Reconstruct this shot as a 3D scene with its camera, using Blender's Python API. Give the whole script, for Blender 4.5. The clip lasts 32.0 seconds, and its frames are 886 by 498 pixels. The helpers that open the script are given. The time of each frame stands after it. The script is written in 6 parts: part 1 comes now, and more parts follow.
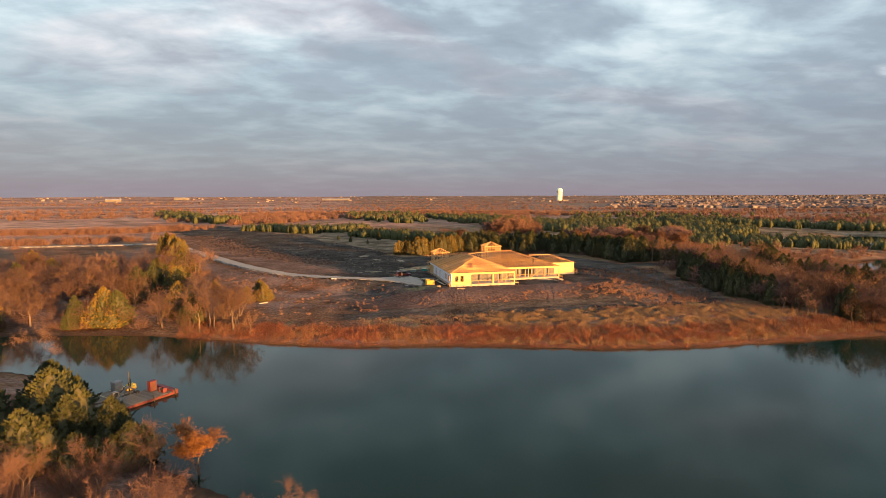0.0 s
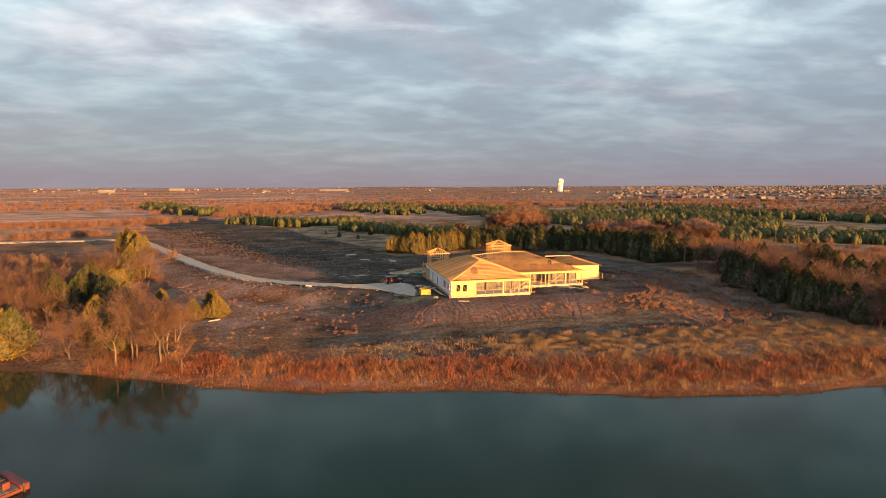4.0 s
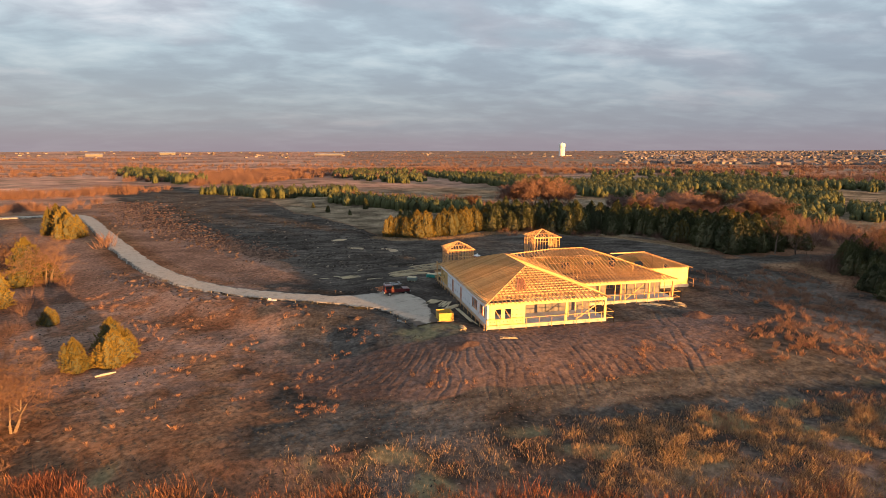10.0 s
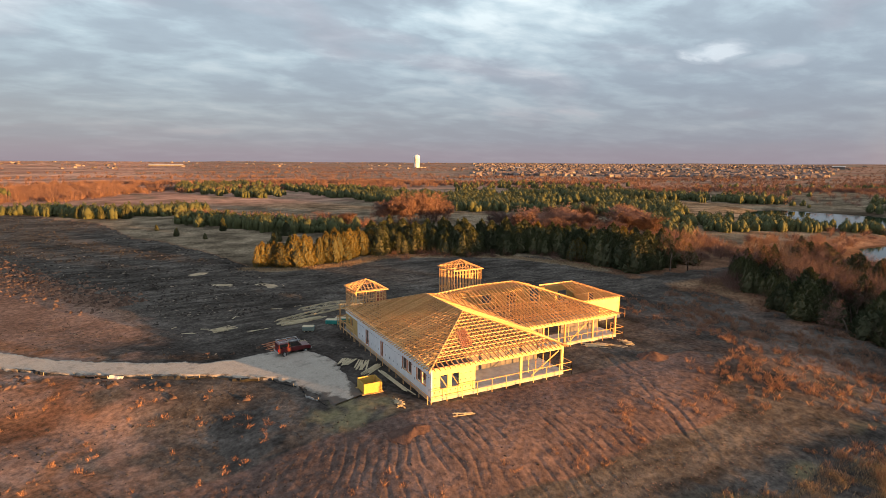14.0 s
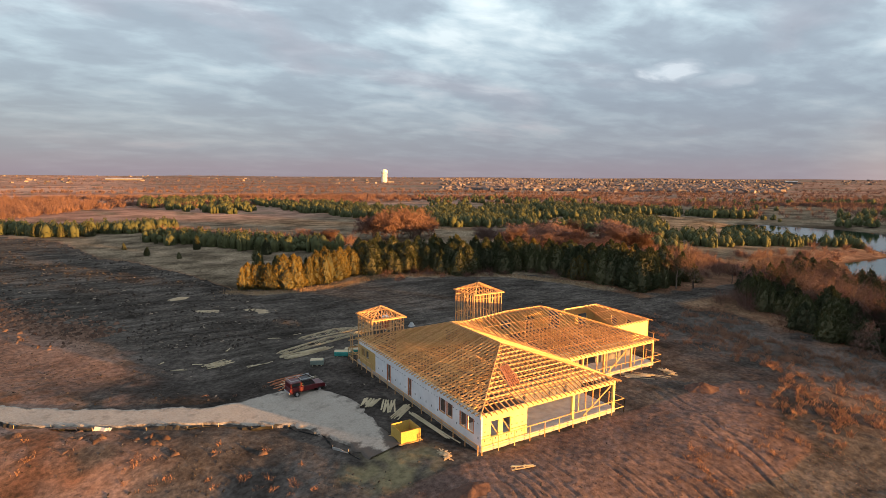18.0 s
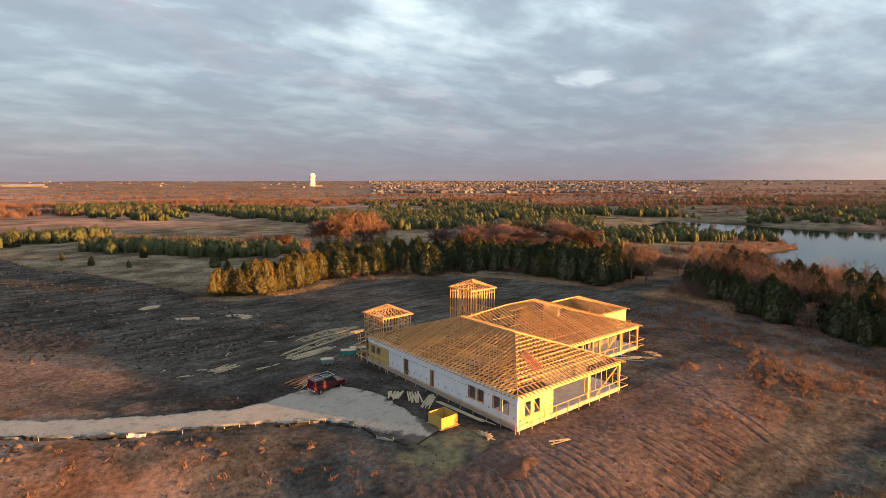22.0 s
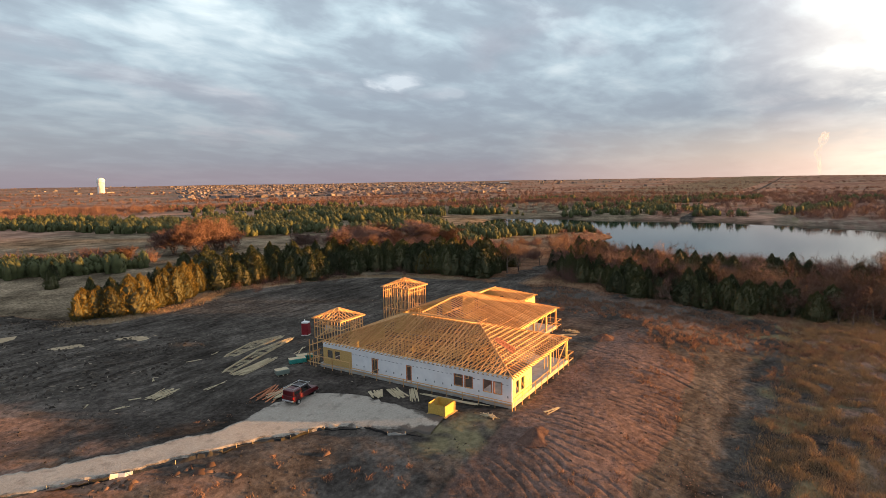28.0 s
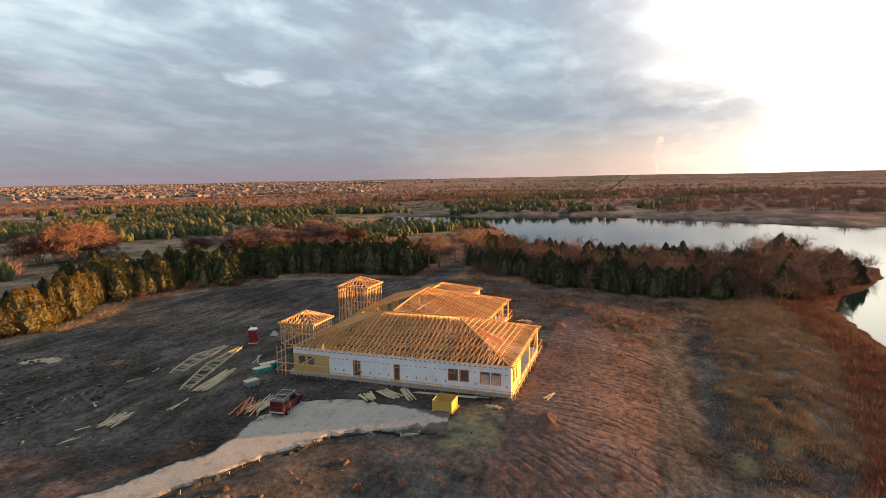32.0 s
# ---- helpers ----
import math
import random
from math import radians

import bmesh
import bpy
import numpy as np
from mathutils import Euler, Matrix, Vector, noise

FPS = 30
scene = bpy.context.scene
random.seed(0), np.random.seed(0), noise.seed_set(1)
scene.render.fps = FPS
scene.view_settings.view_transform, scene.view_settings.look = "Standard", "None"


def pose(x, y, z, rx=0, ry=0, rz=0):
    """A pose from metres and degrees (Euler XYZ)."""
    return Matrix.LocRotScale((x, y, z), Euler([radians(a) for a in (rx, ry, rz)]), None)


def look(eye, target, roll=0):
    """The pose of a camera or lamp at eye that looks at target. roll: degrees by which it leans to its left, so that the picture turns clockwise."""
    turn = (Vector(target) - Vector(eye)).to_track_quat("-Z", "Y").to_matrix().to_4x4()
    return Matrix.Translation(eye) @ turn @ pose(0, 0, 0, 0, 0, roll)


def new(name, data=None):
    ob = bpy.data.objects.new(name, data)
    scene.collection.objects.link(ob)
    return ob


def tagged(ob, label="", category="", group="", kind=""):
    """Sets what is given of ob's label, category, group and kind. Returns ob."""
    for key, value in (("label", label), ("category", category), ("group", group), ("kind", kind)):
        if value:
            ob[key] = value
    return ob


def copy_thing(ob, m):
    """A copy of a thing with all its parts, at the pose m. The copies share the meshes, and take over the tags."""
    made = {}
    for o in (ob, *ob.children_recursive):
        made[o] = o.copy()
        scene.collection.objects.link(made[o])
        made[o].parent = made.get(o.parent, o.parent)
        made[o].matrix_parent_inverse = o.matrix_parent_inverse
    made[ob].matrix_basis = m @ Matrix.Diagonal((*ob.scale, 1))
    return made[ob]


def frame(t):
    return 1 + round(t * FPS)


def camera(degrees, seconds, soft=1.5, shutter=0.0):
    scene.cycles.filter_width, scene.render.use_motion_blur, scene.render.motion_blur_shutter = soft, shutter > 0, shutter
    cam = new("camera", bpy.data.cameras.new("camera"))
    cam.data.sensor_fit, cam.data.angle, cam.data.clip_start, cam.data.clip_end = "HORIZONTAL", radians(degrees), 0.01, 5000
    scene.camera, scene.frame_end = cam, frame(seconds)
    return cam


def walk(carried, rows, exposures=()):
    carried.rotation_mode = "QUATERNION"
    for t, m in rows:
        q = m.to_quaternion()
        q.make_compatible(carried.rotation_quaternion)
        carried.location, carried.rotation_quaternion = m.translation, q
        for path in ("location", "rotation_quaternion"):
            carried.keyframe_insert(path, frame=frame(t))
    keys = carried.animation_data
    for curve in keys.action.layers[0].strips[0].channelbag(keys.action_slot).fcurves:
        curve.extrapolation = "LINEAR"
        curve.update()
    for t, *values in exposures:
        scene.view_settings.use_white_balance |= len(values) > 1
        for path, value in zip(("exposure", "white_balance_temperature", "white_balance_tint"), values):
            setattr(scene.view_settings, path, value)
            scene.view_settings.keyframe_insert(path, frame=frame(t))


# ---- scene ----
cam = camera(77.4, 32.0, 0.7)

PATH = [
    (0, (-33.047, -138.645, 23.04), (-32.614, -136.701, 22.85), -0.2),
    (0.5, (-32.29, -135.235, 22.9), (-31.857, -133.292, 22.709), -0.22),
    (1, (-31.659, -132.277, 22.825), (-31.227, -130.334, 22.628), -0.22),
    (1.5, (-30.876, -128.96, 22.749), (-30.444, -127.017, 22.55), -0.22),
    (2, (-30.136, -125.684, 22.631), (-29.704, -123.742, 22.427), -0.18),
    (2.5, (-29.129, -122.05, 22.579), (-28.696, -120.108, 22.371), -0.22),
    (3, (-28.368, -118.575, 22.582), (-27.935, -116.635, 22.368), -0.2),
    (3.5, (-27.579, -114.736, 22.654), (-27.142, -112.797, 22.435), -0.2),
    (5.5, (-23.482, -98.777, 22.625), (-23.057, -96.837, 22.396), -0.37),
    (6, (-22.55, -94.91, 22.637), (-22.125, -92.97, 22.407), -0.3),
    (6.5, (-21.768, -90.961, 22.665), (-21.342, -89.02, 22.433), -0.26),
    (7, (-21.279, -87.424, 22.729), (-20.833, -85.489, 22.498), -0.22),
    (7.5, (-21.086, -83.948, 22.747), (-20.585, -82.025, 22.518), -0.12),
    (8, (-21.047, -80.646, 22.887), (-20.55, -78.723, 22.66), -0.1),
    (8.5, (-20.967, -77.263, 22.998), (-20.477, -75.337, 22.773), -0.14),
    (9, (-21.245, -74.141, 23.03), (-20.773, -72.209, 22.81), -0.12),
    (9.5, (-21.375, -71.082, 23.117), (-20.921, -69.149, 22.88), -0.14),
    (10, (-21.745, -68.164, 23.161), (-21.304, -66.245, 22.813), -0.12),
    (10.5, (-22.178, -65.368, 23.291), (-21.742, -63.447, 22.949), -0.08),
    (11, (-22.623, -62.677, 23.451), (-22.167, -60.76, 23.112), 0.04),
    (11.5, (-23.047, -60.22, 23.69), (-22.461, -58.337, 23.358), 0.06),
    (12, (-23.471, -57.81, 23.88), (-22.77, -55.965, 23.553), 0.12),
    (12.5, (-23.835, -55.485, 24.069), (-23.0, -53.696, 23.748), 0.18),
    (13, (-24.147, -53.143, 24.165), (-23.252, -51.383, 23.848), 0.23),
    (13.5, (-24.419, -50.869, 24.208), (-23.503, -49.119, 23.895), 0.2),
    (15.5, (-24.531, -42.751, 24.24), (-23.589, -41.012, 23.948), 0.47),
    (16, (-24.84, -41.247, 24.28), (-23.889, -39.511, 23.994), 0.47),
    (16.5, (-25.366, -40.253, 24.345), (-24.407, -38.52, 24.067), 0.46),
    (17, (-26.066, -39.531, 24.241), (-25.097, -37.802, 23.971), 0.44),
    (17.5, (-26.908, -39.014, 24.335), (-25.907, -37.303, 24.072), 0.4),
    (18, (-27.807, -38.662, 24.328), (-26.772, -36.97, 24.071), 0.34),
    (18.5, (-28.937, -38.283, 24.315), (-27.882, -36.603, 24.065), 0.28),
    (19, (-29.998, -38.02, 24.263), (-28.935, -36.344, 24.018), 0.26),
    (19.5, (-31.34, -37.76, 24.291), (-30.271, -36.086, 24.05), 0.24),
    (20, (-32.593, -37.374, 24.154), (-31.506, -35.711, 23.919), 0.24),
    (20.5, (-34.067, -37.11, 24.134), (-32.97, -35.453, 23.902), 0.18),
    (21, (-35.389, -36.718, 24.084), (-34.287, -35.068, 23.833), 0.12),
    (21.5, (-36.911, -36.467, 24.157), (-35.781, -34.836, 23.909), 0.0),
    (22, (-38.39, -35.965, 24.199), (-37.144, -34.42, 23.954), -0.12),
    (22.5, (-39.887, -35.441, 24.195), (-38.575, -33.952, 23.952), -0.28),
    (23, (-41.254, -34.824, 24.274), (-39.882, -33.39, 24.03), -0.38),
    (23.5, (-42.619, -34.07, 24.182), (-41.174, -32.708, 23.939), -0.48),
    (24, (-43.9, -33.173, 24.233), (-42.413, -31.858, 23.991), -0.56),
    (24.5, (-45.286, -32.307, 24.221), (-43.781, -31.012, 23.981), -0.62),
    (25, (-46.423, -31.369, 24.326), (-44.903, -30.092, 24.086), -0.65),
    (25.5, (-47.493, -30.403, 24.212), (-45.955, -29.147, 23.974), -0.67),
    (27.5, (-51.469, -26.045, 24.361), (-49.833, -24.921, 24.117), -0.87),
    (28, (-52.576, -24.775, 24.203), (-50.899, -23.712, 23.961), -0.91),
    (28.5, (-53.507, -23.538, 24.181), (-51.793, -22.537, 23.939), -0.96),
    (29, (-54.234, -22.173, 24.337), (-52.485, -21.235, 24.089), -1.0),
    (29.5, (-55.314, -20.809, 24.217), (-53.523, -19.954, 23.97), -1.04),
    (30, (-55.981, -19.302, 24.275), (-54.153, -18.531, 24.021), -1.09),
    (30.5, (-56.715, -17.587, 24.362), (-54.856, -16.895, 24.106), -1.09),
    (31, (-57.028, -15.813, 24.401), (-55.163, -15.14, 24.139), -1.09),
    (31.5, (-57.602, -14.018, 24.268), (-55.732, -13.358, 24.012), -1.09),
    (32, (-57.796, -12.519, 23.805), (-55.923, -11.865, 23.553), -1.09),
]
walk(cam, [(t, look(eye, target, roll)) for t, eye, target, roll in PATH], [(0, 2.06), (5, 2.11), (10, 2.15), (15, 2.2), (32, 2.2)])

# ---- world, sun ----
SUN_AZ, SUN_EL = radians(149.5), radians(3.35)          # azimuth from +Y towards +X
SUN_DIR = Vector((math.sin(SUN_AZ) * math.cos(SUN_EL), math.cos(SUN_AZ) * math.cos(SUN_EL), math.sin(SUN_EL)))


def make_world():
    w = bpy.data.worlds.new("evening_sky")
    scene.world = w
    w.use_nodes = True
    nt = w.node_tree
    nt.nodes.clear()
    N, L = nt.nodes.new, nt.links.new

    def math_node(op, a, b=None):
        n = N("ShaderNodeMath")
        n.operation = op
        for i, v in enumerate((a, b)):
            if v is None:
                continue
            if isinstance(v, (int, float)):
                n.inputs[i].default_value = v
            else:
                L(v, n.inputs[i])
        return n.outputs[0]

    def ramp(fac, stops):
        n = N("ShaderNodeValToRGB")
        e = n.color_ramp.elements
        e[0].position, e[0].color = stops[0][0], (*stops[0][1], 1)
        e[1].position, e[1].color = stops[1][0], (*stops[1][1], 1)
        for p, c in stops[2:]:
            e.new(p).color = (*c, 1)
        L(fac, n.inputs[0])
        return n.outputs[0]

    def mix(fac, a, b, kind="MIX"):
        n = N("ShaderNodeMix")
        n.data_type, n.blend_type = "RGBA", kind
        for s, v in ((n.inputs[0], fac), (n.inputs[6], a), (n.inputs[7], b)):
            if isinstance(v, (int, float)):
                s.default_value = v
            elif isinstance(v, tuple):
                s.default_value = (*v, 1)
            else:
                L(v, s)
        return n.outputs[2]

    tc = N("ShaderNodeTexCoord").outputs["Generated"]
    sep = N("ShaderNodeSeparateXYZ")
    L(tc, sep.inputs[0])
    z = math_node("MAXIMUM", sep.outputs[2], 0.0)
    # cloud deck: the direction laid out on a flat layer overhead
    den = math_node("ADD", z, 0.17)
    cx, cy = math_node("DIVIDE", sep.outputs[0], den), math_node("DIVIDE", sep.outputs[1], den)
    comb = N("ShaderNodeCombineXYZ")
    L(cx, comb.inputs[0]), L(cy, comb.inputs[1])
    mp = N("ShaderNodeMapping")
    mp.inputs["Rotation"].default_value = (0, 0, radians(24))
    mp.inputs["Scale"].default_value = (0.85, 1.15, 1)
    L(comb.outputs[0], mp.inputs[0])

    def cloud(scale, detail, rough, dist, off=0.0):
        n = N("ShaderNodeTexNoise")
        n.inputs["Scale"].default_value, n.inputs["Detail"].default_value = scale, detail
        n.inputs["Roughness"].default_value, n.inputs["Distortion"].default_value = rough, dist
        a = N("ShaderNodeVectorMath")
        a.operation = "ADD"
        L(mp.outputs[0], a.inputs[0])
        a.inputs[1].default_value = (off, off * 0.7, off)
        L(a.outputs[0], n.inputs["Vector"])
        return n.outputs["Fac"]

    big, small = cloud(1.05, 4, 0.55, 0.2, 3.1), cloud(3.6, 5, 0.55, 0.25)
    field = math_node("ADD", math_node("MULTIPLY", big, 0.55), math_node("MULTIPLY", small, 0.45))
    clouds = ramp(field, [(0.38, (0.325, 0.385, 0.465)), (0.64, (0.88, 0.99, 1.03)), (0.465, (0.395, 0.475, 0.56)), (0.54, (0.56, 0.69, 0.77))])
    blush = cloud(1.1, 3, 0.5, 0.4, 9.3)
    clouds = mix(ramp(blush, [(0.54, (0, 0, 0)), (0.66, (0.75, 0.75, 0.75))]), clouds, mix(1.0, clouds, (1.22, 0.98, 0.96), "MULTIPLY"))
    low = ramp(z, [(0.0, (0.29, 0.250, 0.305)), (0.30, (0.42, 0.51, 0.60)), (0.04, (0.232, 0.255, 0.340)), (0.13, (0.245, 0.290, 0.385))])
    keep = ramp(z, [(0.02, (0.06, 0.06, 0.06)), (0.30, (1, 1, 1)), (0.12, (0.30, 0.30, 0.30))])
    base = mix(keep, low, clouds)
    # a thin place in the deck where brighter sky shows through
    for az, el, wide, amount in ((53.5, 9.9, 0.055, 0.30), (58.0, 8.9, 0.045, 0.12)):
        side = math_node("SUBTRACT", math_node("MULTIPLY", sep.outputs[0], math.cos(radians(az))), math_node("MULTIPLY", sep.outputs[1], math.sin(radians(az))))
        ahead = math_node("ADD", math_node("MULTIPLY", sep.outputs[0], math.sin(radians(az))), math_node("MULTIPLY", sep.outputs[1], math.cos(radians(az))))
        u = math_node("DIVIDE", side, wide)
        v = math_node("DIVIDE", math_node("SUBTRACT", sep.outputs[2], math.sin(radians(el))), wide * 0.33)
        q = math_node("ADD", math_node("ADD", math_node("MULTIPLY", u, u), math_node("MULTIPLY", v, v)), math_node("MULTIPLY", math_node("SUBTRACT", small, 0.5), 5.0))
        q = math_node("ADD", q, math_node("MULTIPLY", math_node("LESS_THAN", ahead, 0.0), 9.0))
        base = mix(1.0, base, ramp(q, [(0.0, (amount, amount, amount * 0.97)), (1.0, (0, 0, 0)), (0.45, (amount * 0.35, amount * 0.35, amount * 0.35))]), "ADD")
    # glow of the low sun behind the cloud
    dot = N("ShaderNodeVectorMath")
    dot.operation = "DOT_PRODUCT"
    L(tc, dot.inputs[0])
    gd = Vector((math.sin(GLOW_AZ) * math.cos(GLOW_EL), math.cos(GLOW_AZ) * math.cos(GLOW_EL), math.sin(GLOW_EL)))
    dot.inputs[1].default_value = gd
    d = math_node("MAXIMUM", dot.outputs["Value"], 0.0)
    d = math_node("ADD", d, math_node("MULTIPLY", math_node("SUBTRACT", field, 0.5), 0.045))
    halo = ramp(d, [(0.885, (0, 0, 0)), (0.994, (2.6, 2.3, 1.75)), (0.928, (0.19, 0.13, 0.095)), (0.964, (0.66, 0.53, 0.40))])
    bank = ramp(math_node("ADD", z, math_node("MULTIPLY", math_node("SUBTRACT", small, 0.5), 0.10)), [(0.02, (1, 1, 1)), (0.175, (1, 1, 1)), (0.06, (0.42, 0.42, 0.44)), (0.10, (0.36, 0.36, 0.38)), (0.135, (0.72, 0.72, 0.72))])
    halo = mix(1.0, halo, bank, "MULTIPLY")
    flat = N("ShaderNodeVectorMath")
    flat.operation = "DOT_PRODUCT"
    L(tc, flat.inputs[0])
    flat.inputs[1].default_value = (math.sin(GLOW_AZ), math.cos(GLOW_AZ), 0)
    band_az = ramp(flat.outputs["Value"], [(0.70, (0, 0, 0)), (1.0, (1, 1, 1))])
    band_z = ramp(z, [(0.0, (0.52, 0.34, 0.19)), (0.10, (0, 0, 0)), (0.035, (0.42, 0.28, 0.14))])
    glow = mix(1.0, halo, mix(1.0, band_az, band_z, "MULTIPLY"), "ADD")
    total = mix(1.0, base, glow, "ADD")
    sky = N("ShaderNodeTexSky")
    sky.sky_type, sky.sun_disc = "NISHITA", False
    sky.sun_elevation, sky.sun_rotation = SUN_EL, SUN_AZ
    bg, bg2, add, out = N("ShaderNodeBackground"), N("ShaderNodeBackground"), N("ShaderNodeAddShader"), N("ShaderNodeOutputWorld")
    L(sky.outputs[0], bg.inputs[0])
    bg.inputs[1].default_value = 0.008
    L(total, bg2.inputs[0])
    bg2.inputs[1].default_value = 0.226
    L(bg.outputs[0], add.inputs[0]), L(bg2.outputs[0], add.inputs[1]), L(add.outputs[0], out.inputs[0])


GLOW_AZ, GLOW_EL = radians(109.5), radians(13)
make_world()
sun = new("sun", bpy.data.lights.new("sun", "SUN"))
sun.data.energy, sun.data.angle, sun.data.color = 4.2, radians(0.8), (1.0, 0.455, 0.115)
sun.matrix_world = look(SUN_DIR * 300, (0, 0, 0))

# ---- materials ----


class Mat:
    """A node material with a few short helpers."""

    def __init__(self, name, rough=0.8, metal=0.0, spec=0.3):
        self.m = bpy.data.materials.new(name)
        self.m.use_nodes = True
        self.nt = self.m.node_tree
        self.b = self.nt.nodes["Principled BSDF"]
        self.b.inputs["Roughness"].default_value = rough
        self.b.inputs["Metallic"].default_value = metal
        self.b.inputs["Specular IOR Level"].default_value = spec

    def put(self, sock, v):
        if isinstance(v, (int, float)):
            sock.default_value = v
        elif isinstance(v, tuple):
            sock.default_value = (*v, 1) if len(v) == 3 and sock.type == "RGBA" else v
        else:
            self.nt.links.new(v, sock)

    def coords(self, kind="Object"):
        return self.nt.nodes.new("ShaderNodeTexCoord").outputs[kind]

    def world(self):
        return self.nt.nodes.new("ShaderNodeNewGeometry").outputs["Position"]

    def stretch(self, vec, scale, rot=(0, 0, 0)):
        n = self.nt.nodes.new("ShaderNodeMapping")
        n.inputs["Scale"].default_value, n.inputs["Rotation"].default_value = scale, rot
        self.put(n.inputs[0], vec)
        return n.outputs[0]

    def noise(self, scale, detail=3, rough=0.55, vec=None, dist=0.0):
        n = self.nt.nodes.new("ShaderNodeTexNoise")
        n.inputs["Scale"].default_value, n.inputs["Detail"].default_value = scale, detail
        n.inputs["Roughness"].default_value, n.inputs["Distortion"].default_value = rough, dist
        self.put(n.inputs["Vector"], vec if vec is not None else self.world())
        return n.outputs["Fac"]

    def ramp(self, fac, *stops):
        n = self.nt.nodes.new("ShaderNodeValToRGB")
        e = n.color_ramp.elements
        for i, (p, c) in enumerate(stops):
            c = (c, c, c) if isinstance(c, (int, float)) else c
            if i < 2:
                e[i].position, e[i].color = p, (*c, 1)
            else:
                e.new(p).color = (*c, 1)
        self.put(n.inputs[0], fac)
        return n.outputs[0]

    def mix(self, fac, a, b, kind="MIX"):
        n = self.nt.nodes.new("ShaderNodeMix")
        n.data_type, n.blend_type = "RGBA", kind
        self.put(n.inputs[0], fac), self.put(n.inputs[6], a), self.put(n.inputs[7], b)
        return n.outputs[2]

    def attr(self, name):
        n = self.nt.nodes.new("ShaderNodeAttribute")
        n.attribute_name = name
        return n.outputs["Fac"]

    def rand(self):
        return self.nt.nodes.new("ShaderNodeObjectInfo").outputs["Random"]

    def island(self):
        return self.nt.nodes.new("ShaderNodeNewGeometry").outputs["Random Per Island"]

    def color(self, c):
        self.put(self.b.inputs["Base Color"], c)
        return self

    def bump(self, height, strength=0.4, distance=0.05):
        n = self.nt.nodes.new("ShaderNodeBump")
        n.inputs["Strength"].default_value, n.inputs["Distance"].default_value = strength, distance
        self.put(n.inputs["Height"], height)
        self.put(self.b.inputs["Normal"], n.outputs[0])
        return self


def varied(name, dark, light, scale=2.0, rough=0.8, bump=0.2, dist=0.03, by="noise", metal=0.0, spec=0.3):
    """A surface that varies between two tones by noise and from piece to piece."""
    k = Mat(name, rough, metal, spec)
    f = k.noise(scale, 5)
    if by == "rand":
        f = k.mix(0.5, f, k.rand())
    elif by == "island":
        f = k.mix(0.55, f, k.island())
    k.color(k.ramp(f, (0.3, dark), (0.7, light)))
    if bump:
        k.bump(k.noise(scale * 6, 3), bump, dist)
    return k.m


LUMBER = varied("pine_lumber", (0.47, 0.265, 0.11), (0.68, 0.425, 0.20), 1.3, 0.75, 0.15, 0.01, "rand")
LUMBER_RED = varied("treated_lumber", (0.36, 0.13, 0.06), (0.55, 0.22, 0.11), 1.3, 0.75, 0.15, 0.01, "rand")
LUMBER_PALE = varied("weathered_lumber", (0.38, 0.31, 0.20), (0.62, 0.52, 0.36), 1.5, 0.8, 0.15, 0.01, "island")
OSB = varied("strand_board", (0.40, 0.25, 0.09), (0.62, 0.42, 0.17), 9, 0.75, 0.2, 0.005)
WRAP = varied("house_wrap", (0.66, 0.67, 0.70), (0.80, 0.80, 0.82), 0.8, 0.55, 0.25, 0.02)
WRAP_MARK = varied("printed_mark", (0.03, 0.04, 0.06), (0.07, 0.08, 0.11), 4, 0.6, 0)
# front faces given the yellow of low sun in their base colour
SUN_YELLOW = varied("sunlit_yellow_face", (0.70, 0.66, 0.21), (0.80, 0.76, 0.29), 0.8, 0.6, 0.15, 0.01)
BIN_BOARD = varied("yellow_strand_board", (0.42, 0.27, 0.06), (0.58, 0.39, 0.10), 9, 0.7, 0.2, 0.005)
CONCRETE = varied("concrete_slab", (0.30, 0.29, 0.28), (0.44, 0.43, 0.41), 1.2, 0.85, 0.2, 0.01)
# plain dark grey for the walls round the porches
GREY_WALL = varied("dark_grey_wall", (0.12, 0.115, 0.115), (0.20, 0.19, 0.19), 1.2, 0.8, 0.15, 0.01)

# ---- the lie of the land ----
WATER_Z = -5.0
# shoreline control points, counter-clockwise round the lake and its eastern arm
SHORE = [(-140, -14), (-92, -13), (-70, -18), (-55, -25), (-44, -31), (-30, -36.5), (-12, -40), (2, -44), (13, -48), (33, -52),
         (54, -52.5), (74, -53), (90, -58), (100, -66), (118, -76), (140, -82), (152, -60), (156, -20), (160, 20), (172, 40), (196, 52),
         (230, 50), (248, 62), (262, 110), (290, 160), (334, 168), (342, 124), (332, 86), (347, 55), (350, 14), (325, -40), (300, -82), (278, -120),
         (300, -190), (240, -230), (140, -160), (60, -140), (0, -122), (-24, -103), (-36, -91), (-44, -84), (-53, -74), (-61, -60), (-69, -46),
         (-82, -38), (-110, -31), (-140, -30)]


def smooth(a, b, v):
    t = np.clip((v - a) / (b - a), 0, 1)
    return t * t * (3 - 2 * t)


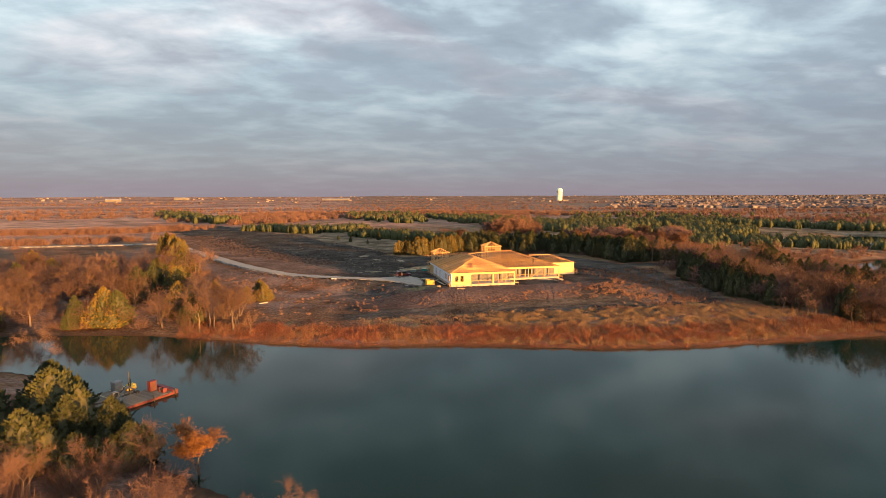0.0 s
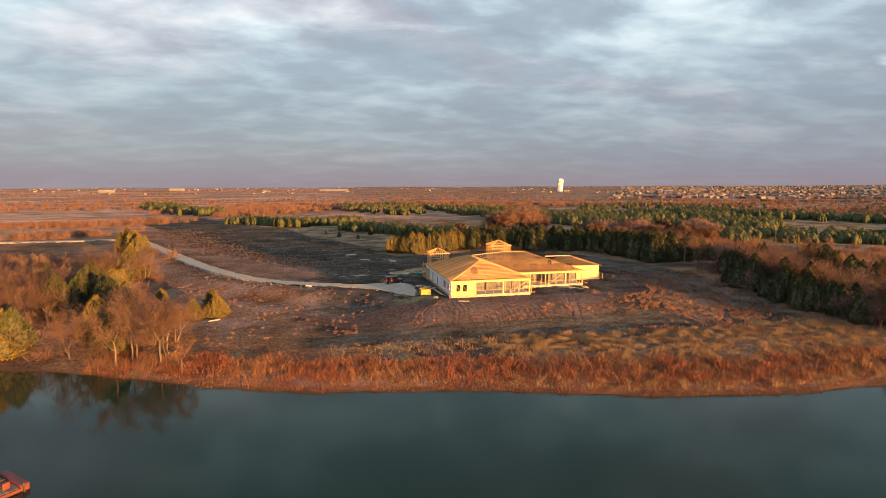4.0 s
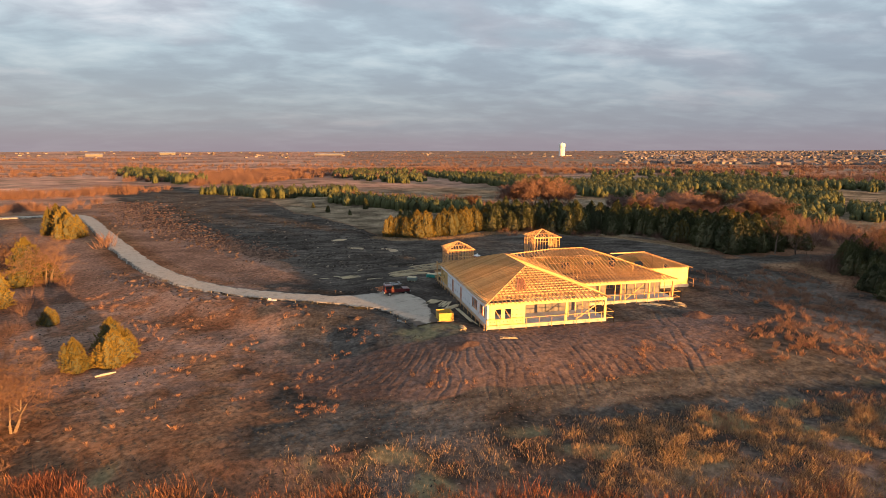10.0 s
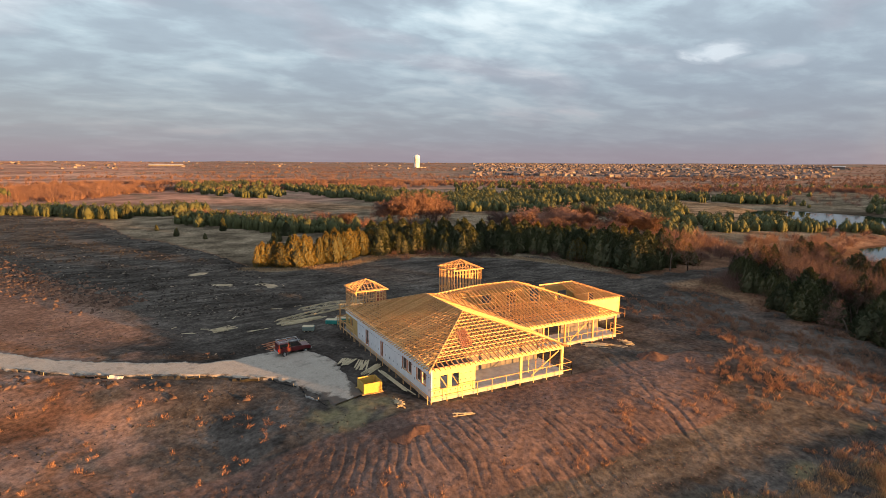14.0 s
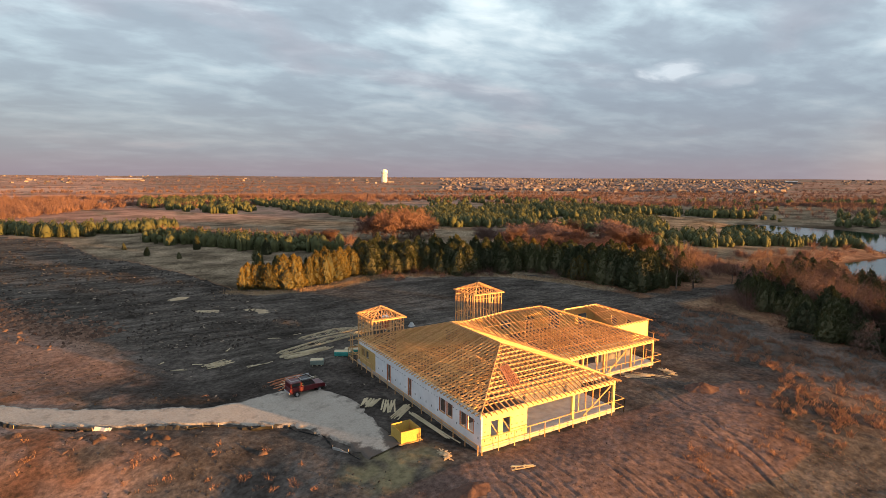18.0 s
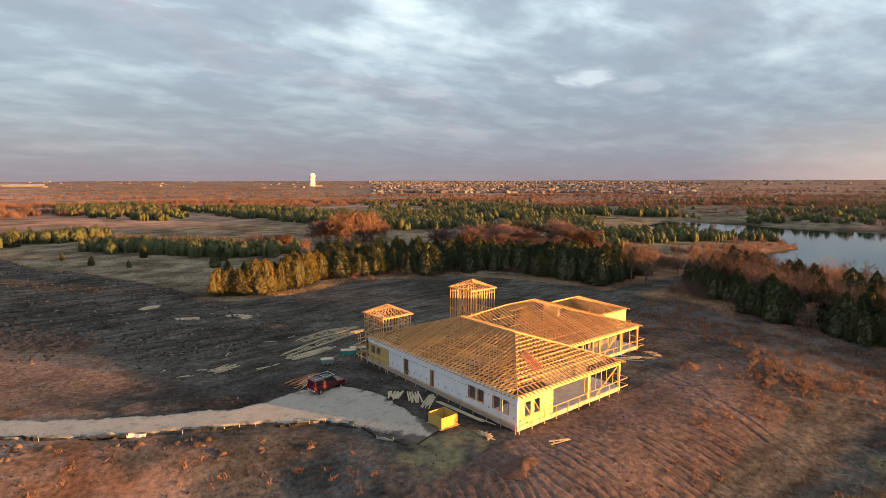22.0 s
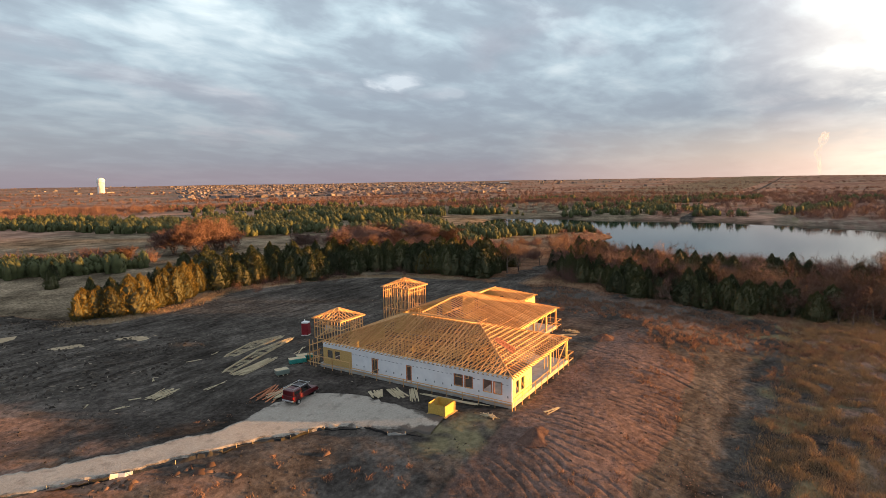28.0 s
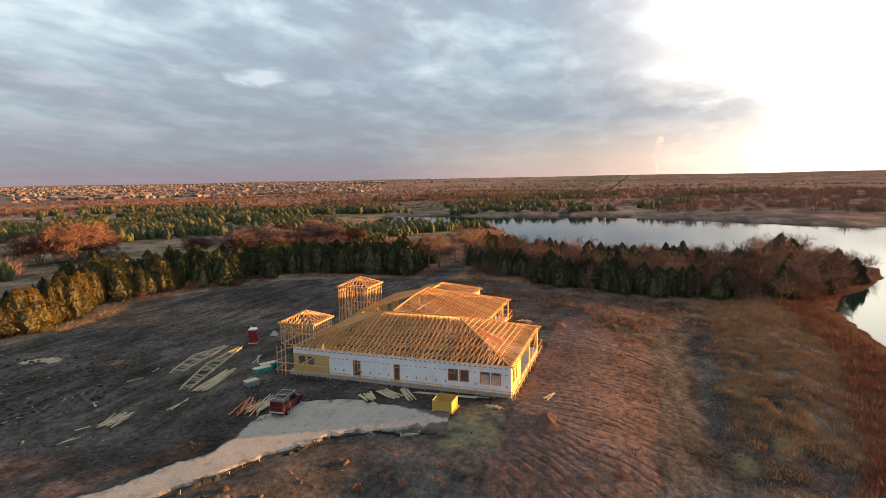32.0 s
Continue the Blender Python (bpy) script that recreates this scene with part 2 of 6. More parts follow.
def shore_distance(x, y):
    """Metres to the shoreline: positive on land, negative over water."""
    best, inside = np.full(x.shape, 1e9), np.zeros(x.shape, bool)
    n = len(SHORE)
    for i in range(n):
        (ax, ay), (bx, by) = SHORE[i], SHORE[(i + 1) % n]
        dx, dy = bx - ax, by - ay
        t = np.clip(((x - ax) * dx + (y - ay) * dy) / (dx * dx + dy * dy), 0, 1)
        best = np.minimum(best, np.hypot(x - ax - t * dx, y - ay - t * dy))
        if dy != 0:
            cross = ((ay > y) != (by > y)) & (x < dx * (y - ay) / dy + ax)
            inside ^= cross
    return np.where(inside, -best, best)


def waves(x, y, size, seed):
    """Smooth value noise from a few turned sine sheets."""
    r = random.Random(seed)
    v = np.zeros_like(x)
    for k in range(6):
        a, p, s = k * 0.524 * 2 + r.uniform(0, 1), r.uniform(0, 6.28), size * r.uniform(0.6, 1.9)
        v += np.sin((x * math.cos(a) + y * math.sin(a)) / s * 6.28 + p + 2.1 * np.sin((y * math.cos(a) - x * math.sin(a)) / s * 2.9 + p))
    return v / 6


def house_distance(x, y):
    return np.hypot(np.maximum(np.maximum(0 - x, x - 42), 0), np.maximum(np.maximum(-1.5 - y, y - 31), 0))


ROAD = [(-7, 5), (-7.6, 10), (-9.5, 15.5), (-14, 19), (-21, 22.4), (-29, 26.2), (-37, 31.6), (-45, 39), (-54, 51), (-64, 71), (-77, 98), (-92, 132), (-104, 158), (-112, 168), (-132, 165), (-180, 163), (-260, 170)]


def road_distance(x, y):
    best = np.full(x.shape, 1e9)
    for (ax, ay), (bx, by) in zip(ROAD, ROAD[1:]):
        dx, dy = bx - ax, by - ay
        t = np.clip(((x - ax) * dx + (y - ay) * dy) / (dx * dx + dy * dy), 0, 1)
        best = np.minimum(best, np.hypot(x - ax - t * dx, y - ay - t * dy))
    return best


def ploughed_part(x, y):
    """1 within the ploughed strip behind the yard, which runs north-west along the drive."""
    far_edge = np.interp(x, [-170, -111, -59, -43, -30, -21, -11, -4, 2], [398, 349, 240, 214, 160, 146, 118, 92, 40])
    # west limit follows the house's shadow line, so shade darkens the ploughed soil colour
    shadow_edge = np.interp(y, [40, 60, 75, 97, 136, 226, 349], [-24, -30, -37, -52, -74, -112, -165])
    n = 3 * waves(x, y, 12, 41)
    return smooth(25, 40, y) * (1 - smooth(-3, 3, y - far_edge + n)) * smooth(-3, 3, x - shadow_edge + n)


def land(x, y, fine=True):
    """Height of the ground at arrays x, y."""
    x, y = np.asarray(x, float), np.asarray(y, float)
    d = shore_distance(x, y) - 0.9 + 0.9 * waves(x, y, 9, 5)
    low = -5 + 1.75 * smooth(-0.5, 17, d) + 1.65 * smooth(22, 85, d) - 3 * smooth(0.5, -12, d) + 0.25 * smooth(-0.5, 0.8, d)
    w = 1 - smooth(3, 22, house_distance(x, y))
    z = low * (1 - w) - 0.5 * w
    rd = road_distance(x, y)
    wr = (1 - smooth(4, 14, rd)) * (1 - w)
    z = z * (1 - wr) + np.maximum(z, -0.9 + 0.2 * waves(x, y, 60, 3)) * wr
    R = np.hypot(x, y)
    z += 24 * smooth(1100, 4300, R) * (1 + 0.25 * waves(x, y, 1500, 8)) + 1.4 * waves(x, y, 260, 9) * smooth(120, 420, R) * smooth(4, 40, d)
    if fine:
        dry = smooth(0.3, 3, d)
        z += dry * (0.030 * waves(x, y, 9, 11) + 0.030 * waves(x, y, 3.4, 12) + 0.035 * waves(x, y, 1.7, 13)) * (1 - smooth(300, 600, R))
        # machine tracks fanning down the front slope
        fx, fy = x - 6, y - 26
        ang, rr = np.arctan2(fx, -fy), np.hypot(fx, fy)
        zone = smooth(24, 27, rr) * (1 - smooth(40, 46, rr)) * smooth(-0.95, -0.75, ang) * (1 - smooth(0.5, 0.68, ang)) * smooth(-1.5, -4, y)
        rut = np.abs(np.sin(ang * 104 + 0.5 * np.sin(rr * 0.3) + 3.4 * waves(x, y, 12, 21) + 0.5 * waves(x, y, 2.6, 24)))
        z -= zone * 0.15 * (1 - smooth(0.0, 0.36, rut)) * smooth(-0.45, 0.25, waves(x, y, 9, 22) + 0.3 * waves(x, y, 3.4, 25))
        z += zone * 0.02 * waves(x, y, 1.1, 23)
        # two washed-out gullies down from the centre porch
        for gx, gk, gw in ((25.0, 0.36, 0.30), (26.4, 0.34, 0.22)):
            line = np.abs(x - gx - gk * (y + 2) - 0.14 * np.sin(y * 0.9))
            z -= 0.18 * (1 - smooth(0.0, gw, line)) * smooth(-0.5, 0.1, waves(x, y, 4, 27)) * smooth(3.5, 0, y) * smooth(-19, -14, y)
        # windrows of the ploughed strip behind the house
        plough = smooth(48, 60, y) * ploughed_part(x, y) * (1 - smooth(200, 300, y))
        z += plough * 0.34 * np.abs(np.sin((y * 0.93 + x * 0.35) / 2.6 + 1.5 * waves(x, y, 15, 31)))
    return z


def ground_at(x, y):
    return float(land(np.array([x]), np.array([y]), False)[0])


def lines(core, far, growth):
    core, step = list(core), 0.5
    a, s = core[-1], step
    while a < far:
        s *= growth
        a += s
        core.append(a)
    a, s = core[0], step
    while a > -far:
        s *= growth
        a -= s
        core.insert(0, a)
    return np.array(core)


BELT_FOOT = [(-6, 88), (0, 84.5), (8, 83), (18, 84), (30, 90), (38, 88), (52, 82), (62, 75), (69, 61), (71.5, 50)]


def build_ground():
    xs = lines(np.r_[np.arange(-62, -28, 0.5), np.arange(-28, -16, 0.3), np.arange(-16, 32, 0.16), np.arange(32, 38, 0.3), np.arange(38, 82, 0.5)], 4700, 1.075)
    ys = lines(np.r_[np.arange(-62, -26, 0.5), np.arange(-26, -21, 0.3), np.arange(-21, -0.5, 0.17), np.arange(-0.5, 50, 0.5)], 4700, 1.06)
    X, Y = np.meshgrid(xs, ys)
    x, y = X.ravel(), Y.ravel()
    z = land(x, y)
    nx, ny = len(xs), len(ys)
    i = np.arange(nx * ny).reshape(ny, nx)
    faces = np.stack([i[:-1, :-1], i[:-1, 1:], i[1:, 1:], i[1:, :-1]], -1).reshape(-1, 4)
    me = bpy.data.meshes.new("ground")
    me.vertices.add(len(x)), me.loops.add(faces.size), me.polygons.add(len(faces))
    me.vertices.foreach_set("co", np.stack([x, y, z], -1).astype(np.float32).ravel())
    me.loops.foreach_set("vertex_index", faces.astype(np.int32).ravel())
    me.polygons.foreach_set("loop_start", np.arange(0, faces.size, 4, dtype=np.int32))
    me.update(calc_edges=True)
    me.polygons.foreach_set("use_smooth", np.ones(len(faces), bool))
    d, hd, R = shore_distance(x, y), house_distance(x, y), np.hypot(x, y)
    n1, n2 = waves(x, y, 12, 41), waves(x, y, 40, 42)
    # what covers the ground: 1 bare clay, 2 dark graded earth, 3 mown straw field
    fx, fy = x - 6, y - 26
    ang, rr = np.arctan2(fx, -fy), np.hypot(fx, fy)
    clay = smooth(22, 25, rr) * (1 - smooth(42, 48, rr + 3 * n1)) * smooth(-1.05, -0.8, ang + 0.1 * n1) * (1 - smooth(0.75, 1.0, ang)) * smooth(0.5, -2.5, y)
    graded = (1 - smooth(24, 36, hd + 5 * n1)) * (1 - clay)
    edge_y = np.interp(x, [-170, -111, -59, -43, -30, -21, -11, -4, 2], [398, 349, 240, 214, 160, 146, 118, 92, 40])
    plough = ploughed_part(x, y)
    strip = smooth(30, 45, y) * (1 - smooth(-3, 3, y - edge_y)) * smooth(4, 7, road_distance(x, y)) * (1 - plough) * smooth(-125, -110, x) * (1 - smooth(-34, -22, x))
    graded = np.maximum(graded, plough)
    behind = smooth(25, 32, y) * (1 - smooth(0, 8, y - 86 + 0.45 * np.maximum(x - 34, 0) + 3 * n1)) * smooth(-30, -20, x) * (1 - smooth(66, 74, x))
    graded = np.maximum(graded, behind)
    straw = smooth(-2, 6, y - edge_y + 3 * n1) * smooth(-110, -80, x) * smooth(60, 70, y) * (1 - smooth(270, 340, y))
    straw = np.maximum(straw, 0.8 * smooth(0.15, 0.5, n2) * smooth(150, 260, R))
    shore = (1 - smooth(0.5, 2.5, d))
    rust = smooth(-22, -30, x + 4 * n1) * (1 - smooth(48, 60, y)) * smooth(-14, -4, y) + 0.3 * smooth(34, 44, x) * smooth(13, 5, y - 0.1 * x) * smooth(-24, -17, y) * (1 - smooth(68, 74, x))
    rust = np.maximum(rust, smooth(-26, -33, y) * smooth(1, 4, d)) * smooth(-0.35, 0.25, n1 + 0.7 * waves(x, y, 5, 45))
    # ground outside that shadow line gets the redder, sunlit soil tone
    rust = np.maximum(rust, 0.8 * strip)
    olive = (1 - smooth(2.2, 4.6, np.hypot((x + 7.6) * 0.8, y - 2.6))) * smooth(-0.6, 0.2, waves(x, y, 3, 46))
    olive = np.maximum(olive, smooth(0.1, 0.5, waves(x, y, 9, 47)) * smooth(-16, -21, y) * smooth(-34, -29, y) * 0.9)
    foot = np.full(x.shape, 1e9)
    for (ax, ay), (bx, by) in zip(BELT_FOOT, BELT_FOOT[1:]):
        t = np.clip(((x - ax) * (bx - ax) + (y - ay) * (by - ay)) / ((bx - ax) ** 2 + (by - ay) ** 2), 0, 1)
        foot = np.minimum(foot, np.hypot(x - ax - t * (bx - ax), y - ay - t * (by - ay)))
    straw = np.maximum(straw, 1 - smooth(1.5, 3.5, foot + n1))
    graded = graded * smooth(1.0, 3.0, foot + n1)
    trail = smooth(-13.5, -16, y + 1.2 * n1) * smooth(-23, -20.5, y + 1.2 * n1) * (1 - smooth(36, 46, x)) * smooth(-40, -20, x)
    graded, clay, rust, olive = np.maximum(graded, trail), clay * (1 - trail), rust * (1 - trail), olive * (1 - trail)
    for name, v in (("clay", clay), ("graded", graded), ("straw", straw), ("mud", shore), ("plain", smooth(170, 330, R)), ("black", np.clip(np.maximum(np.maximum(plough, behind) * smooth(26, 34, y) * np.maximum(smooth(-24, -12, x), smooth(40, 54, y)), 0.75 * trail), 0, 1)), ("sunlit_plain", smooth(160, -60, x) * smooth(180, 300, R)), ("rust", rust), ("olive", olive)):
        a = me.attributes.new(name, "FLOAT", "POINT")
        a.data.foreach_set("value", v.astype(np.float32))
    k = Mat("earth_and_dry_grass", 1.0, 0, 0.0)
    fine, mid, coarse = k.noise(1.7, 6, 0.65), k.noise(0.22, 5, 0.6), k.noise(0.012, 5, 0.6)
    speck = k.noise(6.0, 4, 0.7)
    grass = k.mix(k.ramp(mid, (0.35, 0.0), (0.65, 1.0)), (0.170, 0.088, 0.052), (0.250, 0.160, 0.098))
    grass = k.mix(k.ramp(coarse, (0.42, 0.0), (0.62, 1.0)), grass, (0.215, 0.100, 0.066))
    grass = k.mix(k.ramp(fine, (0.35, 0.0), (0.6, 0.7)), (0.085, 0.052, 0.034), grass)
    straw_c = k.mix(k.ramp(fine, (0.36, 0.0), (0.64, 1.0)), (0.115, 0.088, 0.061), (0.235, 0.185, 0.130))
    clay_c = k.mix(k.ramp(fine, (0.3, 0.0), (0.7, 1.0)), (0.068, 0.046, 0.039), (0.138, 0.092, 0.078))
    dark_c = k.mix(k.ramp(fine, (0.3, 0.0), (0.75, 1.0)), (0.040, 0.034, 0.031), (0.098, 0.084, 0.074))
    dark_c = k.mix(k.ramp(speck, (0.66, 0.0), (0.74, 0.7)), dark_c, (0.26, 0.20, 0.155))
    edge = k.mix(0.35, k.attr("graded"), mid, "OVERLAY")
    dark_c = k.mix(1.0, dark_c, k.ramp(mid, (0.34, 0.58), (0.66, 1.18)), "MULTIPLY")
    black_c = k.mix(k.ramp(fine, (0.3, 0.0), (0.75, 1.0)), (0.040, 0.035, 0.031), (0.100, 0.087, 0.076))
    dark_c = k.mix(k.attr("black"), dark_c, k.mix(1.0, black_c, k.ramp(k.noise(0.3, 5, 0.6, k.stretch(k.world(), (0.5, 1.6, 1))), (0.34, 0.55), (0.66, 1.5)), "MULTIPLY"))
    rust_c = k.mix(k.ramp(fine, (0.3, 0.0), (0.7, 1.0)), (0.105, 0.070, 0.057), (0.235, 0.150, 0.118))
    olive_c = k.mix(k.ramp(fine, (0.3, 0.0), (0.7, 1.0)), (0.115, 0.098, 0.058), (0.245, 0.205, 0.120))
    # wide fields of the plain: mown grass, fallow and rough pasture
    # distance haze and sun on standing grass are paled into these field colours
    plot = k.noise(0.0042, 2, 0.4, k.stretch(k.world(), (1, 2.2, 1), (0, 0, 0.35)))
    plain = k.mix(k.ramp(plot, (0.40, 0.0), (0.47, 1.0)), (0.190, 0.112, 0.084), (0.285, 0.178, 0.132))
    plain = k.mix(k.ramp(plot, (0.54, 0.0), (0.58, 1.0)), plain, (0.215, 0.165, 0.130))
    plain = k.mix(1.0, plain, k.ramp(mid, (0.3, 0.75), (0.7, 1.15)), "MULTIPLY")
    # brighter western fields: sunlight caught by grass, put into the tone
    sunlit_plain = k.mix(k.ramp(plot, (0.42, 0.0), (0.56, 1.0)), (0.450, 0.265, 0.190), (0.270, 0.150, 0.110))
    plain = k.mix(k.attr("sunlit_plain"), plain, sunlit_plain)
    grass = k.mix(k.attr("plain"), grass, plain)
    straw_c = k.mix(1.0, straw_c, k.ramp(k.noise(0.09, 5, 0.65), (0.36, 0.45), (0.60, 1.2)), "MULTIPLY")
    c = k.mix(k.attr("straw"), grass, straw_c)
    c = k.mix(k.ramp(edge, (0.35, 0.0), (0.6, 1.0)), c, dark_c)
    c = k.mix(k.ramp(k.mix(0.3, k.attr("clay"), mid, "OVERLAY"), (0.3, 0.0), (0.6, 1.0)), c, clay_c)
    c = k.mix(k.attr("rust"), c, rust_c)
    c = k.mix(1.0, c, k.ramp(k.noise(0.85, 6, 0.72), (0.36, 0.82), (0.64, 1.14)), "MULTIPLY")
    c = k.mix(1.0, c, k.ramp(k.noise(0.055, 4, 0.6), (0.38, 0.66), (0.62, 1.22)), "MULTIPLY")
    c = k.mix(1.0, c, k.ramp(speck, (0.32, 1.06), (0.68, 1.36)), "MULTIPLY")
    c = k.mix(k.attr("olive"), c, olive_c)
    c = k.mix(k.attr("mud"), c, (0.055, 0.036, 0.026))
    k.color(c).bump(k.mix(0.5, fine, speck), 0.65, 0.12)
    me.materials.append(k.m)
    return tagged(new("ground", me), "dry brown grassland with graded bare earth round the house", "ground", kind="structure")


build_ground()

k = Mat("lake_water", 0.06, 0, 0.31)
k.b.inputs["IOR"].default_value = 1.33
k.color(k.mix(k.noise(0.02, 3), (0.004, 0.020, 0.014), (0.007, 0.026, 0.018)))
k.bump(k.noise(0.9, 3, 0.5, k.stretch(k.world(), (1.0, 2.2, 1))), 0.10, 0.05)
WATER = k.m


def flat_sheet(name, pts, z, material):
    bm = bmesh.new()
    bm.faces.new([bm.verts.new((px, py, z)) for px, py in pts])
    me = bpy.data.meshes.new(name)
    bm.to_mesh(me), bm.free()
    me.materials.append(material)
    return new(name, me)


tagged(flat_sheet("water", [(-420, -420), (620, -420), (620, 260), (-420, 260)], WATER_Z, WATER), "calm dark green lake mirroring the clouds", "lake", kind="structure")

# ---- gravel drive ----
k = Mat("crushed_stone", 0.95, 0, 0.15)
gn, gf = k.noise(0.35, 6, 0.65), k.noise(5, 4, 0.75)
stone = k.mix(k.ramp(gf, (0.3, 0.0), (0.7, 1.0)), k.mix(gn, (0.235, 0.200, 0.168), (0.35, 0.305, 0.262)), k.mix(gn, (0.35, 0.305, 0.26), (0.49, 0.44, 0.38)))
stone = k.mix(k.ramp(k.noise(0.9, 5, 0.7), (0.52, 0.0), (0.68, 0.55)), stone, (0.17, 0.145, 0.125))
rim = k.mix(0.62, k.attr("verge"), k.noise(0.8, 6, 0.7))
k.color(k.mix(k.ramp(rim, (0.60, 0.0), (0.70, 1.0)), stone, (0.105, 0.088, 0.076)))
k.bump(k.noise(6, 4), 0.8, 0.06)
GRAVEL = k.m


def build_drive():
    """The drive as a strip along its line, widening into a turning place by the house, with a ragged edge."""
    P = np.array(ROAD, float)
    seg = np.r_[0, np.cumsum(np.hypot(*np.diff(P, axis=0).T))]
    s = np.r_[np.linspace(0, 60, 110), np.linspace(61, seg[-1], 90)]
    cx, cy = np.interp(s, seg, P[:, 0]), np.interp(s, seg, P[:, 1])
    for _ in range(3):
        cx[1:-1], cy[1:-1] = (cx[:-2] + cx[1:-1] + cx[2:]) / 3, (cy[:-2] + cy[1:-1] + cy[2:]) / 3
    tx, ty = np.gradient(cx), np.gradient(cy)
    l = np.hypot(tx, ty)
    nx, ny = ty / l, -tx / l
    ragged = lambda k: 0.16 * np.sin(s * 0.83 + k) + 0.10 * np.sin(s * 2.3 + 2 * k) * np.sin(s * 0.31) + 0.14 * np.random.default_rng(int(k)).normal(0, 1, len(s))
    a = np.interp(s, [0, 5, 11, 16.5, 24], [1.8, 2.7, 3.0, 2.9, 2.3]) + ragged(1)
    b = np.interp(s, [0, 5, 9, 14, 17, 20, 24], [1.9, 2.2, 4.2, 7.4, 7.0, 4.2, 2.3]) + ragged(4)
    verts, faces, m = [], [], 17
    for i in range(len(s)):
        for j in range(m):
            u = -a[i] + (a[i] + b[i]) * j / (m - 1)
            x, y = cx[i] + nx[i] * u, cy[i] + ny[i] * u
            verts.append((x, y))
    V = np.array(verts)
    z = land(V[:, 0], V[:, 1], False) + 0.16 + 0.36 * np.repeat(smooth(40, 70, s), m)
    z[0::m] -= 0.75
    z[m - 1::m] -= 0.75
    for i in range(len(s) - 1):
        for j in range(m - 1):
            q = i * m + j
            faces.append((q, q + 1, q + m + 1, q + m))
    me = bpy.data.meshes.new("gravel_drive")
    me.from_pydata([(*p, h) for p, h in zip(verts, z)], [], faces)
    at = me.attributes.new("verge", "FLOAT", "POINT")
    at.data.foreach_set("value", np.abs(np.tile(np.linspace(-1, 1, m), len(s))).astype(np.float32) * 1.0 + np.repeat(np.clip(1 - s / 5, 0, 1), m).astype(np.float32) * 0.8)
    me.materials.append(GRAVEL)
    for p in me.polygons:
        p.use_smooth = True
    return tagged(new("road", me), "pale crushed-stone drive curving to the house", "road", kind="structure")


build_drive()

# ---- building helpers ----


def thing(name, m, label, category, group="", kind=""):
    ob = new(name)
    ob.empty_display_size = 0.3
    ob.matrix_world = m
    return tagged(ob, label, category, group, kind)


def mesh_of(name, bm, material):
    me = bpy.data.meshes.new(name)
    bm.to_mesh(me), bm.free()
    for m in material if isinstance(material, (list, tuple)) else [material]:
        me.materials.append(m)
    return me


def part(name, bm, material, parent, label=""):
    """One mesh object under a thing or a part, in its parent's space."""
    ob = new(name, bm if isinstance(bm, bpy.types.Mesh) else mesh_of(name, bm, material))
    ob.parent = parent
    return tagged(ob, label)


def block(bm, lo, hi, bevel=0.0):
    c = [(a + b) / 2 for a, b in zip(lo, hi)]
    r = bmesh.ops.create_cube(bm, size=1, matrix=Matrix.Translation(c) @ Matrix.Diagonal((*[abs(b - a) for a, b in zip(lo, hi)], 1)))
    if bevel:
        es = list({e for v in r["verts"] for e in v.link_edges})
        bmesh.ops.bevel(bm, geom=es, offset=bevel, segments=1, affect="EDGES")
    return bm


def stick(bm, a, b, w=0.045, h=0.10, up=(0, 0, 1)):
    """A sawn board from a to b, w thick and h deep."""
    a, b = Vector(a), Vector(b)
    d = (b - a).normalized()
    u = Vector(up) if abs(d.dot(Vector(up))) < 0.98 else Vector((1, 0, 0))
    s = d.cross(u).normalized() * (w / 2)
    t = s.cross(d).normalized() * (h / 2)
    vs = [bm.verts.new(p + i * s + j * t) for p in (a, b) for i, j in ((-1, -1), (1, -1), (1, 1), (-1, 1))]
    for f in ((0, 3, 2, 1), (4, 5, 6, 7), (0, 1, 5, 4), (1, 2, 6, 5), (2, 3, 7, 6), (3, 0, 4, 7)):
        bm.faces.new([vs[i] for i in f])
    return bm


def tube(bm, a, b, r, r2=None, n=8):
    a, b = Vector(a), Vector(b)
    m = Matrix.Translation((a + b) / 2) @ (b - a).to_track_quat("Z", "Y").to_matrix().to_4x4()
    bmesh.ops.create_cone(bm, cap_ends=True, segments=n, radius1=r, radius2=r if r2 is None else r2, depth=(b - a).length, matrix=m)
    return bm


def board(name, parent, a, b, w=0.045, h=0.10, material=None, label="", up=(0, 0, 1)):
    return part(name, stick(bmesh.new(), a, b, w, h, up), material or LUMBER, parent, label)


# ---- the house under construction ----
PITCH = 0.34
EAVE = 3.12
house = thing("house", pose(0, 0, 0), "timber-framed house under construction with bare roof trusses", "house")
slab = bmesh.new()
block(slab, (-0.05, -0.05, -0.62), (17.55, 28.6, 0.0), 0.02)
block(slab, (17.55, 7.7, -0.62), (33.8, 28.6, -0.004), 0.02)
block(slab, (33.8, 14.9, -0.62), (41.9, 26.0, -0.006), 0.02)
part("slab", slab, CONCRETE, house, "grey concrete slab")
# dark sheet over the slab paints in the gloom under the open rafters
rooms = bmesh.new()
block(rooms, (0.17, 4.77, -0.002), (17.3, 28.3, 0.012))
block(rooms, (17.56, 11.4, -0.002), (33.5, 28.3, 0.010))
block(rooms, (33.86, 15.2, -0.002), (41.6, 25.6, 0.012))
part("subfloor", rooms, varied("floor_shade_brown", (0.055, 0.042, 0.036), (0.105, 0.082, 0.070), 1.0, 0.95, 0.2, 0.02), house, "darkened floor standing in for shade in the unfinished rooms")


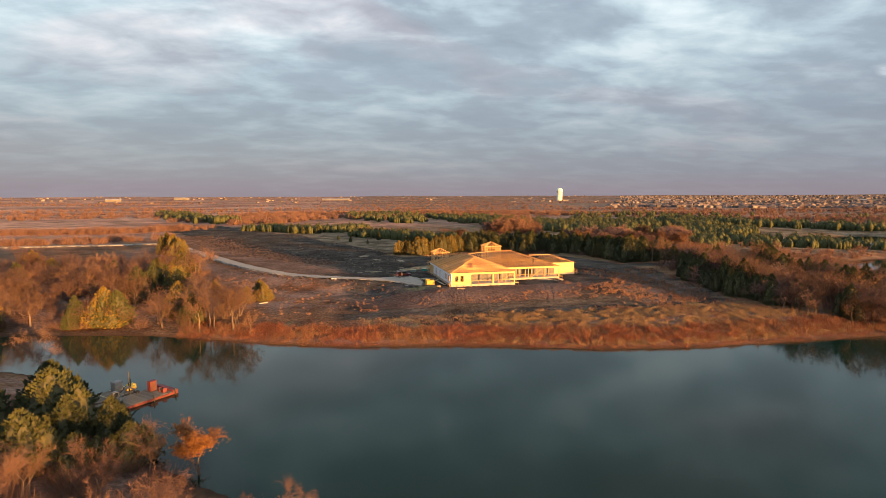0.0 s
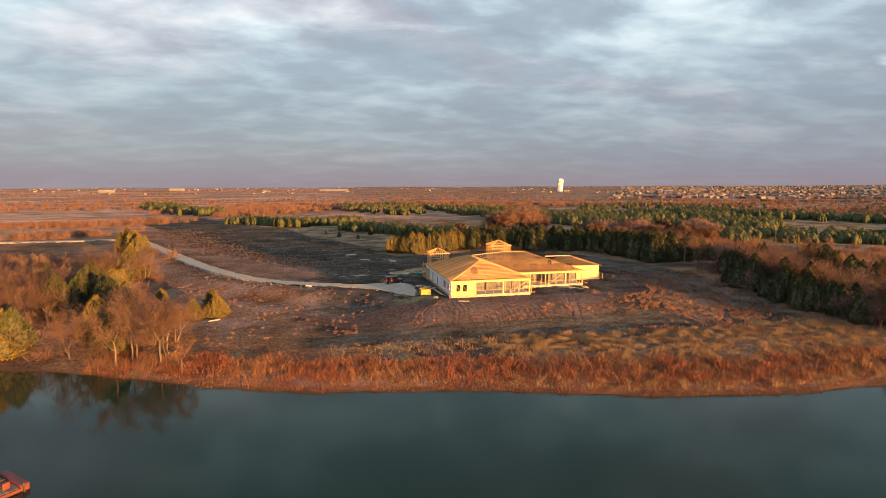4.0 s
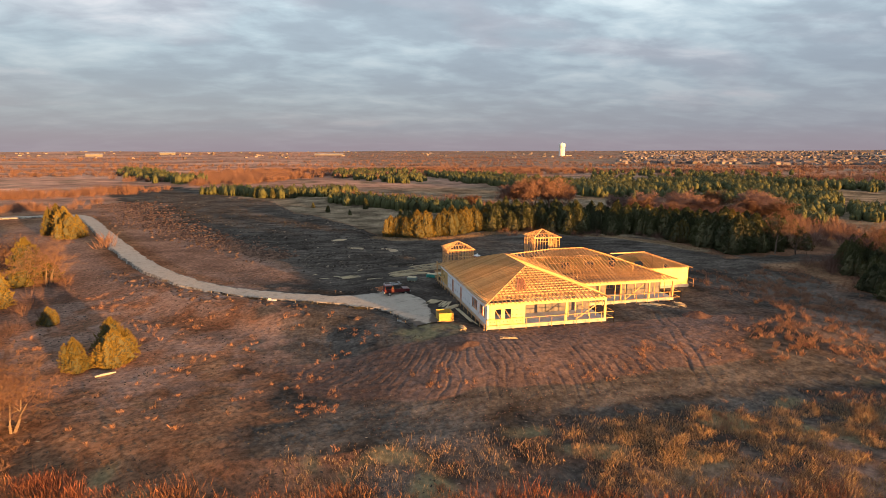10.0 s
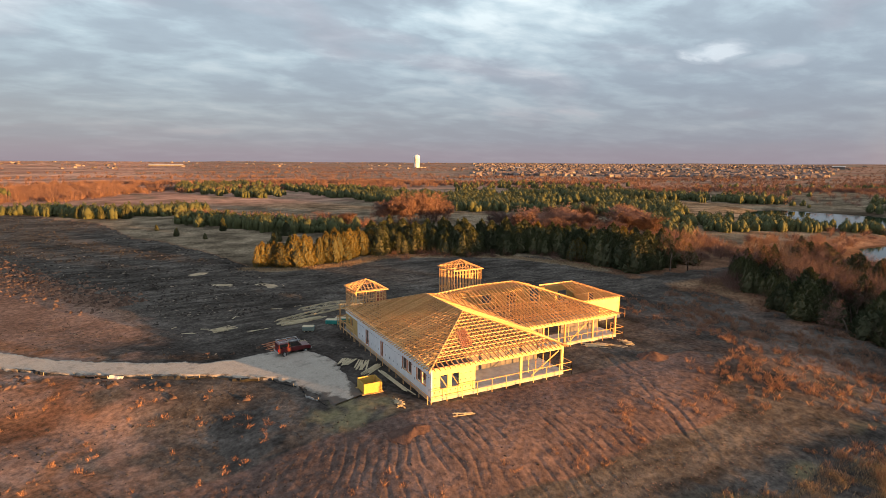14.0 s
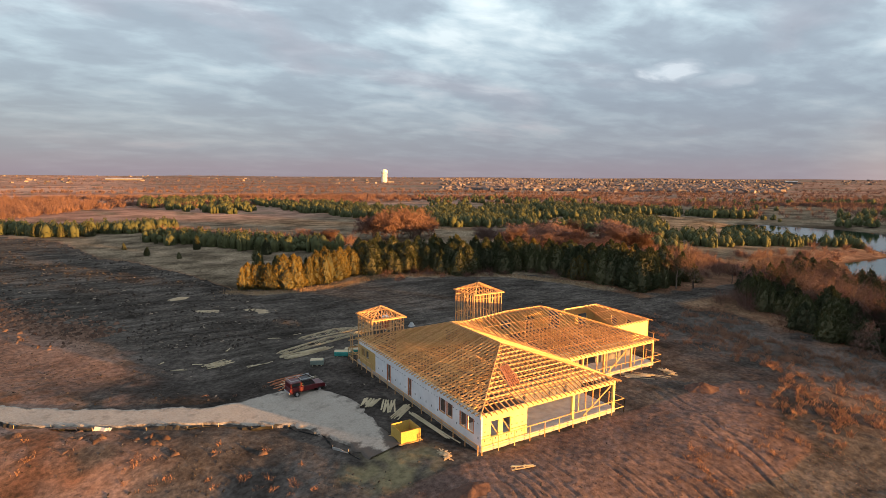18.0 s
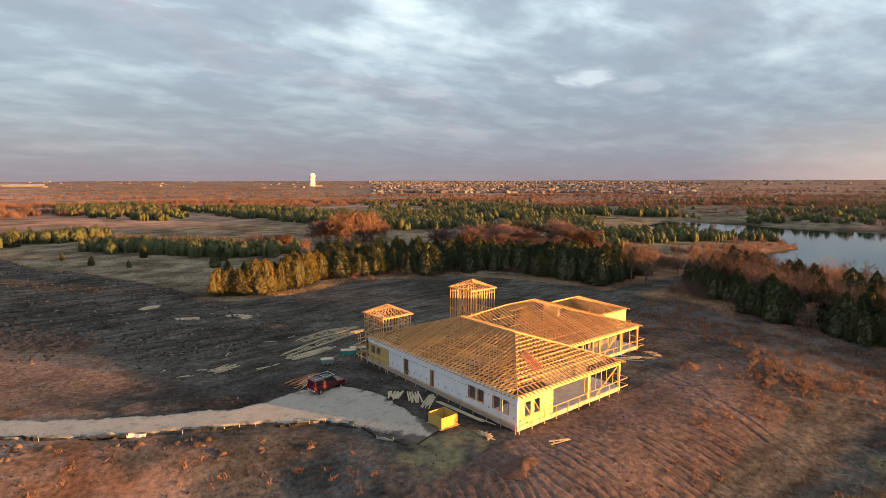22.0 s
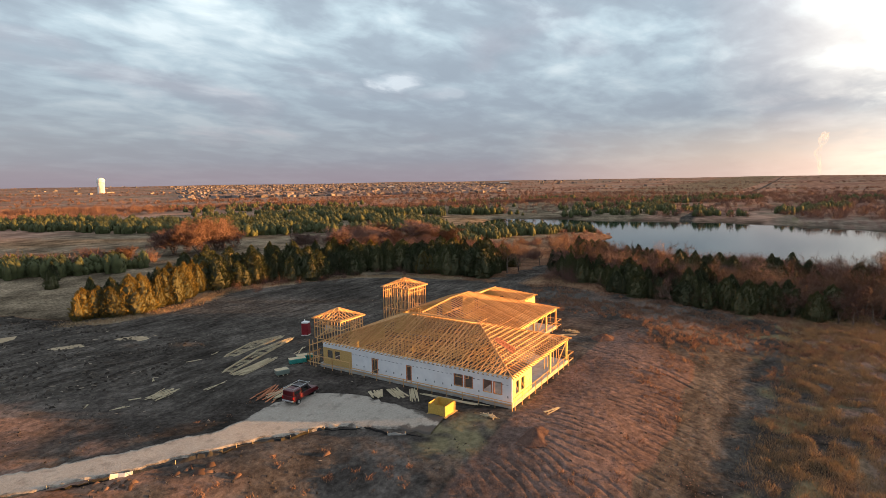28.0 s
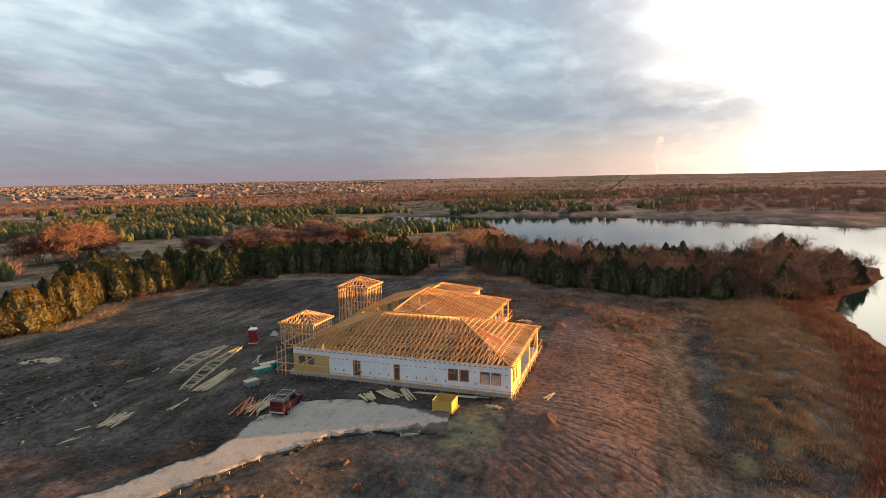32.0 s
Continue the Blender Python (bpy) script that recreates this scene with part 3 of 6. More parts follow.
def panel_wall(name, parent, origin, along, length, height, openings, material, thick=0.16, label=""):
    """An upright wall of given length with openings (from, to, sill, head) cut through it."""
    o, a = Vector(origin), Vector(along).normalized()
    nrm = Vector((a.y, -a.x, 0))
    bm = bmesh.new()
    us = sorted({0.0, length, *[v for op in openings for v in op[:2]]})
    zs = sorted({0.0, height, *[v for op in openings for v in op[2:]]})
    for u0, u1 in zip(us, us[1:]):
        for z0, z1 in zip(zs, zs[1:]):
            cu, cz = (u0 + u1) / 2, (z0 + z1) / 2
            if any(p[0] < cu < p[1] and p[2] < cz < p[3] for p in openings):
                continue
            c = [o + a * u + nrm * s + Vector((0, 0, z)) for s in (0, -thick) for u, z in ((u0, z0), (u1, z0), (u1, z1), (u0, z1))]
            vs = [bm.verts.new(p) for p in c]
            for f in ((0, 1, 2, 3), (7, 6, 5, 4), (0, 4, 5, 1), (1, 5, 6, 2), (2, 6, 7, 3), (3, 7, 4, 0)):
                bm.faces.new([vs[i] for i in f])
    bmesh.ops.remove_doubles(bm, verts=bm.verts, dist=0.0005)
    return part(name, bm, material, parent, label)


LEFT_OPEN = [(1.2, 2.2, 0.85, 2.25), (2.45, 3.5, 0.85, 2.25), (4.9, 5.9, 0.85, 2.25), (6.2, 7.3, 0.85, 2.25), (13.4, 14.1, 0.02, 2.1), (18.6, 19.5, 0.02, 2.1)]
# walls run so that their outer face looks away from the rooms
panel_wall("wall", house, (0, 22.9, 0), (0, -1, 0), 22.9, 3.05, [(22.9 - b, 22.9 - a, c, d) for a, b, c, d in LEFT_OPEN], WRAP, label="white house-wrapped wall")
panel_wall("wall", house, (0, 28.0, 0), (0, -1, 0), 5.1, 2.30, [(0.7, 1.7, 0.9, 2.0), (2.0, 3.0, 0.9, 2.0)], OSB, label="bare strand-board wall")
panel_wall("wall", house, (0, 28.0, 2.30), (0, -1, 0), 5.1, 0.75, [], WRAP)
panel_wall("wall", house, (0.16, 0, 0), (1, 0, 0), 5.2, 3.05, [(0.9, 1.8, 0.75, 2.25), (2.3, 3.2, 0.75, 2.25)], SUN_YELLOW, label="front wall with low-sun yellow in its colour")
panel_wall("wall", house, (5.36, 4.6, 0), (1, 0, 0), 12.0, 3.0, [], GREY_WALL, label="wall at the back of the porch")
panel_wall("wall", house, (5.36, 0.2, 0), (0, 1, 0), 4.4, 3.0, [], GREY_WALL)
panel_wall("wall", house, (17.35, 4.6, 0), (0, 1, 0), 6.4, 3.0, [(1.5, 3.0, 0.0, 2.1)], GREY_WALL)
panel_wall("wall", house, (17.5, 11.2, 0), (1, 0, 0), 16.2, 3.0, [(6.0, 9.0, 0.0, 2.2)], GREY_WALL, label="wall at the back of the centre porch")
panel_wall("wall", house, (33.7, 14.95, 0), (1, 0, 0), 8.1, 3.05, [], SUN_YELLOW, label="blank east wing wall with low-sun yellow in its colour")
panel_wall("wall", house, (41.8, 14.95, 0), (0, 1, 0), 10.9, 3.05, [(3, 4.2, 0.8, 2.2), (6, 7.2, 0.8, 2.2)], OSB)
panel_wall("wall", house, (33.7, 11.2, 0), (0, 1, 0), 3.7, 3.0, [], GREY_WALL)
panel_wall("wall", house, (41.8, 25.85, 0), (-1, 0, 0), 8.1, 3.05, [(2, 4, 0.0, 2.1)], OSB)
panel_wall("wall", house, (33.7, 28.4, 0), (-1, 0, 0), 28.0, 3.05, [(3, 5, 0.0, 2.1), (8, 10, 0.8, 2.1), (17, 20, 0.0, 2.1)], OSB)


def front_beam(x0, x1, y, z0=2.62, z1=3.05):
    part("porch_beam", block(bmesh.new(), (x0, y, z0), (x1, y + 0.22, z1), 0.01), SUN_YELLOW, house, "porch beam with low-sun yellow in its colour")


front_beam(5.36, 17.5, 0.0)
front_beam(17.5, 33.7, 7.7)
for px in (11.3, 17.22):
    part("porch_post", block(bmesh.new(), (px, 0.0, 0.0), (px + 0.28, 0.24, 2.62), 0.01), SUN_YELLOW, house)
for px in (20.5, 24.2, 29.2, 33.45):
    part("porch_post", block(bmesh.new(), (px, 7.7, 0.0), (px + 0.25, 7.92, 2.62), 0.01), LUMBER, house)

# roof framing
plates = bmesh.new()
for lo, hi in (((0, 0, 3.05), (0.14, 28, 3.12)), ((17.36, 0, 3.05), (17.5, 28, 3.12)), ((0.14, 0, 3.05), (17.36, 0.14, 3.12)), ((17.5, 7.7, 3.05), (33.7, 7.84, 3.12)), ((33.7, 14.95, 3.05), (41.8, 15.09, 3.12))):
    block(plates, lo, hi)
roof = part("roof_framing", plates, LUMBER, house, "bare pine rafters and trusses")
LBX, LBY = 17.5, 28.0
LZ = EAVE + 8.75 * PITCH
OVER = 0.42


def truss_across(y, x0, x1, top):
    """A roof truss that spans x0..x1 at y, its flat top at the height top where the hip cuts it."""
    bm, mid = bmesh.new(), (x0 + x1) / 2
    half = min((x1 - x0) / 2, (top - EAVE) / PITCH)
    L, R = (x0 + half, y, EAVE + half * PITCH), (x1 - half, y, EAVE + half * PITCH)
    stick(bm, (x0 - OVER, y, EAVE - OVER * PITCH), L, 0.05, 0.14)
    stick(bm, (x1 + OVER, y, EAVE - OVER * PITCH), R, 0.05, 0.14)
    if (x1 - x0) / 2 - half > 0.05:
        stick(bm, L, R, 0.05, 0.14)
    stick(bm, (x0, y, EAVE - 0.02), (x1, y, EAVE - 0.02), 0.045, 0.10)
    n = 3
    for side in (-1, 1):
        for i in range(1, n + 1):
            e = mid + side * (x1 - x0) / 2
            xa, xb = e - side * half * i / n, e - side * half * (i - 0.5) / n
            za = EAVE + half * i / n * PITCH
            stick(bm, (xa, y, EAVE), (xa, y, za), 0.035, 0.07, (0, 1, 0))
            if i < n:
                stick(bm, (xa, y, za), (e - side * half * (i + 1) / n, y, EAVE), 0.035, 0.07, (0, 1, 0))
    return bm


def rafters():
    y = 0.35
    while y < LBY:
        top = EAVE + PITCH * min(8.75, y if y < 8.8 else 99, max(LBY - y, 0) if y > LBY - 8.75 else 99)
        if top - EAVE > 0.4:
            part("roof_truss", truss_across(y, 0, LBX, top), LUMBER, roof)
        y += 0.61
    # jack rafters on the front and back hips, and along the sides of them
    def jack(a, b):
        board("jack_rafter", roof, a, b, 0.05, 0.14)
    x = 0.3
    while x < LBX:
        run = min(x, LBX - x)
        jack((x, -OVER, EAVE - OVER * PITCH), (x, run, EAVE + run * PITCH))
        jack((x, LBY + OVER, EAVE - OVER * PITCH), (x, LBY - run, EAVE + run * PITCH))
        x += 0.61
    y = 0.35
    while y < 1.3:
        for yy in (y, LBY - y):
            jack((-OVER, yy, EAVE - OVER * PITCH), (yy if yy < 9 else LBY - yy, yy, EAVE + y * PITCH))
            jack((LBX + OVER, yy, EAVE - OVER * PITCH), (LBX - y, yy, EAVE + y * PITCH))
        y += 0.61
    for cx, sx in ((0, 1), (LBX, -1)):
        for cy, sy in ((0, 1), (LBY, -1)):
            board("hip_rafter", roof, (cx - sx * OVER, cy - sy * OVER, EAVE - OVER * PITCH), (cx + sx * 8.75, cy + sy * 8.75, LZ), 0.06, 0.18)
    board("ridge_board", roof, (8.75, 8.75, LZ + 0.03), (8.75, LBY - 8.75, LZ + 0.03), 0.05, 0.2)
    # centre block: ridge rising from the west wing to its own peak, hip at the east end
    CZ, RY, FY, BY, PX, EX = 6.68, 18.3, 7.7, 28.6, 22.9, 33.7
    board("ridge_board", roof, (9.6, RY, 6.08), (17.0, RY, CZ), 0.05, 0.2)
    board("ridge_board", roof, (17.0, RY, CZ), (PX, RY, CZ), 0.05, 0.2)
    for cy, s in ((FY, 1), (BY, -1)):
        board("hip_rafter", roof, (EX + OVER, cy - s * OVER, EAVE - OVER * PITCH), (PX, RY, CZ), 0.06, 0.18)
    board("valley_rafter", roof, (LBX, FY, EAVE), (9.6, RY, 6.08), 0.06, 0.18)
    x = 10.2
    for f in (0.3, 0.62):
        board("lateral_brace", roof, (0.6, 8.75 * f, EAVE - 0.10), (16.9, 8.75 * f, EAVE - 0.10), 0.09, 0.04)
        for sx in (0, LBX):
            bx = sx + (8.75 * f if sx == 0 else -8.75 * f)
            board("lateral_brace", roof, (bx, 7, EAVE + 8.75 * f * PITCH - 0.12), (bx, LBY - 7, EAVE + 8.75 * f * PITCH - 0.12), 0.09, 0.04)
    for i in range(1, 5):
        f = i / 5.2
        zb = EAVE + (CZ - EAVE) * f
        board("lateral_brace", roof, (17.5 - 7.6 * f, FY + (RY - FY) * f, zb - 0.05), (EX - (EX - PX) * f, FY + (RY - FY) * f, zb - 0.05), 0.05, 0.04)
    while x < EX - 0.2:
        rz = np.interp(x, [9.6, 17, PX], [6.08, CZ, CZ])
        for cy, s in ((FY, 1), (BY, -1)):
            depth = abs(RY - cy)
            run = depth if x < PX else depth * (EX - x) / (EX - PX)
            zt = rz if x < PX else EAVE + (CZ - EAVE) * run / depth
            a = Vector((x, cy - s * OVER, EAVE - OVER * PITCH))
            if x < LBX and s > 0:
                f = (LBX - x) / (LBX - 9.6)
                a = Vector((x, FY + (RY - FY) * f, EAVE + (6.08 - EAVE) * f))
            if x < LBX and s < 0:
                continue
            b = (x, cy + s * run, zt)
            jack(a, b)
            if x > LBX and s > 0:
                bm = stick(bmesh.new(), (x, cy, EAVE), (x, RY, EAVE), 0.045, 0.1)
                for i in (1, 2, 3):
                    f = i / 4
                    stick(bm, (x, cy + run * f, EAVE), (x, cy + run * f, EAVE + (zt - EAVE) * f), 0.04, 0.08, (1, 0, 0))
                    stick(bm, (x, cy + run * f, EAVE + (zt - EAVE) * f), (x, cy + run * (f + 0.25), EAVE), 0.04, 0.08, (1, 0, 0))
                part("truss_web", bm, LUMBER, roof)
        x += 0.61
    y = FY + 0.3
    while y < BY:
        run = min(y - FY, BY - y) * (EX - PX) / (RY - FY)
        jack((EX + OVER, y, EAVE - OVER * PITCH), (EX - run, y, EAVE + (CZ - EAVE) * run / (EX - PX)))
        y += 0.61
    # east wing hip
    X0, X1, Y0, Y1 = 31.5, 41.8, 14.95, 25.85
    h = (Y1 - Y0) / 2
    board("ridge_board", roof, (29.5, Y0 + h, EAVE + h * PITCH), (X1 - h, Y0 + h, EAVE + h * PITCH), 0.05, 0.2)
    for cy, s in ((Y0, 1), (Y1, -1)):
        board("hip_rafter", roof, (X1 + OVER, cy - s * OVER, EAVE - OVER * PITCH), (X1 - h, Y0 + h, EAVE + h * PITCH), 0.06, 0.16)
        x = 33.9
        while x < X1:
            run = min(h, X1 - x)
            jack((x, cy - s * OVER, EAVE - OVER * PITCH), (x, cy + s * run, EAVE + run * PITCH))
            x += 0.61
    for i in range(1, 3):
        q = h * i / 3.0
        board("lateral_brace", roof, (33.9, Y0 + q, EAVE + q * PITCH - 0.05), (X1 - q, Y0 + q, EAVE + q * PITCH - 0.05), 0.05, 0.04)
    y = Y0 + 0.3
    while y < Y1:
        run = min(y - Y0, Y1 - y)
        jack((X1 + OVER, y, EAVE - OVER * PITCH), (X1 - run, y, EAVE + run * PITCH))
        y += 0.61


rafters()

def tower(x0, x1, y0, y1, z0, eave, apex, label):
    """A square turret of open studs with a small hip roof of rafters."""
    t = part("turret", block(bmesh.new(), (x0, y0, eave), (x1, y0 + 0.1, eave + 0.05)), LUMBER, house, label)
    part("top_plate", block(bmesh.new(), (x0, y1 - 0.1, eave), (x1, y1, eave + 0.05)), LUMBER, t)
    cx, cy = (x0 + x1) / 2, (y0 + y1) / 2
    r = random.Random(int(x0 * 10))
    corners = [(x0, y0), (x1, y0), (x1, y1), (x0, y1)]
    for (ax, ay), (bx, by) in zip(corners, corners[1:] + corners[:1]):
        n = 9
        for i in range(n):
            px, py = ax + (bx - ax) * i / n, ay + (by - ay) * i / n
            board("stud", t, (px, py, z0), (px, py, eave), 0.09 if i == 0 else 0.05, 0.10, up=(bx - ax, by - ay, 0))
        for z in (z0 + 0.05, (z0 + eave) / 2 + 0.2, eave - 0.75, eave - 0.05):
            board("wall_plate", t, (ax, ay, z), (bx, by, z), 0.10, 0.07)
        board("brace", t, (ax * 0.9 + bx * 0.1, ay * 0.9 + by * 0.1, z0 + 0.2), (ax * 0.3 + bx * 0.7, ay * 0.3 + by * 0.7, eave - 0.8), 0.04, 0.12)
        for i in range(8):
            u = (i + 0.5) / 8
            px, py = ax + (bx - ax) * u, ay + (by - ay) * u
            run = min(u, 1 - u) * 2
            ox, oy = (px - cx) * 0.12 if abs(bx - ax) < 0.1 else 0, (py - cy) * 0.12 if abs(by - ay) < 0.1 else 0
            inward = (cx - px, 0) if abs(bx - ax) < 0.1 else (0, cy - py)
            board("rafter", t, (px + ox, py + oy, eave - 0.05), (px + inward[0] * run, py + inward[1] * run, eave + (apex - eave) * run), 0.05, 0.11)
        board("hip_rafter", t, (ax + (ax - cx) * 0.12, ay + (ay - cy) * 0.12, eave - 0.06), (cx, cy, apex), 0.06, 0.14)
        ex, ey, fx, fy = (ax - cx) * 0.12, (ay - cy) * 0.12, (bx - cx) * 0.12, (by - cy) * 0.12
        board("fascia", t, (ax + ex, ay + ey, eave - 0.06), (bx + fx, by + fy, eave - 0.06), 0.04, 0.14)
    return t


tower(0.85, 5.35, 25.5, 30.3, 3.0, 5.9, 7.1, "low turret of open pine studs")
tower(17.3, 22.2, 26.2, 31.2, 0.0, 7.4, 8.65, "tall turret of open pine studs")

# ---- vegetation ----
BARK = varied("bark", (0.10, 0.072, 0.058), (0.19, 0.145, 0.115), 3, 0.9, 0.3, 0.03, "rand")
# crown core: dead inner foliage, its tone also painting depth shade inside bronzed crowns
INNER = varied("dead_inner_foliage_shade", (0.052, 0.054, 0.029), (0.092, 0.088, 0.046), 3, 0.95, 0.3, 0.03, "rand")
TWIG = varied("bare_twigs", (0.084, 0.048, 0.039), (0.165, 0.094, 0.074), 0.35, 0.9, 0, by="rand")
TWIG_RUST = varied("russet_twigs", (0.105, 0.060, 0.048), (0.190, 0.110, 0.086), 0.35, 0.9, 0, by="rand")
TWIG_PALE = varied("pale_twigs", (0.100, 0.058, 0.040), (0.190, 0.112, 0.075), 0.35, 0.9, 0, by="rand")
TWIG_TAN = varied("tan_twigs", (0.160, 0.094, 0.058), (0.290, 0.175, 0.108), 0.35, 0.9, 0, by="rand")
CEDAR = varied("cedar_foliage", (0.041, 0.051, 0.024), (0.072, 0.079, 0.031), 0.9, 0.85, 0, by="rand")
CEDAR_GOLD = varied("bronzed_cedar_foliage", (0.092, 0.074, 0.021), (0.170, 0.124, 0.031), 0.9, 0.85, 0, by="rand")
LEAF_GOLD = varied("withered_oak_leaves", (0.24, 0.10, 0.025), (0.40, 0.19, 0.05), 0.9, 0.85, 0, by="rand")
k = Mat("dry_reeds", 0.9, 0, 0.3)
tone = k.mix(0.55, k.noise(0.55, 5), k.island())
k.color(k.mix(k.ramp(k.noise(0.07, 4, 0.6), (0.46, 0.0), (0.62, 0.7)), k.ramp(tone, (0.3, (0.110, 0.037, 0.024)), (0.7, (0.260, 0.104, 0.063))), k.ramp(tone, (0.3, (0.135, 0.067, 0.036)), (0.7, (0.290, 0.168, 0.094)))))
REED = k.m
STRAW = varied("dry_grass_blades", (0.178, 0.114, 0.061), (0.350, 0.240, 0.140), 0.5, 0.9, 0, by="island")


TUFT = varied("faded_tufts", (0.150, 0.080, 0.052), (0.310, 0.172, 0.112), 0.5, 0.9, 0, by="island")


class Geo:
    """Loose triangles and prisms, gathered fast."""

    def __init__(self):
        self.v, self.f, self.inner = [], [], 0

    def prism(self, a, b, r0, r1, n=3):
        d = (b - a).normalized()
        u = d.orthogonal().normalized()
        w = d.cross(u)
        i = len(self.v)
        for p, r in ((a, r0), (b, r1)):
            for k in range(n):
                t = 6.2832 * k / n
                self.v.append(p + (u * math.cos(t) + w * math.sin(t)) * r)
        for k in range(n):
            q = (k + 1) % n
            self.f.append((i + k, i + q, i + n + q, i + n + k))

    def blade(self, a, b, w, side):
        i = len(self.v)
        self.v += [a - side * w, a + side * w, b]
        self.f.append((i, i + 1, i + 2))

    def mesh(self, name, material):
        me = bpy.data.meshes.new(name)
        me.from_pydata([tuple(p) for p in self.v], [], self.f)
        me.materials.append(material)
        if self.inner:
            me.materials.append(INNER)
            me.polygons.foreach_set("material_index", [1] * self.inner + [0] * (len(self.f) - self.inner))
        return me


def rvec(r):
    while True:
        v = Vector((r.uniform(-1, 1), r.uniform(-1, 1), r.uniform(-1, 1)))
        if 0.1 < v.length < 1:
            return v.normalized()


def bare_tree_geo(seed, h, spread, twigs=3, levels=4, kids=4, stems=1, thick=1.0):
    """Trunk with limbs, and a crown of fine twigs."""
    r = random.Random(seed)
    wood, fine = Geo(), Geo()

    def grow(p, d, length, rad, lev):
        n = 3
        for i in range(n):
            d2 = (d + rvec(r) * 0.20 + Vector((0, 0, 0.05))).normalized()
            q = p + d2 * length / n
            r2 = rad * (1 - 0.22)
            (wood if rad > 0.035 else fine).prism(p, q, rad, r2, 5 if rad > 0.1 else 3)
            if lev > 0 and (i > 0 or lev < levels):
                for _ in range(max(1, kids // 2 if i < n - 1 else kids - 1)):
                    out = (d2 * 0.7 + rvec(r) * spread + Vector((0, 0, 0.12))).normalized()
                    grow(q, out, length * r.uniform(0.55, 0.8), r2 * r.uniform(0.45, 0.65), lev - 1)
            if lev <= 1:
                for _ in range(twigs):
                    o = (d2 * 0.5 + rvec(r)).normalized()
                    fine.blade(q, q + o * h * r.uniform(0.05, 0.12), (0.009 + h * 0.0011) * thick, o.orthogonal().normalized())
            p, d, rad = q, d2, r2

    for s in range(stems):
        lean = Vector((r.uniform(-1, 1), r.uniform(-1, 1), 0)) * (0.35 if stems > 1 else 0.08)
        grow(Vector((lean.x * 0.5, lean.y * 0.5, -0.25)), (Vector((0, 0, 1)) + lean).normalized(), h * (0.46 if stems == 1 else 0.42), h * (0.022 if stems == 1 else 0.014), levels)
    return wood, fine


def cedar_geo(seed, h, width, n, coarse=1.0, extra=9, sides=8, rings=5):
    """A dense juniper: pointed lobes of short upturned sprays round a closed inner mass, on a hidden trunk."""
    r = random.Random(seed)
    wood, leaf = Geo(), Geo()
    wood.prism(Vector((0, 0, -0.3)), Vector((0, 0, h * 0.85)), h * 0.022, 0.02, 5)
    lobes = [(0, 0, 1.0, 0.85)] + [(r.uniform(0, 6.28), r.uniform(0.25, 0.7) * width, r.uniform(0.45, 0.92), r.uniform(0.38, 0.62)) for _ in range(extra)]

    def profile(t, a, la):
        return (1 - t ** 1.6) ** 0.8 * min(1, 0.72 + t * 1.4) * (1 + 0.13 * math.sin(a * 5 + t * 11 + la) + 0.08 * math.sin(a * 9 - t * 17 + la))

    for la, ld, lh, lw in lobes:
        first = len(leaf.v)
        for j in range(rings):
            t = j / rings
            for q in range(sides):
                a = 6.2832 * (q + 0.5 * (j % 2)) / sides
                rad = width * lw * profile(t, a, la) * r.uniform(0.60, 0.78)
                leaf.v.append(Vector((math.cos(a) * rad + math.cos(la) * ld, math.sin(a) * rad + math.sin(la) * ld, 0.02 + t * h * lh * 0.95)))
        leaf.v.append(Vector((math.cos(la) * ld, math.sin(la) * ld, h * lh * 0.93)))
        for j in range(rings):
            for q in range(sides):
                p = (q + 1) % sides
                i0, i1 = first + j * sides + q, first + j * sides + p
                if j < rings - 1:
                    leaf.f += [(i0, i1, i1 + sides), (i0, i1 + sides, i0 + sides)]
                else:
                    leaf.f.append((i0, i1, first + rings * sides))
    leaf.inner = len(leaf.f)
    for i in range(n):
        la, ld, lh, lw = lobes[0] if r.random() < 0.22 else lobes[r.randrange(len(lobes))]
        t = r.random() ** 1.15
        a = r.uniform(0, 6.2832)
        rad = width * lw * profile(t, a, la) * r.uniform(0.70, 1.08)
        p = Vector((math.cos(a) * rad + math.cos(la) * ld, math.sin(a) * rad + math.sin(la) * ld, 0.05 + t * h * lh * 0.96))
        out = (Vector((math.cos(a), math.sin(a), r.uniform(0.3, 1.5) + t * 1.5)) + rvec(r) * 0.45).normalized()
        size = h * r.uniform(0.026, 0.060) * coarse
        side = (out.cross(Vector((0, 0, 1))) + rvec(r) * 0.6).normalized()
        leaf.blade(p - out * size * 0.4, p + out * size, size * 0.42, side)
        leaf.blade(p - out * size * 0.3, p + out * size * 0.85, size * 0.38, out.cross(side).normalized())
    return wood, leaf


def tree_proto(name, geo, bark, foliage, label, category, group):
    wood, fine = geo
    t = thing(name, pose(0, 0, 0), label, category, group)
    part("trunk", wood.mesh("trunk", bark), None, t)
    part("crown", fine.mesh("crown", foliage), None, t)
    return t


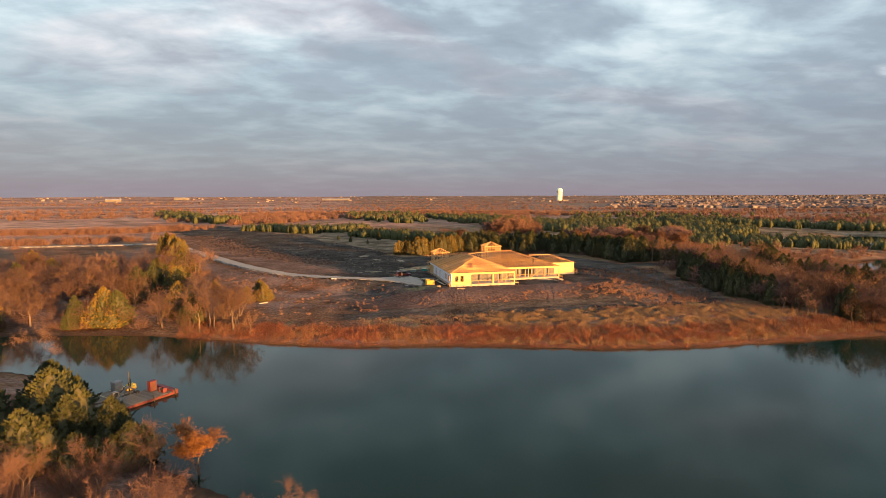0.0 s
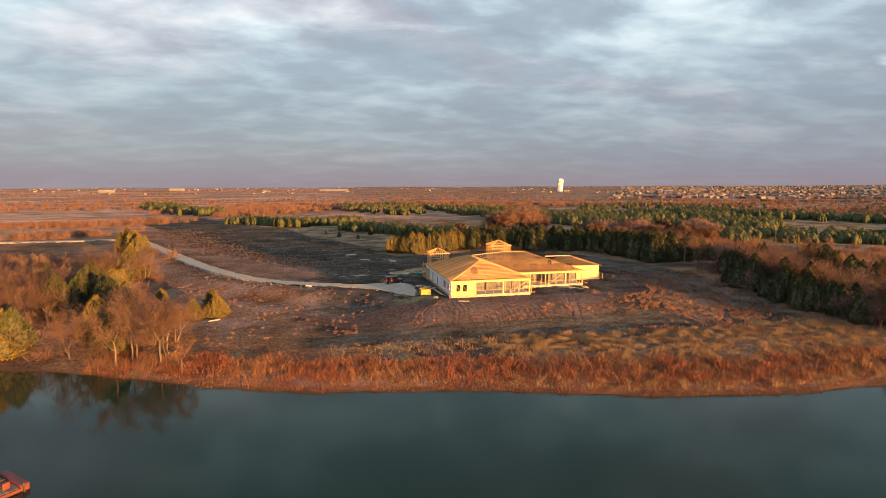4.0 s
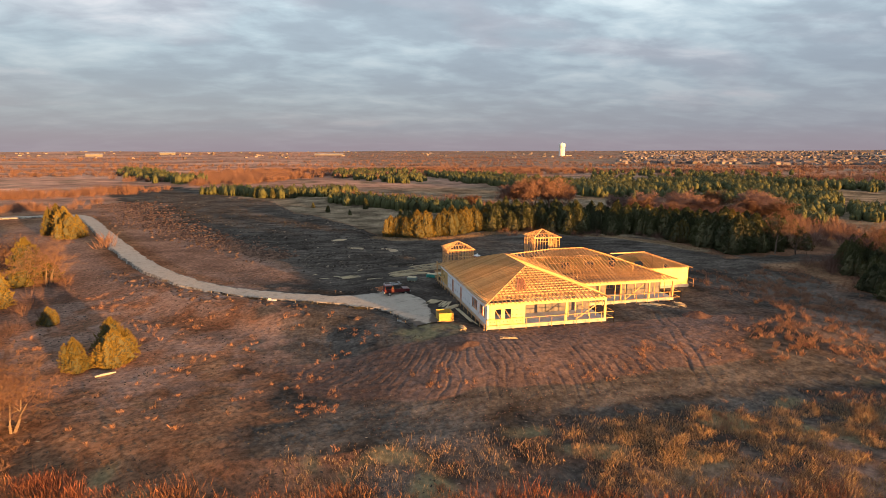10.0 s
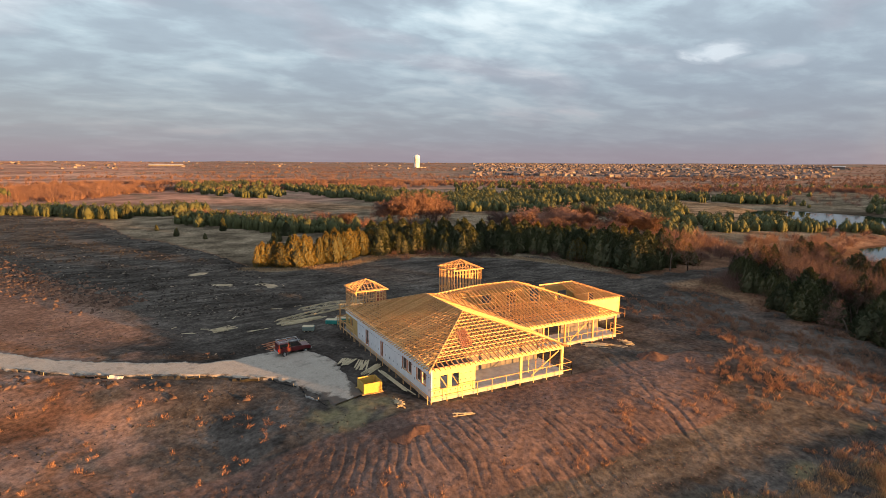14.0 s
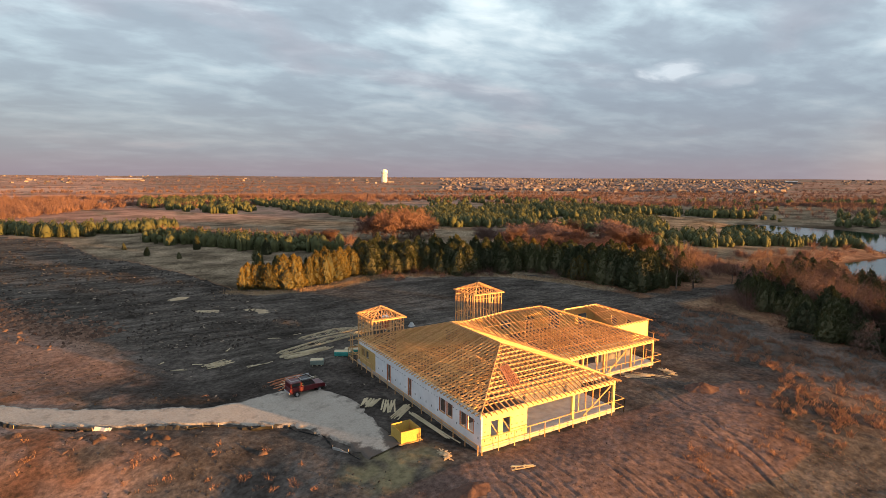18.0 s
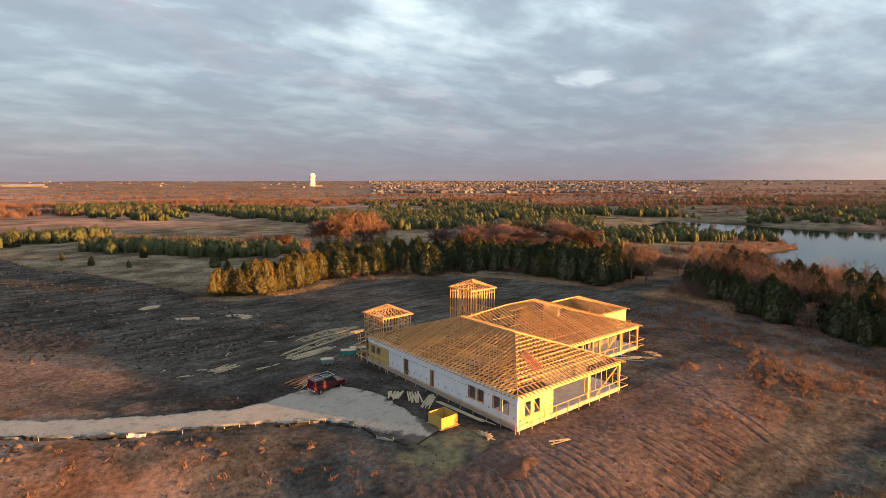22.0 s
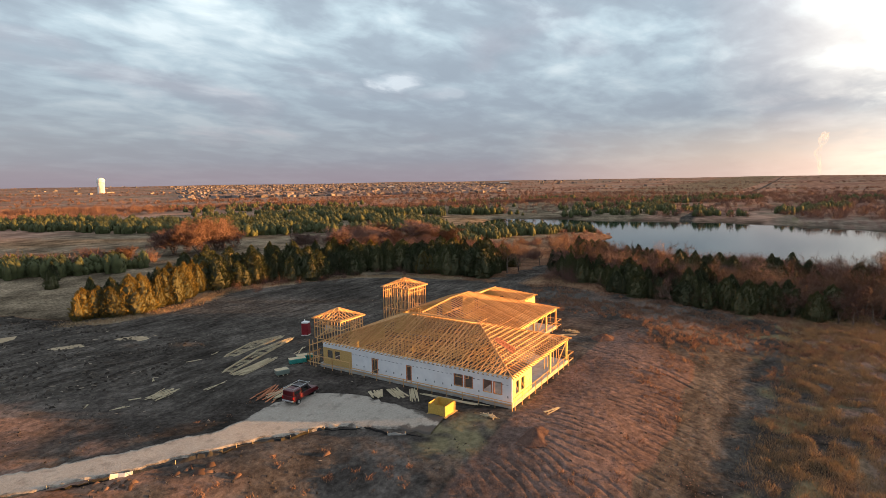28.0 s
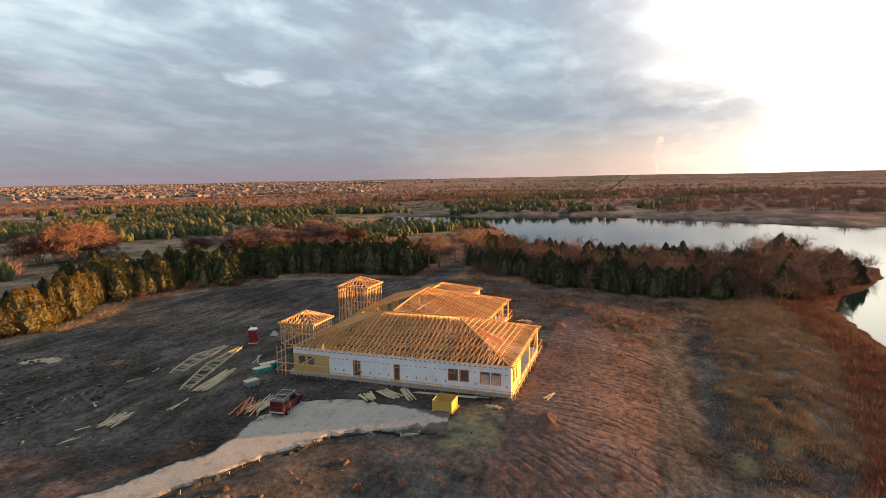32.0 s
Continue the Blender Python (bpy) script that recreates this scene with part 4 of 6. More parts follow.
CEDARS = [tree_proto("cedar_tree", cedar_geo(10 + i, 7.0, w, 2100, 1.05), BARK, CEDAR, "dark green cedar standing in dry grass", "tree", "cedar trees") for i, w in enumerate((2.3, 2.8, 2.0, 3.2, 2.6, 3.0))]
GOLDS = [tree_proto("bronzed_cedar", cedar_geo(30 + i, 7.0, w, 2100, 1.05), BARK, CEDAR_GOLD, "bronze-green cedar glowing in low sun", "tree", "bronzed cedars") for i, w in enumerate((2.4, 2.9, 2.1, 3.2))]
BARES = [tree_proto("bare_tree", bare_tree_geo(50 + i, 8.0, sp, 3 if st == 1 else 5, 4 if st == 1 else 3, 3, st), BARK, TWIG, "leafless tree with reddish-brown twigs", "tree", "bare trees") for i, (sp, st) in enumerate(((0.75, 1), (0.9, 1), (0.7, 3), (0.85, 4)))]
PALES = [tree_proto("bare_tree", bare_tree_geo(70 + i, 8.0, sp, 2 if st == 1 else 3, 4 if st == 1 else 3, 3, st), BARK, TWIG_PALE, "leafless tree with pale tan branches", "tree", "bare trees") for i, (sp, st) in enumerate(((0.8, 1), (0.9, 3)))]
BROADS = [tree_proto("bare_tree", bare_tree_geo(84 + i, 8.0, 0.95, 9, 3, 3, 7, 1.7), BARK, TWIG_RUST, "broad leafless thicket tree with russet twigs", "tree", "bare trees") for i in range(3)]
OAK = tree_proto("oak_tree", bare_tree_geo(90, 6.0, 0.9, 2, 4, 3, 1), BARK, TWIG, "small oak holding withered orange leaves", "tree", "")
oak_leaves, r_oak = Geo(), random.Random(5)
for v in list(next(c for c in OAK.children if c.name.startswith("crown")).data.vertices)[::1]:
    if v.co.z > 2.6:
        o = rvec(r_oak)
        oak_leaves.blade(v.co - o * 0.05, v.co + o * 0.10, 0.05, o.orthogonal().normalized())
        q = v.co + rvec(r_oak) * 0.16
        oak_leaves.blade(q - o * 0.05, q + o * 0.09, 0.05, rvec(r_oak))
part("leaves", oak_leaves.mesh("leaves", LEAF_GOLD), None, OAK, "withered orange leaves")
used = set()
rt = random.Random(77)


def plant(protos, x, y, h, base=7.0, squash=1.0):
    """Put a tree of height h at x, y; the first of each kind is the model itself."""
    src = protos[rt.randrange(len(protos))]
    s = h / base
    m = Matrix.Translation((x, y, ground_at(x, y))) @ Matrix.Rotation(rt.uniform(0, 6.28), 4, "Z") @ Matrix.Diagonal((s * squash, s * squash, s, 1))
    if src.name not in used:
        used.add(src.name)
        src.matrix_basis = m
        return src
    keep = src.scale.copy()
    src.scale = (1, 1, 1)
    c = copy_thing(src, m)
    src.scale = keep
    c.matrix_basis = m
    return c


def line_points(pts, step, jitter):
    P = np.array(pts, float)
    seg = np.r_[0, np.cumsum(np.hypot(*np.diff(P, axis=0).T))]
    for s in np.arange(0, seg[-1], step):
        yield np.interp(s, seg, P[:, 0]) + rt.uniform(-jitter, jitter), np.interp(s, seg, P[:, 1]) + rt.uniform(-jitter, jitter)


# row of bronzed cedars behind the house
for x, y in line_points([(-1, 92), (4, 89), (10, 88.5), (16, 91), (25, 95.5), (32, 100)], 2.9, 0.6):
    plant(GOLDS, x, y, rt.uniform(5.4, 8.8), 7, rt.uniform(1.05, 1.4))
for x, y in line_points([(4, 96), (14, 97), (26, 103)], 4.0, 1.2):
    plant(CEDARS, x, y, rt.uniform(5.5, 8.0))
# dark cedar belt behind the yard
for row, off in enumerate((1.5, 6.5, 12.0, 18.0)):
    for x, y in line_points([(32 + off * 0.4, 99 + off), (43 + off * 0.5, 90 + off), (50 + off * 0.6, 84 + off), (60 + off * 0.8, 84 + off * 0.8), (69 + off * 0.9, 80 + off * 0.5), (74 + off, 70), (76 + off, 56), (79 + off, 46)], 3.3, 2.3):
        plant(CEDARS if rt.random() < 0.93 else GOLDS, x, y, rt.uniform(5.2, 9.2), 7, rt.uniform(1.15, 1.6))
for x, y, h in ((86, 42, 10), (90.5, 40.5, 9.5), (107, 41, 7), (113, 38, 7.5), (121, 40, 8), (128, 37, 7), (134, 44, 8), (118, 33, 6.5)):
    plant(PALES, x, y, h, 8)
for x, y, h in ((66, 168, 11), (73, 163, 13), (82, 166, 13), (89, 172, 11), (100, 120, 9.5), (108, 112, 10), (117, 118, 10.5), (113, 104, 9), (126, 96, 9.5), (133, 90, 9), (141, 108, 10), (147, 118, 10), (136, 124, 9), (124, 130, 9), (44, 160, 7), (36, 166, 7), (100, 100, 8), (92, 108, 8.5), (110, 88, 8), (96, 132, 8)):
    plant(BROADS, x, y, h, 8, 1.5)
# lone cedars in the straw field
for x, y, h in ((-17, 162, 3), (-23, 181, 2.6), (-1, 171, 5.2), (11, 134, 5.0), (-9, 150, 2.2), (17, 147, 5.5), (-34, 238, 6), (-52, 246, 6.5), (-44, 240, 6), (-12, 196, 2.5)):
    plant(CEDARS, x, y, h)
# the wood on the spit east of the house
WOOD_EDGE = [(95, 33), (84, 23), (76.5, 12), (71.5, 2), (69.5, -10), (68.5, -27), (67.5, -39), (72, -46), (84, -51), (94, -58), (106, -66)]
for off, cedars, low, high in ((0, 0.80, 4.8, 7.2), (4.5, 0.80, 5.8, 8.2), (10, 0.40, 6.6, 8.8), (30, 0.55, 5.5, 8.5), (37, 0.80, 5.5, 8.5)):
    for x, y in line_points([(a + off + 2.4, b + off * 0.12) for a, b in WOOD_EDGE], 3.7, 1.5):
        if shore_distance(np.array([x]), np.array([y]))[0] < 2.5:
            continue
        if rt.random() < (cedars if y > -30 else cedars * 0.3):
            plant(CEDARS, x, y, rt.uniform(low, high), 7, rt.uniform(0.95, 1.4))
        else:
            plant(PALES if int(x * 7) % 2 else BARES, x, y, rt.uniform(low, high) + 0.6, 8, 1.2)
INNER_WOOD = [(x, y, rt.uniform(6.8, 9.2)) for off in (15, 19, 24) for x, y in line_points([(a + off, b + off * 0.12) for a, b in WOOD_EDGE], 2.6, 1.8)]
# the bank west of the inlet: bare trees mixed with bronzed cedars
for i in range(165):
    x = rt.uniform(-125, -50)
    y = rt.uniform(-22, 62) + (x + 50) * -0.10
    d = shore_distance(np.array([x]), np.array([y]))[0]
    if d < 1.5 or (x > -64 and y > -6 + (x + 64) * -0.4) or road_distance(np.array([x]), np.array([y]))[0] < 16 or (y > 34 and rt.random() < 0.6):
        continue
    pick = rt.random()
    plant(GOLDS if pick < 0.10 else CEDARS if pick < 0.22 else PALES if pick < 0.72 else BARES, x, y, rt.uniform(5.0, 9.5), 7 if pick < 0.22 else 8, 1.25)
for x, y, h in ((-47, 5, 4.6), (-51, 4, 4.2), (-48.5, 9, 5), (-62, 24, 2.8), (-79, 34, 6), (-76, 35.5, 6.5), (-82, 31, 5.5)):
    plant(GOLDS, x, y, h, 7, 1.35)
for x, y, h in ((-54, -12, 9), (-50, -20, 8), (-56, -17, 9.5), (-63, 4, 8), (-52, -15, 8), (-47, -25, 5), (-57.5, -19.5, 9), (-60, -12, 8), (-54, -10, 7), (-62, -2, 7.5), (-57, 0, 6), (-66, -14, 8.5)):
    plant(PALES, x, y, h, 8)
for x, y, h in ((-97, 117, 9.5), (-93, 112, 9), (-90, 107, 7.5)):
    plant(GOLDS, x, y, h, 7, 1.25)
# the near bank under the start of the flight
for x, y, h in ((-60, -74, 6.5), (-56, -73, 6.0), (-64, -68, 8), (-53, -77, 4.5), (-66, -63, 7.5), (-62, -79, 6.5), (-70, -70, 8), (-57, -80, 4.5)):
    plant(CEDARS, x, y, h, 7, 1.5)
for x, y, h in ((-74, -47, 8), (-82, -46, 8), (-90, -42, 7), (-80, -54, 8), (-88, -56, 8), (-96, -52, 8)):
    plant(PALES, x, y, h, 8)
for i in range(120):
    x, y = rt.uniform(-100, -32), rt.uniform(-118, -66)
    if shore_distance(np.array([x]), np.array([y]))[0] < 1.2 or math.hypot(x + 33, y + 137) < 14:
        continue
    pick = rt.random()
    if math.hypot(x + 61, y + 74) > 8:
        plant(PALES if pick < 0.5 else BARES, x, y, rt.uniform(4.0, 6.2), 8)
plant([OAK], -45.6, -80.8, 5.0, 6.0, 1.6)


def far_mesh(name, label, material, protos, pts):
    """Many far plants in one mesh; protos are unit-height triangle sets."""
    P = np.array(pts)
    d = shore_distance(P[:, 0], P[:, 1])
    P = P[d > 2.0]
    z = land(P[:, 0], P[:, 1], False)
    g = np.random.default_rng(4)
    which, ang = g.integers(0, len(protos), len(P)), g.uniform(0, 6.283, len(P))
    V, F, base = [], [], 0
    for k, (pv, pf) in enumerate(protos):
        m = which == k
        c, s, h = np.cos(ang[m])[:, None], np.sin(ang[m])[:, None], P[m, 2][:, None]
        W = np.stack([(pv[:, 0] * c - pv[:, 1] * s) * h + P[m, 0][:, None], (pv[:, 0] * s + pv[:, 1] * c) * h + P[m, 1][:, None], pv[:, 2] * h + z[m][:, None]], -1)
        V.append(W.reshape(-1, 3))
        F.append((pf[None] + (np.arange(m.sum()) * len(pv))[:, None, None] + base).reshape(-1, 3))
        base += m.sum() * len(pv)
    V, F = np.concatenate(V), np.concatenate(F)
    me = bpy.data.meshes.new(name)
    me.vertices.add(len(V)), me.loops.add(F.size), me.polygons.add(len(F))
    me.vertices.foreach_set("co", V.astype(np.float32).ravel())
    me.loops.foreach_set("vertex_index", F.astype(np.int32).ravel())
    me.polygons.foreach_set("loop_start", np.arange(0, F.size, 3, dtype=np.int32))
    me.update(calc_edges=True)
    me.materials.append(material)
    return tagged(new(name, me), label, "trees", kind="stuff")


def lite_cedar(seed, w):
    g = cedar_geo(seed, 1.0, w * 1.05, 62, 1.7, 3, 5, 3)[1]
    return np.array([tuple(p) for p in g.v]), np.array(g.f)


def lite_bare(seed, n=90, thin=1.0):
    """A small leafless crown of long fine shoots from a few stems."""
    r, g = random.Random(seed), Geo()
    for i in range(n):
        a, t = r.uniform(0, 6.28), r.random()
        p = Vector((r.gauss(0, 0.10), r.gauss(0, 0.10), r.uniform(0, 0.35))) + Vector((math.cos(a), math.sin(a), 0)) * 0.32 * t
        q = p + Vector((math.cos(a) * r.uniform(0.1, 0.35), math.sin(a) * r.uniform(0.1, 0.35), r.uniform(0.2, 0.62) * (1.15 - 0.5 * t)))
        g.blade(p, q, r.uniform(0.010, 0.026) * thin, rvec(r))
    return np.array([tuple(p) for p in g.v]), np.array(g.f)


LITE_CEDARS = [lite_cedar(100 + i, w) for i, w in enumerate((0.50, 0.58, 0.64, 0.54))]
LITE_BARES = [lite_bare(120 + i, 110, 0.95) for i in range(4)]
gf = np.random.default_rng(99)


def patch(n, x0, x1, y0, y1, keep, h0, h1, size=45, seed=62, cut=-0.1):
    """Clumped spots in a rectangle."""
    x, y = gf.uniform(x0, x1, n), gf.uniform(y0, y1, n)
    v = waves(x, y, size, seed) + 0.5 * waves(x, y, size * 0.4, seed + 1)
    ok = (v > cut) & keep(x, y)
    h = gf.uniform(h0, h1, ok.sum())
    return list(zip(x[ok], y[ok], h))


def belt(pts, n, width, h0, h1):
    P = np.array(pts, float)
    seg = np.r_[0, np.cumsum(np.hypot(*np.diff(P, axis=0).T))]
    s = gf.uniform(0, seg[-1], n)
    return list(zip(np.interp(s, seg, P[:, 0]) + gf.normal(0, width, n), np.interp(s, seg, P[:, 1]) + gf.normal(0, width, n), gf.uniform(h0, h1, n)))


always = lambda x, y: x > -1e9


def inside(poly, x, y):
    """Whether the spots lie within the outline."""
    v = np.zeros(x.shape, bool)
    for (ax, ay), (bx, by) in zip(poly, poly[1:] + poly[:1]):
        if ay != by:
            v ^= ((ay > y) != (by > y)) & (x < (bx - ax) * (y - ay) / (by - ay) + ax)
    return v


def stand(poly, n, h0, h1, size=30, seed=62, cut=-0.4):
    """About n clumped spots within an outline."""
    px, py = [p[0] for p in poly], [p[1] for p in poly]
    return patch(n * 2, min(px), max(px), min(py), max(py), lambda x, y: inside(poly, x, y), h0, h1, size, seed, cut)


spots_c = belt([(-14, 208), (7, 182), (17, 167), (24, 152), (38, 153)], 120, 2.6, 5.5, 8) + belt([(-82, 287), (-57, 262), (-43, 245), (-13, 253), (0, 262)], 130, 3.4, 5.5, 8.5)
spots_c += belt([(-223, 627), (-159, 482), (-118, 400)], 150, 8, 7, 11) + stand([(-5, 459), (44, 343), (70, 400), (87, 556), (7, 614)], 230, 6, 9.5, 60, 63, -0.35)
spots_c += stand([(83, 500), (93, 355), (103, 280), (121, 213), (150, 200), (190, 260), (150, 420)], 420, 5.5, 9, 50, 64, -0.45)
spots_c += stand([(121, 213), (123, 199), (150, 165), (190, 132), (229, 150), (300, 230), (290, 320), (190, 330), (150, 260)], 900, 4.5, 8.5, 55, 65, -0.12)
spots_c += belt([(288, 317), (302, 246), (341, 226), (362, 188)], 230, 8, 6, 9.5) + stand([(141, 78), (165, 96), (229, 160), (190, 132), (150, 122)], 190, 4.5, 8, 25, 66, -0.2)
spots_c += stand([(172, 94), (246, 60), (240, 76), (216, 118), (180, 122)], 190, 4.5, 7.5, 22, 67, -0.3) + stand([(346, 122), (369, 58), (373, 0), (530, 88), (450, 165)], 300, 4.5, 8, 45, 68, -0.1)
spots_c += stand([(300, 130), (345, 150), (420, 190), (620, 330), (420, 270)], 90, 3, 6.5, 60, 69, -0.2) + stand([(190, 340), (300, 330), (480, 420), (300, 560)], 260, 5, 8.5, 90, 70, 0.0)
for ax, ay, bx, by, n in ((530, 95, 690, 5, 90), (560, 170, 760, 60, 70), (470, 330, 640, 210, 60), (640, -60, 700, -160, 50), (400, -20, 520, -60, 60)):
    spots_c += belt([(ax, ay), (bx, by)], n, 5, 5, 9)
brush = patch(420, -125, -50, -24, 62, lambda x, y: ~((x > -64) & (y > -6 - (x + 64) * 0.4)) & (road_distance(x, y) > 14), 2.2, 4.6, 12, 83, -0.3)
brush += patch(1300, -120, -28, -118, -58, lambda x, y: np.hypot(x + 33, y + 137) > 12, 2.0, 4.2, 12, 84, -0.4)
brush += patch(1000, 70, 150, -85, 30, lambda x, y: x > 71 + 0.22 * np.abs(y + 12), 2.5, 6.0, 12, 85, -0.2) + belt([(33, 99), (52, 82), (70, 78), (77, 56)], 120, 3.5, 1.5, 3.2)
far_mesh("underbrush", "tangled leafless underbrush between the trees", TWIG, [lite_bare(140 + i, 150, 0.32) for i in range(4)], brush)
far_mesh("inner_wood", "leafless crowns filling the wood on the spit", TWIG_TAN, [lite_bare(190 + i, 420, 0.20) for i in range(4)], INNER_WOOD)
far_mesh("cedar_scrub", "scattered dark cedars over the far plain", CEDAR, LITE_CEDARS, [(x, y, h * 0.82) for x, y, h in spots_c])
spots_b = belt([(-8, 216), (12, 190), (30, 168), (44, 160)], 110, 3.5, 4.5, 7.5) + stand([(-108, 358), (-71, 362), (-3, 500), (-86, 612), (-150, 562)], 620, 4, 7.5, 70, 71, -0.7)
spots_b += belt([(-160, 470), (40, 480), (300, 520), (520, 470)], 600, 26, 4, 8) + belt([(-100, 680), (120, 640), (320, 560)], 400, 22, 5, 9) + belt([(380, 330), (520, 250), (640, 140)], 260, 14, 4, 8)
spots_b += stand([(84, 52), (95, 92), (104, 118), (135, 88), (152, 86), (122, 46)], 240, 3, 6, 15, 72, -0.3) + patch(620, 345, 760, -420, -30, always, 4, 9, 60, 74, -0.2)
spots_b += patch(160, 160, 260, 40, 75, always, 2, 4.5, 15, 75, -0.2) + belt([(-260, 270), (-170, 268), (-128, 322)], 220, 9, 4, 7) + belt([(-230, 190), (-178, 172), (-135, 205)], 160, 10, 3, 6) + belt([(-220, 60), (-130, 62), (-95, 70)], 200, 12, 4, 7)
far_mesh("far_brush", "grey-brown leafless brush beyond the lake arm", TWIG, [lite_bare(180 + i, 60, 1.0) for i in range(4)], patch(2200, 350, 950, -330, 320, always, 3.5, 8, 70, 76, -0.25) + patch(700, 260, 700, 330, 620, always, 3, 6, 80, 78, 0.0))
far_mesh("bare_scrub", "reddish leafless brush over the far plain", TWIG, LITE_BARES, spots_b)
hedge = []
for k in range(170):
    a, R = gf.uniform(-0.55, 2.3), 560 * math.exp(gf.uniform(0, 1.9))
    L, t = gf.uniform(120, 700) * (0.5 + R / 2600), gf.uniform(-0.16, 0.16) + 1.57
    u = np.arange(-L / 2, L / 2, 6 + R * 0.003)
    u = u + gf.uniform(-10, 10, len(u))
    hedge += list(zip(R * math.cos(a) + u * math.cos(a + t) + gf.uniform(-8, 8, len(u)), R * math.sin(a) + u * math.sin(a + t) + gf.uniform(-6, 6, len(u)), gf.uniform(3, 8.5, len(u))))
far_mesh("far_tree_lines", "distant brown tree lines along the horizon", TWIG, [lite_bare(160 + i, 30, 2.2) for i in range(4)], hedge)


def blades(name, label, category, material, n, place, h0, h1, w, seed, lean=0.28):
    """A stand of upright dry blades; place(rng, n) gives x, y and a height factor."""
    g = np.random.default_rng(seed)
    x, y, f = place(g, n)
    n = len(x)
    z = land(x, y) - 0.05
    h = g.uniform(h0, h1, n) * f
    a = g.uniform(0, 6.283, n)
    lx, ly = g.normal(0, lean, n) * h, g.normal(0, lean, n) * h
    dx, dy = np.cos(a) * w, np.sin(a) * w
    V = np.empty((n, 4, 3))
    V[:, 0] = np.stack([x - dx, y - dy, z], -1)
    V[:, 1] = np.stack([x + dx, y + dy, z], -1)
    V[:, 2] = np.stack([x + lx * 0.5 + dx * 1.1, y + ly * 0.5 + dy * 1.1, z + h * 0.62], -1)
    V[:, 3] = np.stack([x + lx, y + ly, z + h], -1)
    i = np.arange(n)[:, None] * 4
    F = np.concatenate([i + [0, 1, 2], i + [0, 2, 3]])
    me = bpy.data.meshes.new(name)
    me.vertices.add(n * 4), me.loops.add(F.size), me.polygons.add(len(F))
    me.vertices.foreach_set("co", V.astype(np.float32).ravel())
    me.loops.foreach_set("vertex_index", F.astype(np.int32).ravel())
    me.polygons.foreach_set("loop_start", np.arange(0, F.size, 3, dtype=np.int32))
    me.update(calc_edges=True)
    me.materials.append(material)
    return tagged(new(name, me), label, category, kind="stuff")


def along_shore(g, n):
    x, y = g.uniform(-62, 112, n), g.uniform(-72, -12, n)
    d = shore_distance(x, y) - 0.9 + 0.9 * waves(x, y, 9, 5)
    width = 10 + 2.5 * waves(x, y, 14, 71) + 1.5 * smooth(-10, 20, x)
    p = smooth(-0.5, 0.2, d) * (1 - smooth(width * 0.75, width, d)) * (0.35 + 0.65 * smooth(-0.25, 0.2, waves(x, y, 3.2, 72)))
    ok = g.random(n) < p
    return x[ok], y[ok], (0.76 + 0.34 * waves(x[ok], y[ok], 5, 73) + 0.22 * waves(x[ok], y[ok], 1.9, 74)) * (0.40 + 0.60 * smooth(1.0, 4.0, d[ok]))


def east_meadow(g, n):
    x, y = g.uniform(-26, 80, n), g.uniform(-50, -14, n)
    d = shore_distance(x, y)
    clump = smooth(-0.55, 0.05, waves(x, y, 4.2, 81) + 0.6 * waves(x, y, 13, 82))
    p = smooth(1, 3, d) * smooth(-21.5, -26, y + 0.05 * (x - 10) + 2 * waves(x, y, 9, 86)) * clump * (0.14 + 0.86 * smooth(-6, 8, x))
    ok = g.random(n) < p
    return x[ok], y[ok], 0.68 + 0.5 * smooth(-0.25, 0.5, waves(x[ok], y[ok], 2.8, 87) + 0.4 * waves(x[ok], y[ok], 7, 88))


def belt_foot(g, n):
    P = np.array(BELT_FOOT, float)
    seg = np.r_[0, np.cumsum(np.hypot(*np.diff(P, axis=0).T))]
    s = g.uniform(0, seg[-1], n)
    return np.interp(s, seg, P[:, 0]) + g.normal(0, 1.4, n), np.interp(s, seg, P[:, 1]) + g.normal(0.6, 1.4, n), 0.6 + 0.4 * np.sin(s * 0.7) ** 2


def tussocks(g, n):
    """Small tufts dotted over the slopes."""
    m = n // 30
    cx, cy = g.uniform(-64, 80, m), g.uniform(-38, 38, m)
    hd = house_distance(cx, cy)
    thin = smooth(6, 16, hd) * smooth(3, 8, shore_distance(cx, cy)) * (0.06 + 0.94 * smooth(0.05, 0.4, waves(cx, cy, 11, 91) + 0.5 * waves(cx, cy, 4, 94))) * smooth(3, 7, road_distance(cx, cy))
    east = smooth(28, 38, cx) * (1 - smooth(60, 68, cx)) * smooth(17, 11, cy - 0.1 * cx) * smooth(-25, -18, cy) * smooth(2, 5, hd) * (0.22 + 0.78 * smooth(-0.05, 0.3, waves(cx, cy, 6, 92) + 0.6 * waves(cx, cy, 2.8, 95)))
    trail = smooth(-13.5, -16, cy) * smooth(-23, -20.5, cy) * (1 - smooth(36, 46, cx))
    thin = np.clip(np.maximum(thin, east), 0, 1) * (0.28 + 0.72 * smooth(0, 24, cx)) * (1 - trail) * (1 - smooth(25, 29, cy) * smooth(-36, -31, cx))
    bank = smooth(3.2, 1.0, np.abs(cy + 12.2 + 1.5 * np.sin(cx * 0.23))) * smooth(3, 9, cx) * (1 - smooth(46, 54, cx)) * smooth(-0.3, 0.3, waves(cx, cy, 5, 97))
    thin = np.maximum(thin, 0.7 * bank)
    ok = g.random(m) < thin
    cx, cy = cx[ok], cy[ok]
    x = np.repeat(cx, 30) + g.normal(0, 0.17, len(cx) * 30)
    y = np.repeat(cy, 30) + g.normal(0, 0.17, len(cx) * 30)
    return x, y, np.repeat(g.uniform(0.5, 1.3, len(cx)) * (1 + 0.5 * smooth(20, 40, cx)), 30)


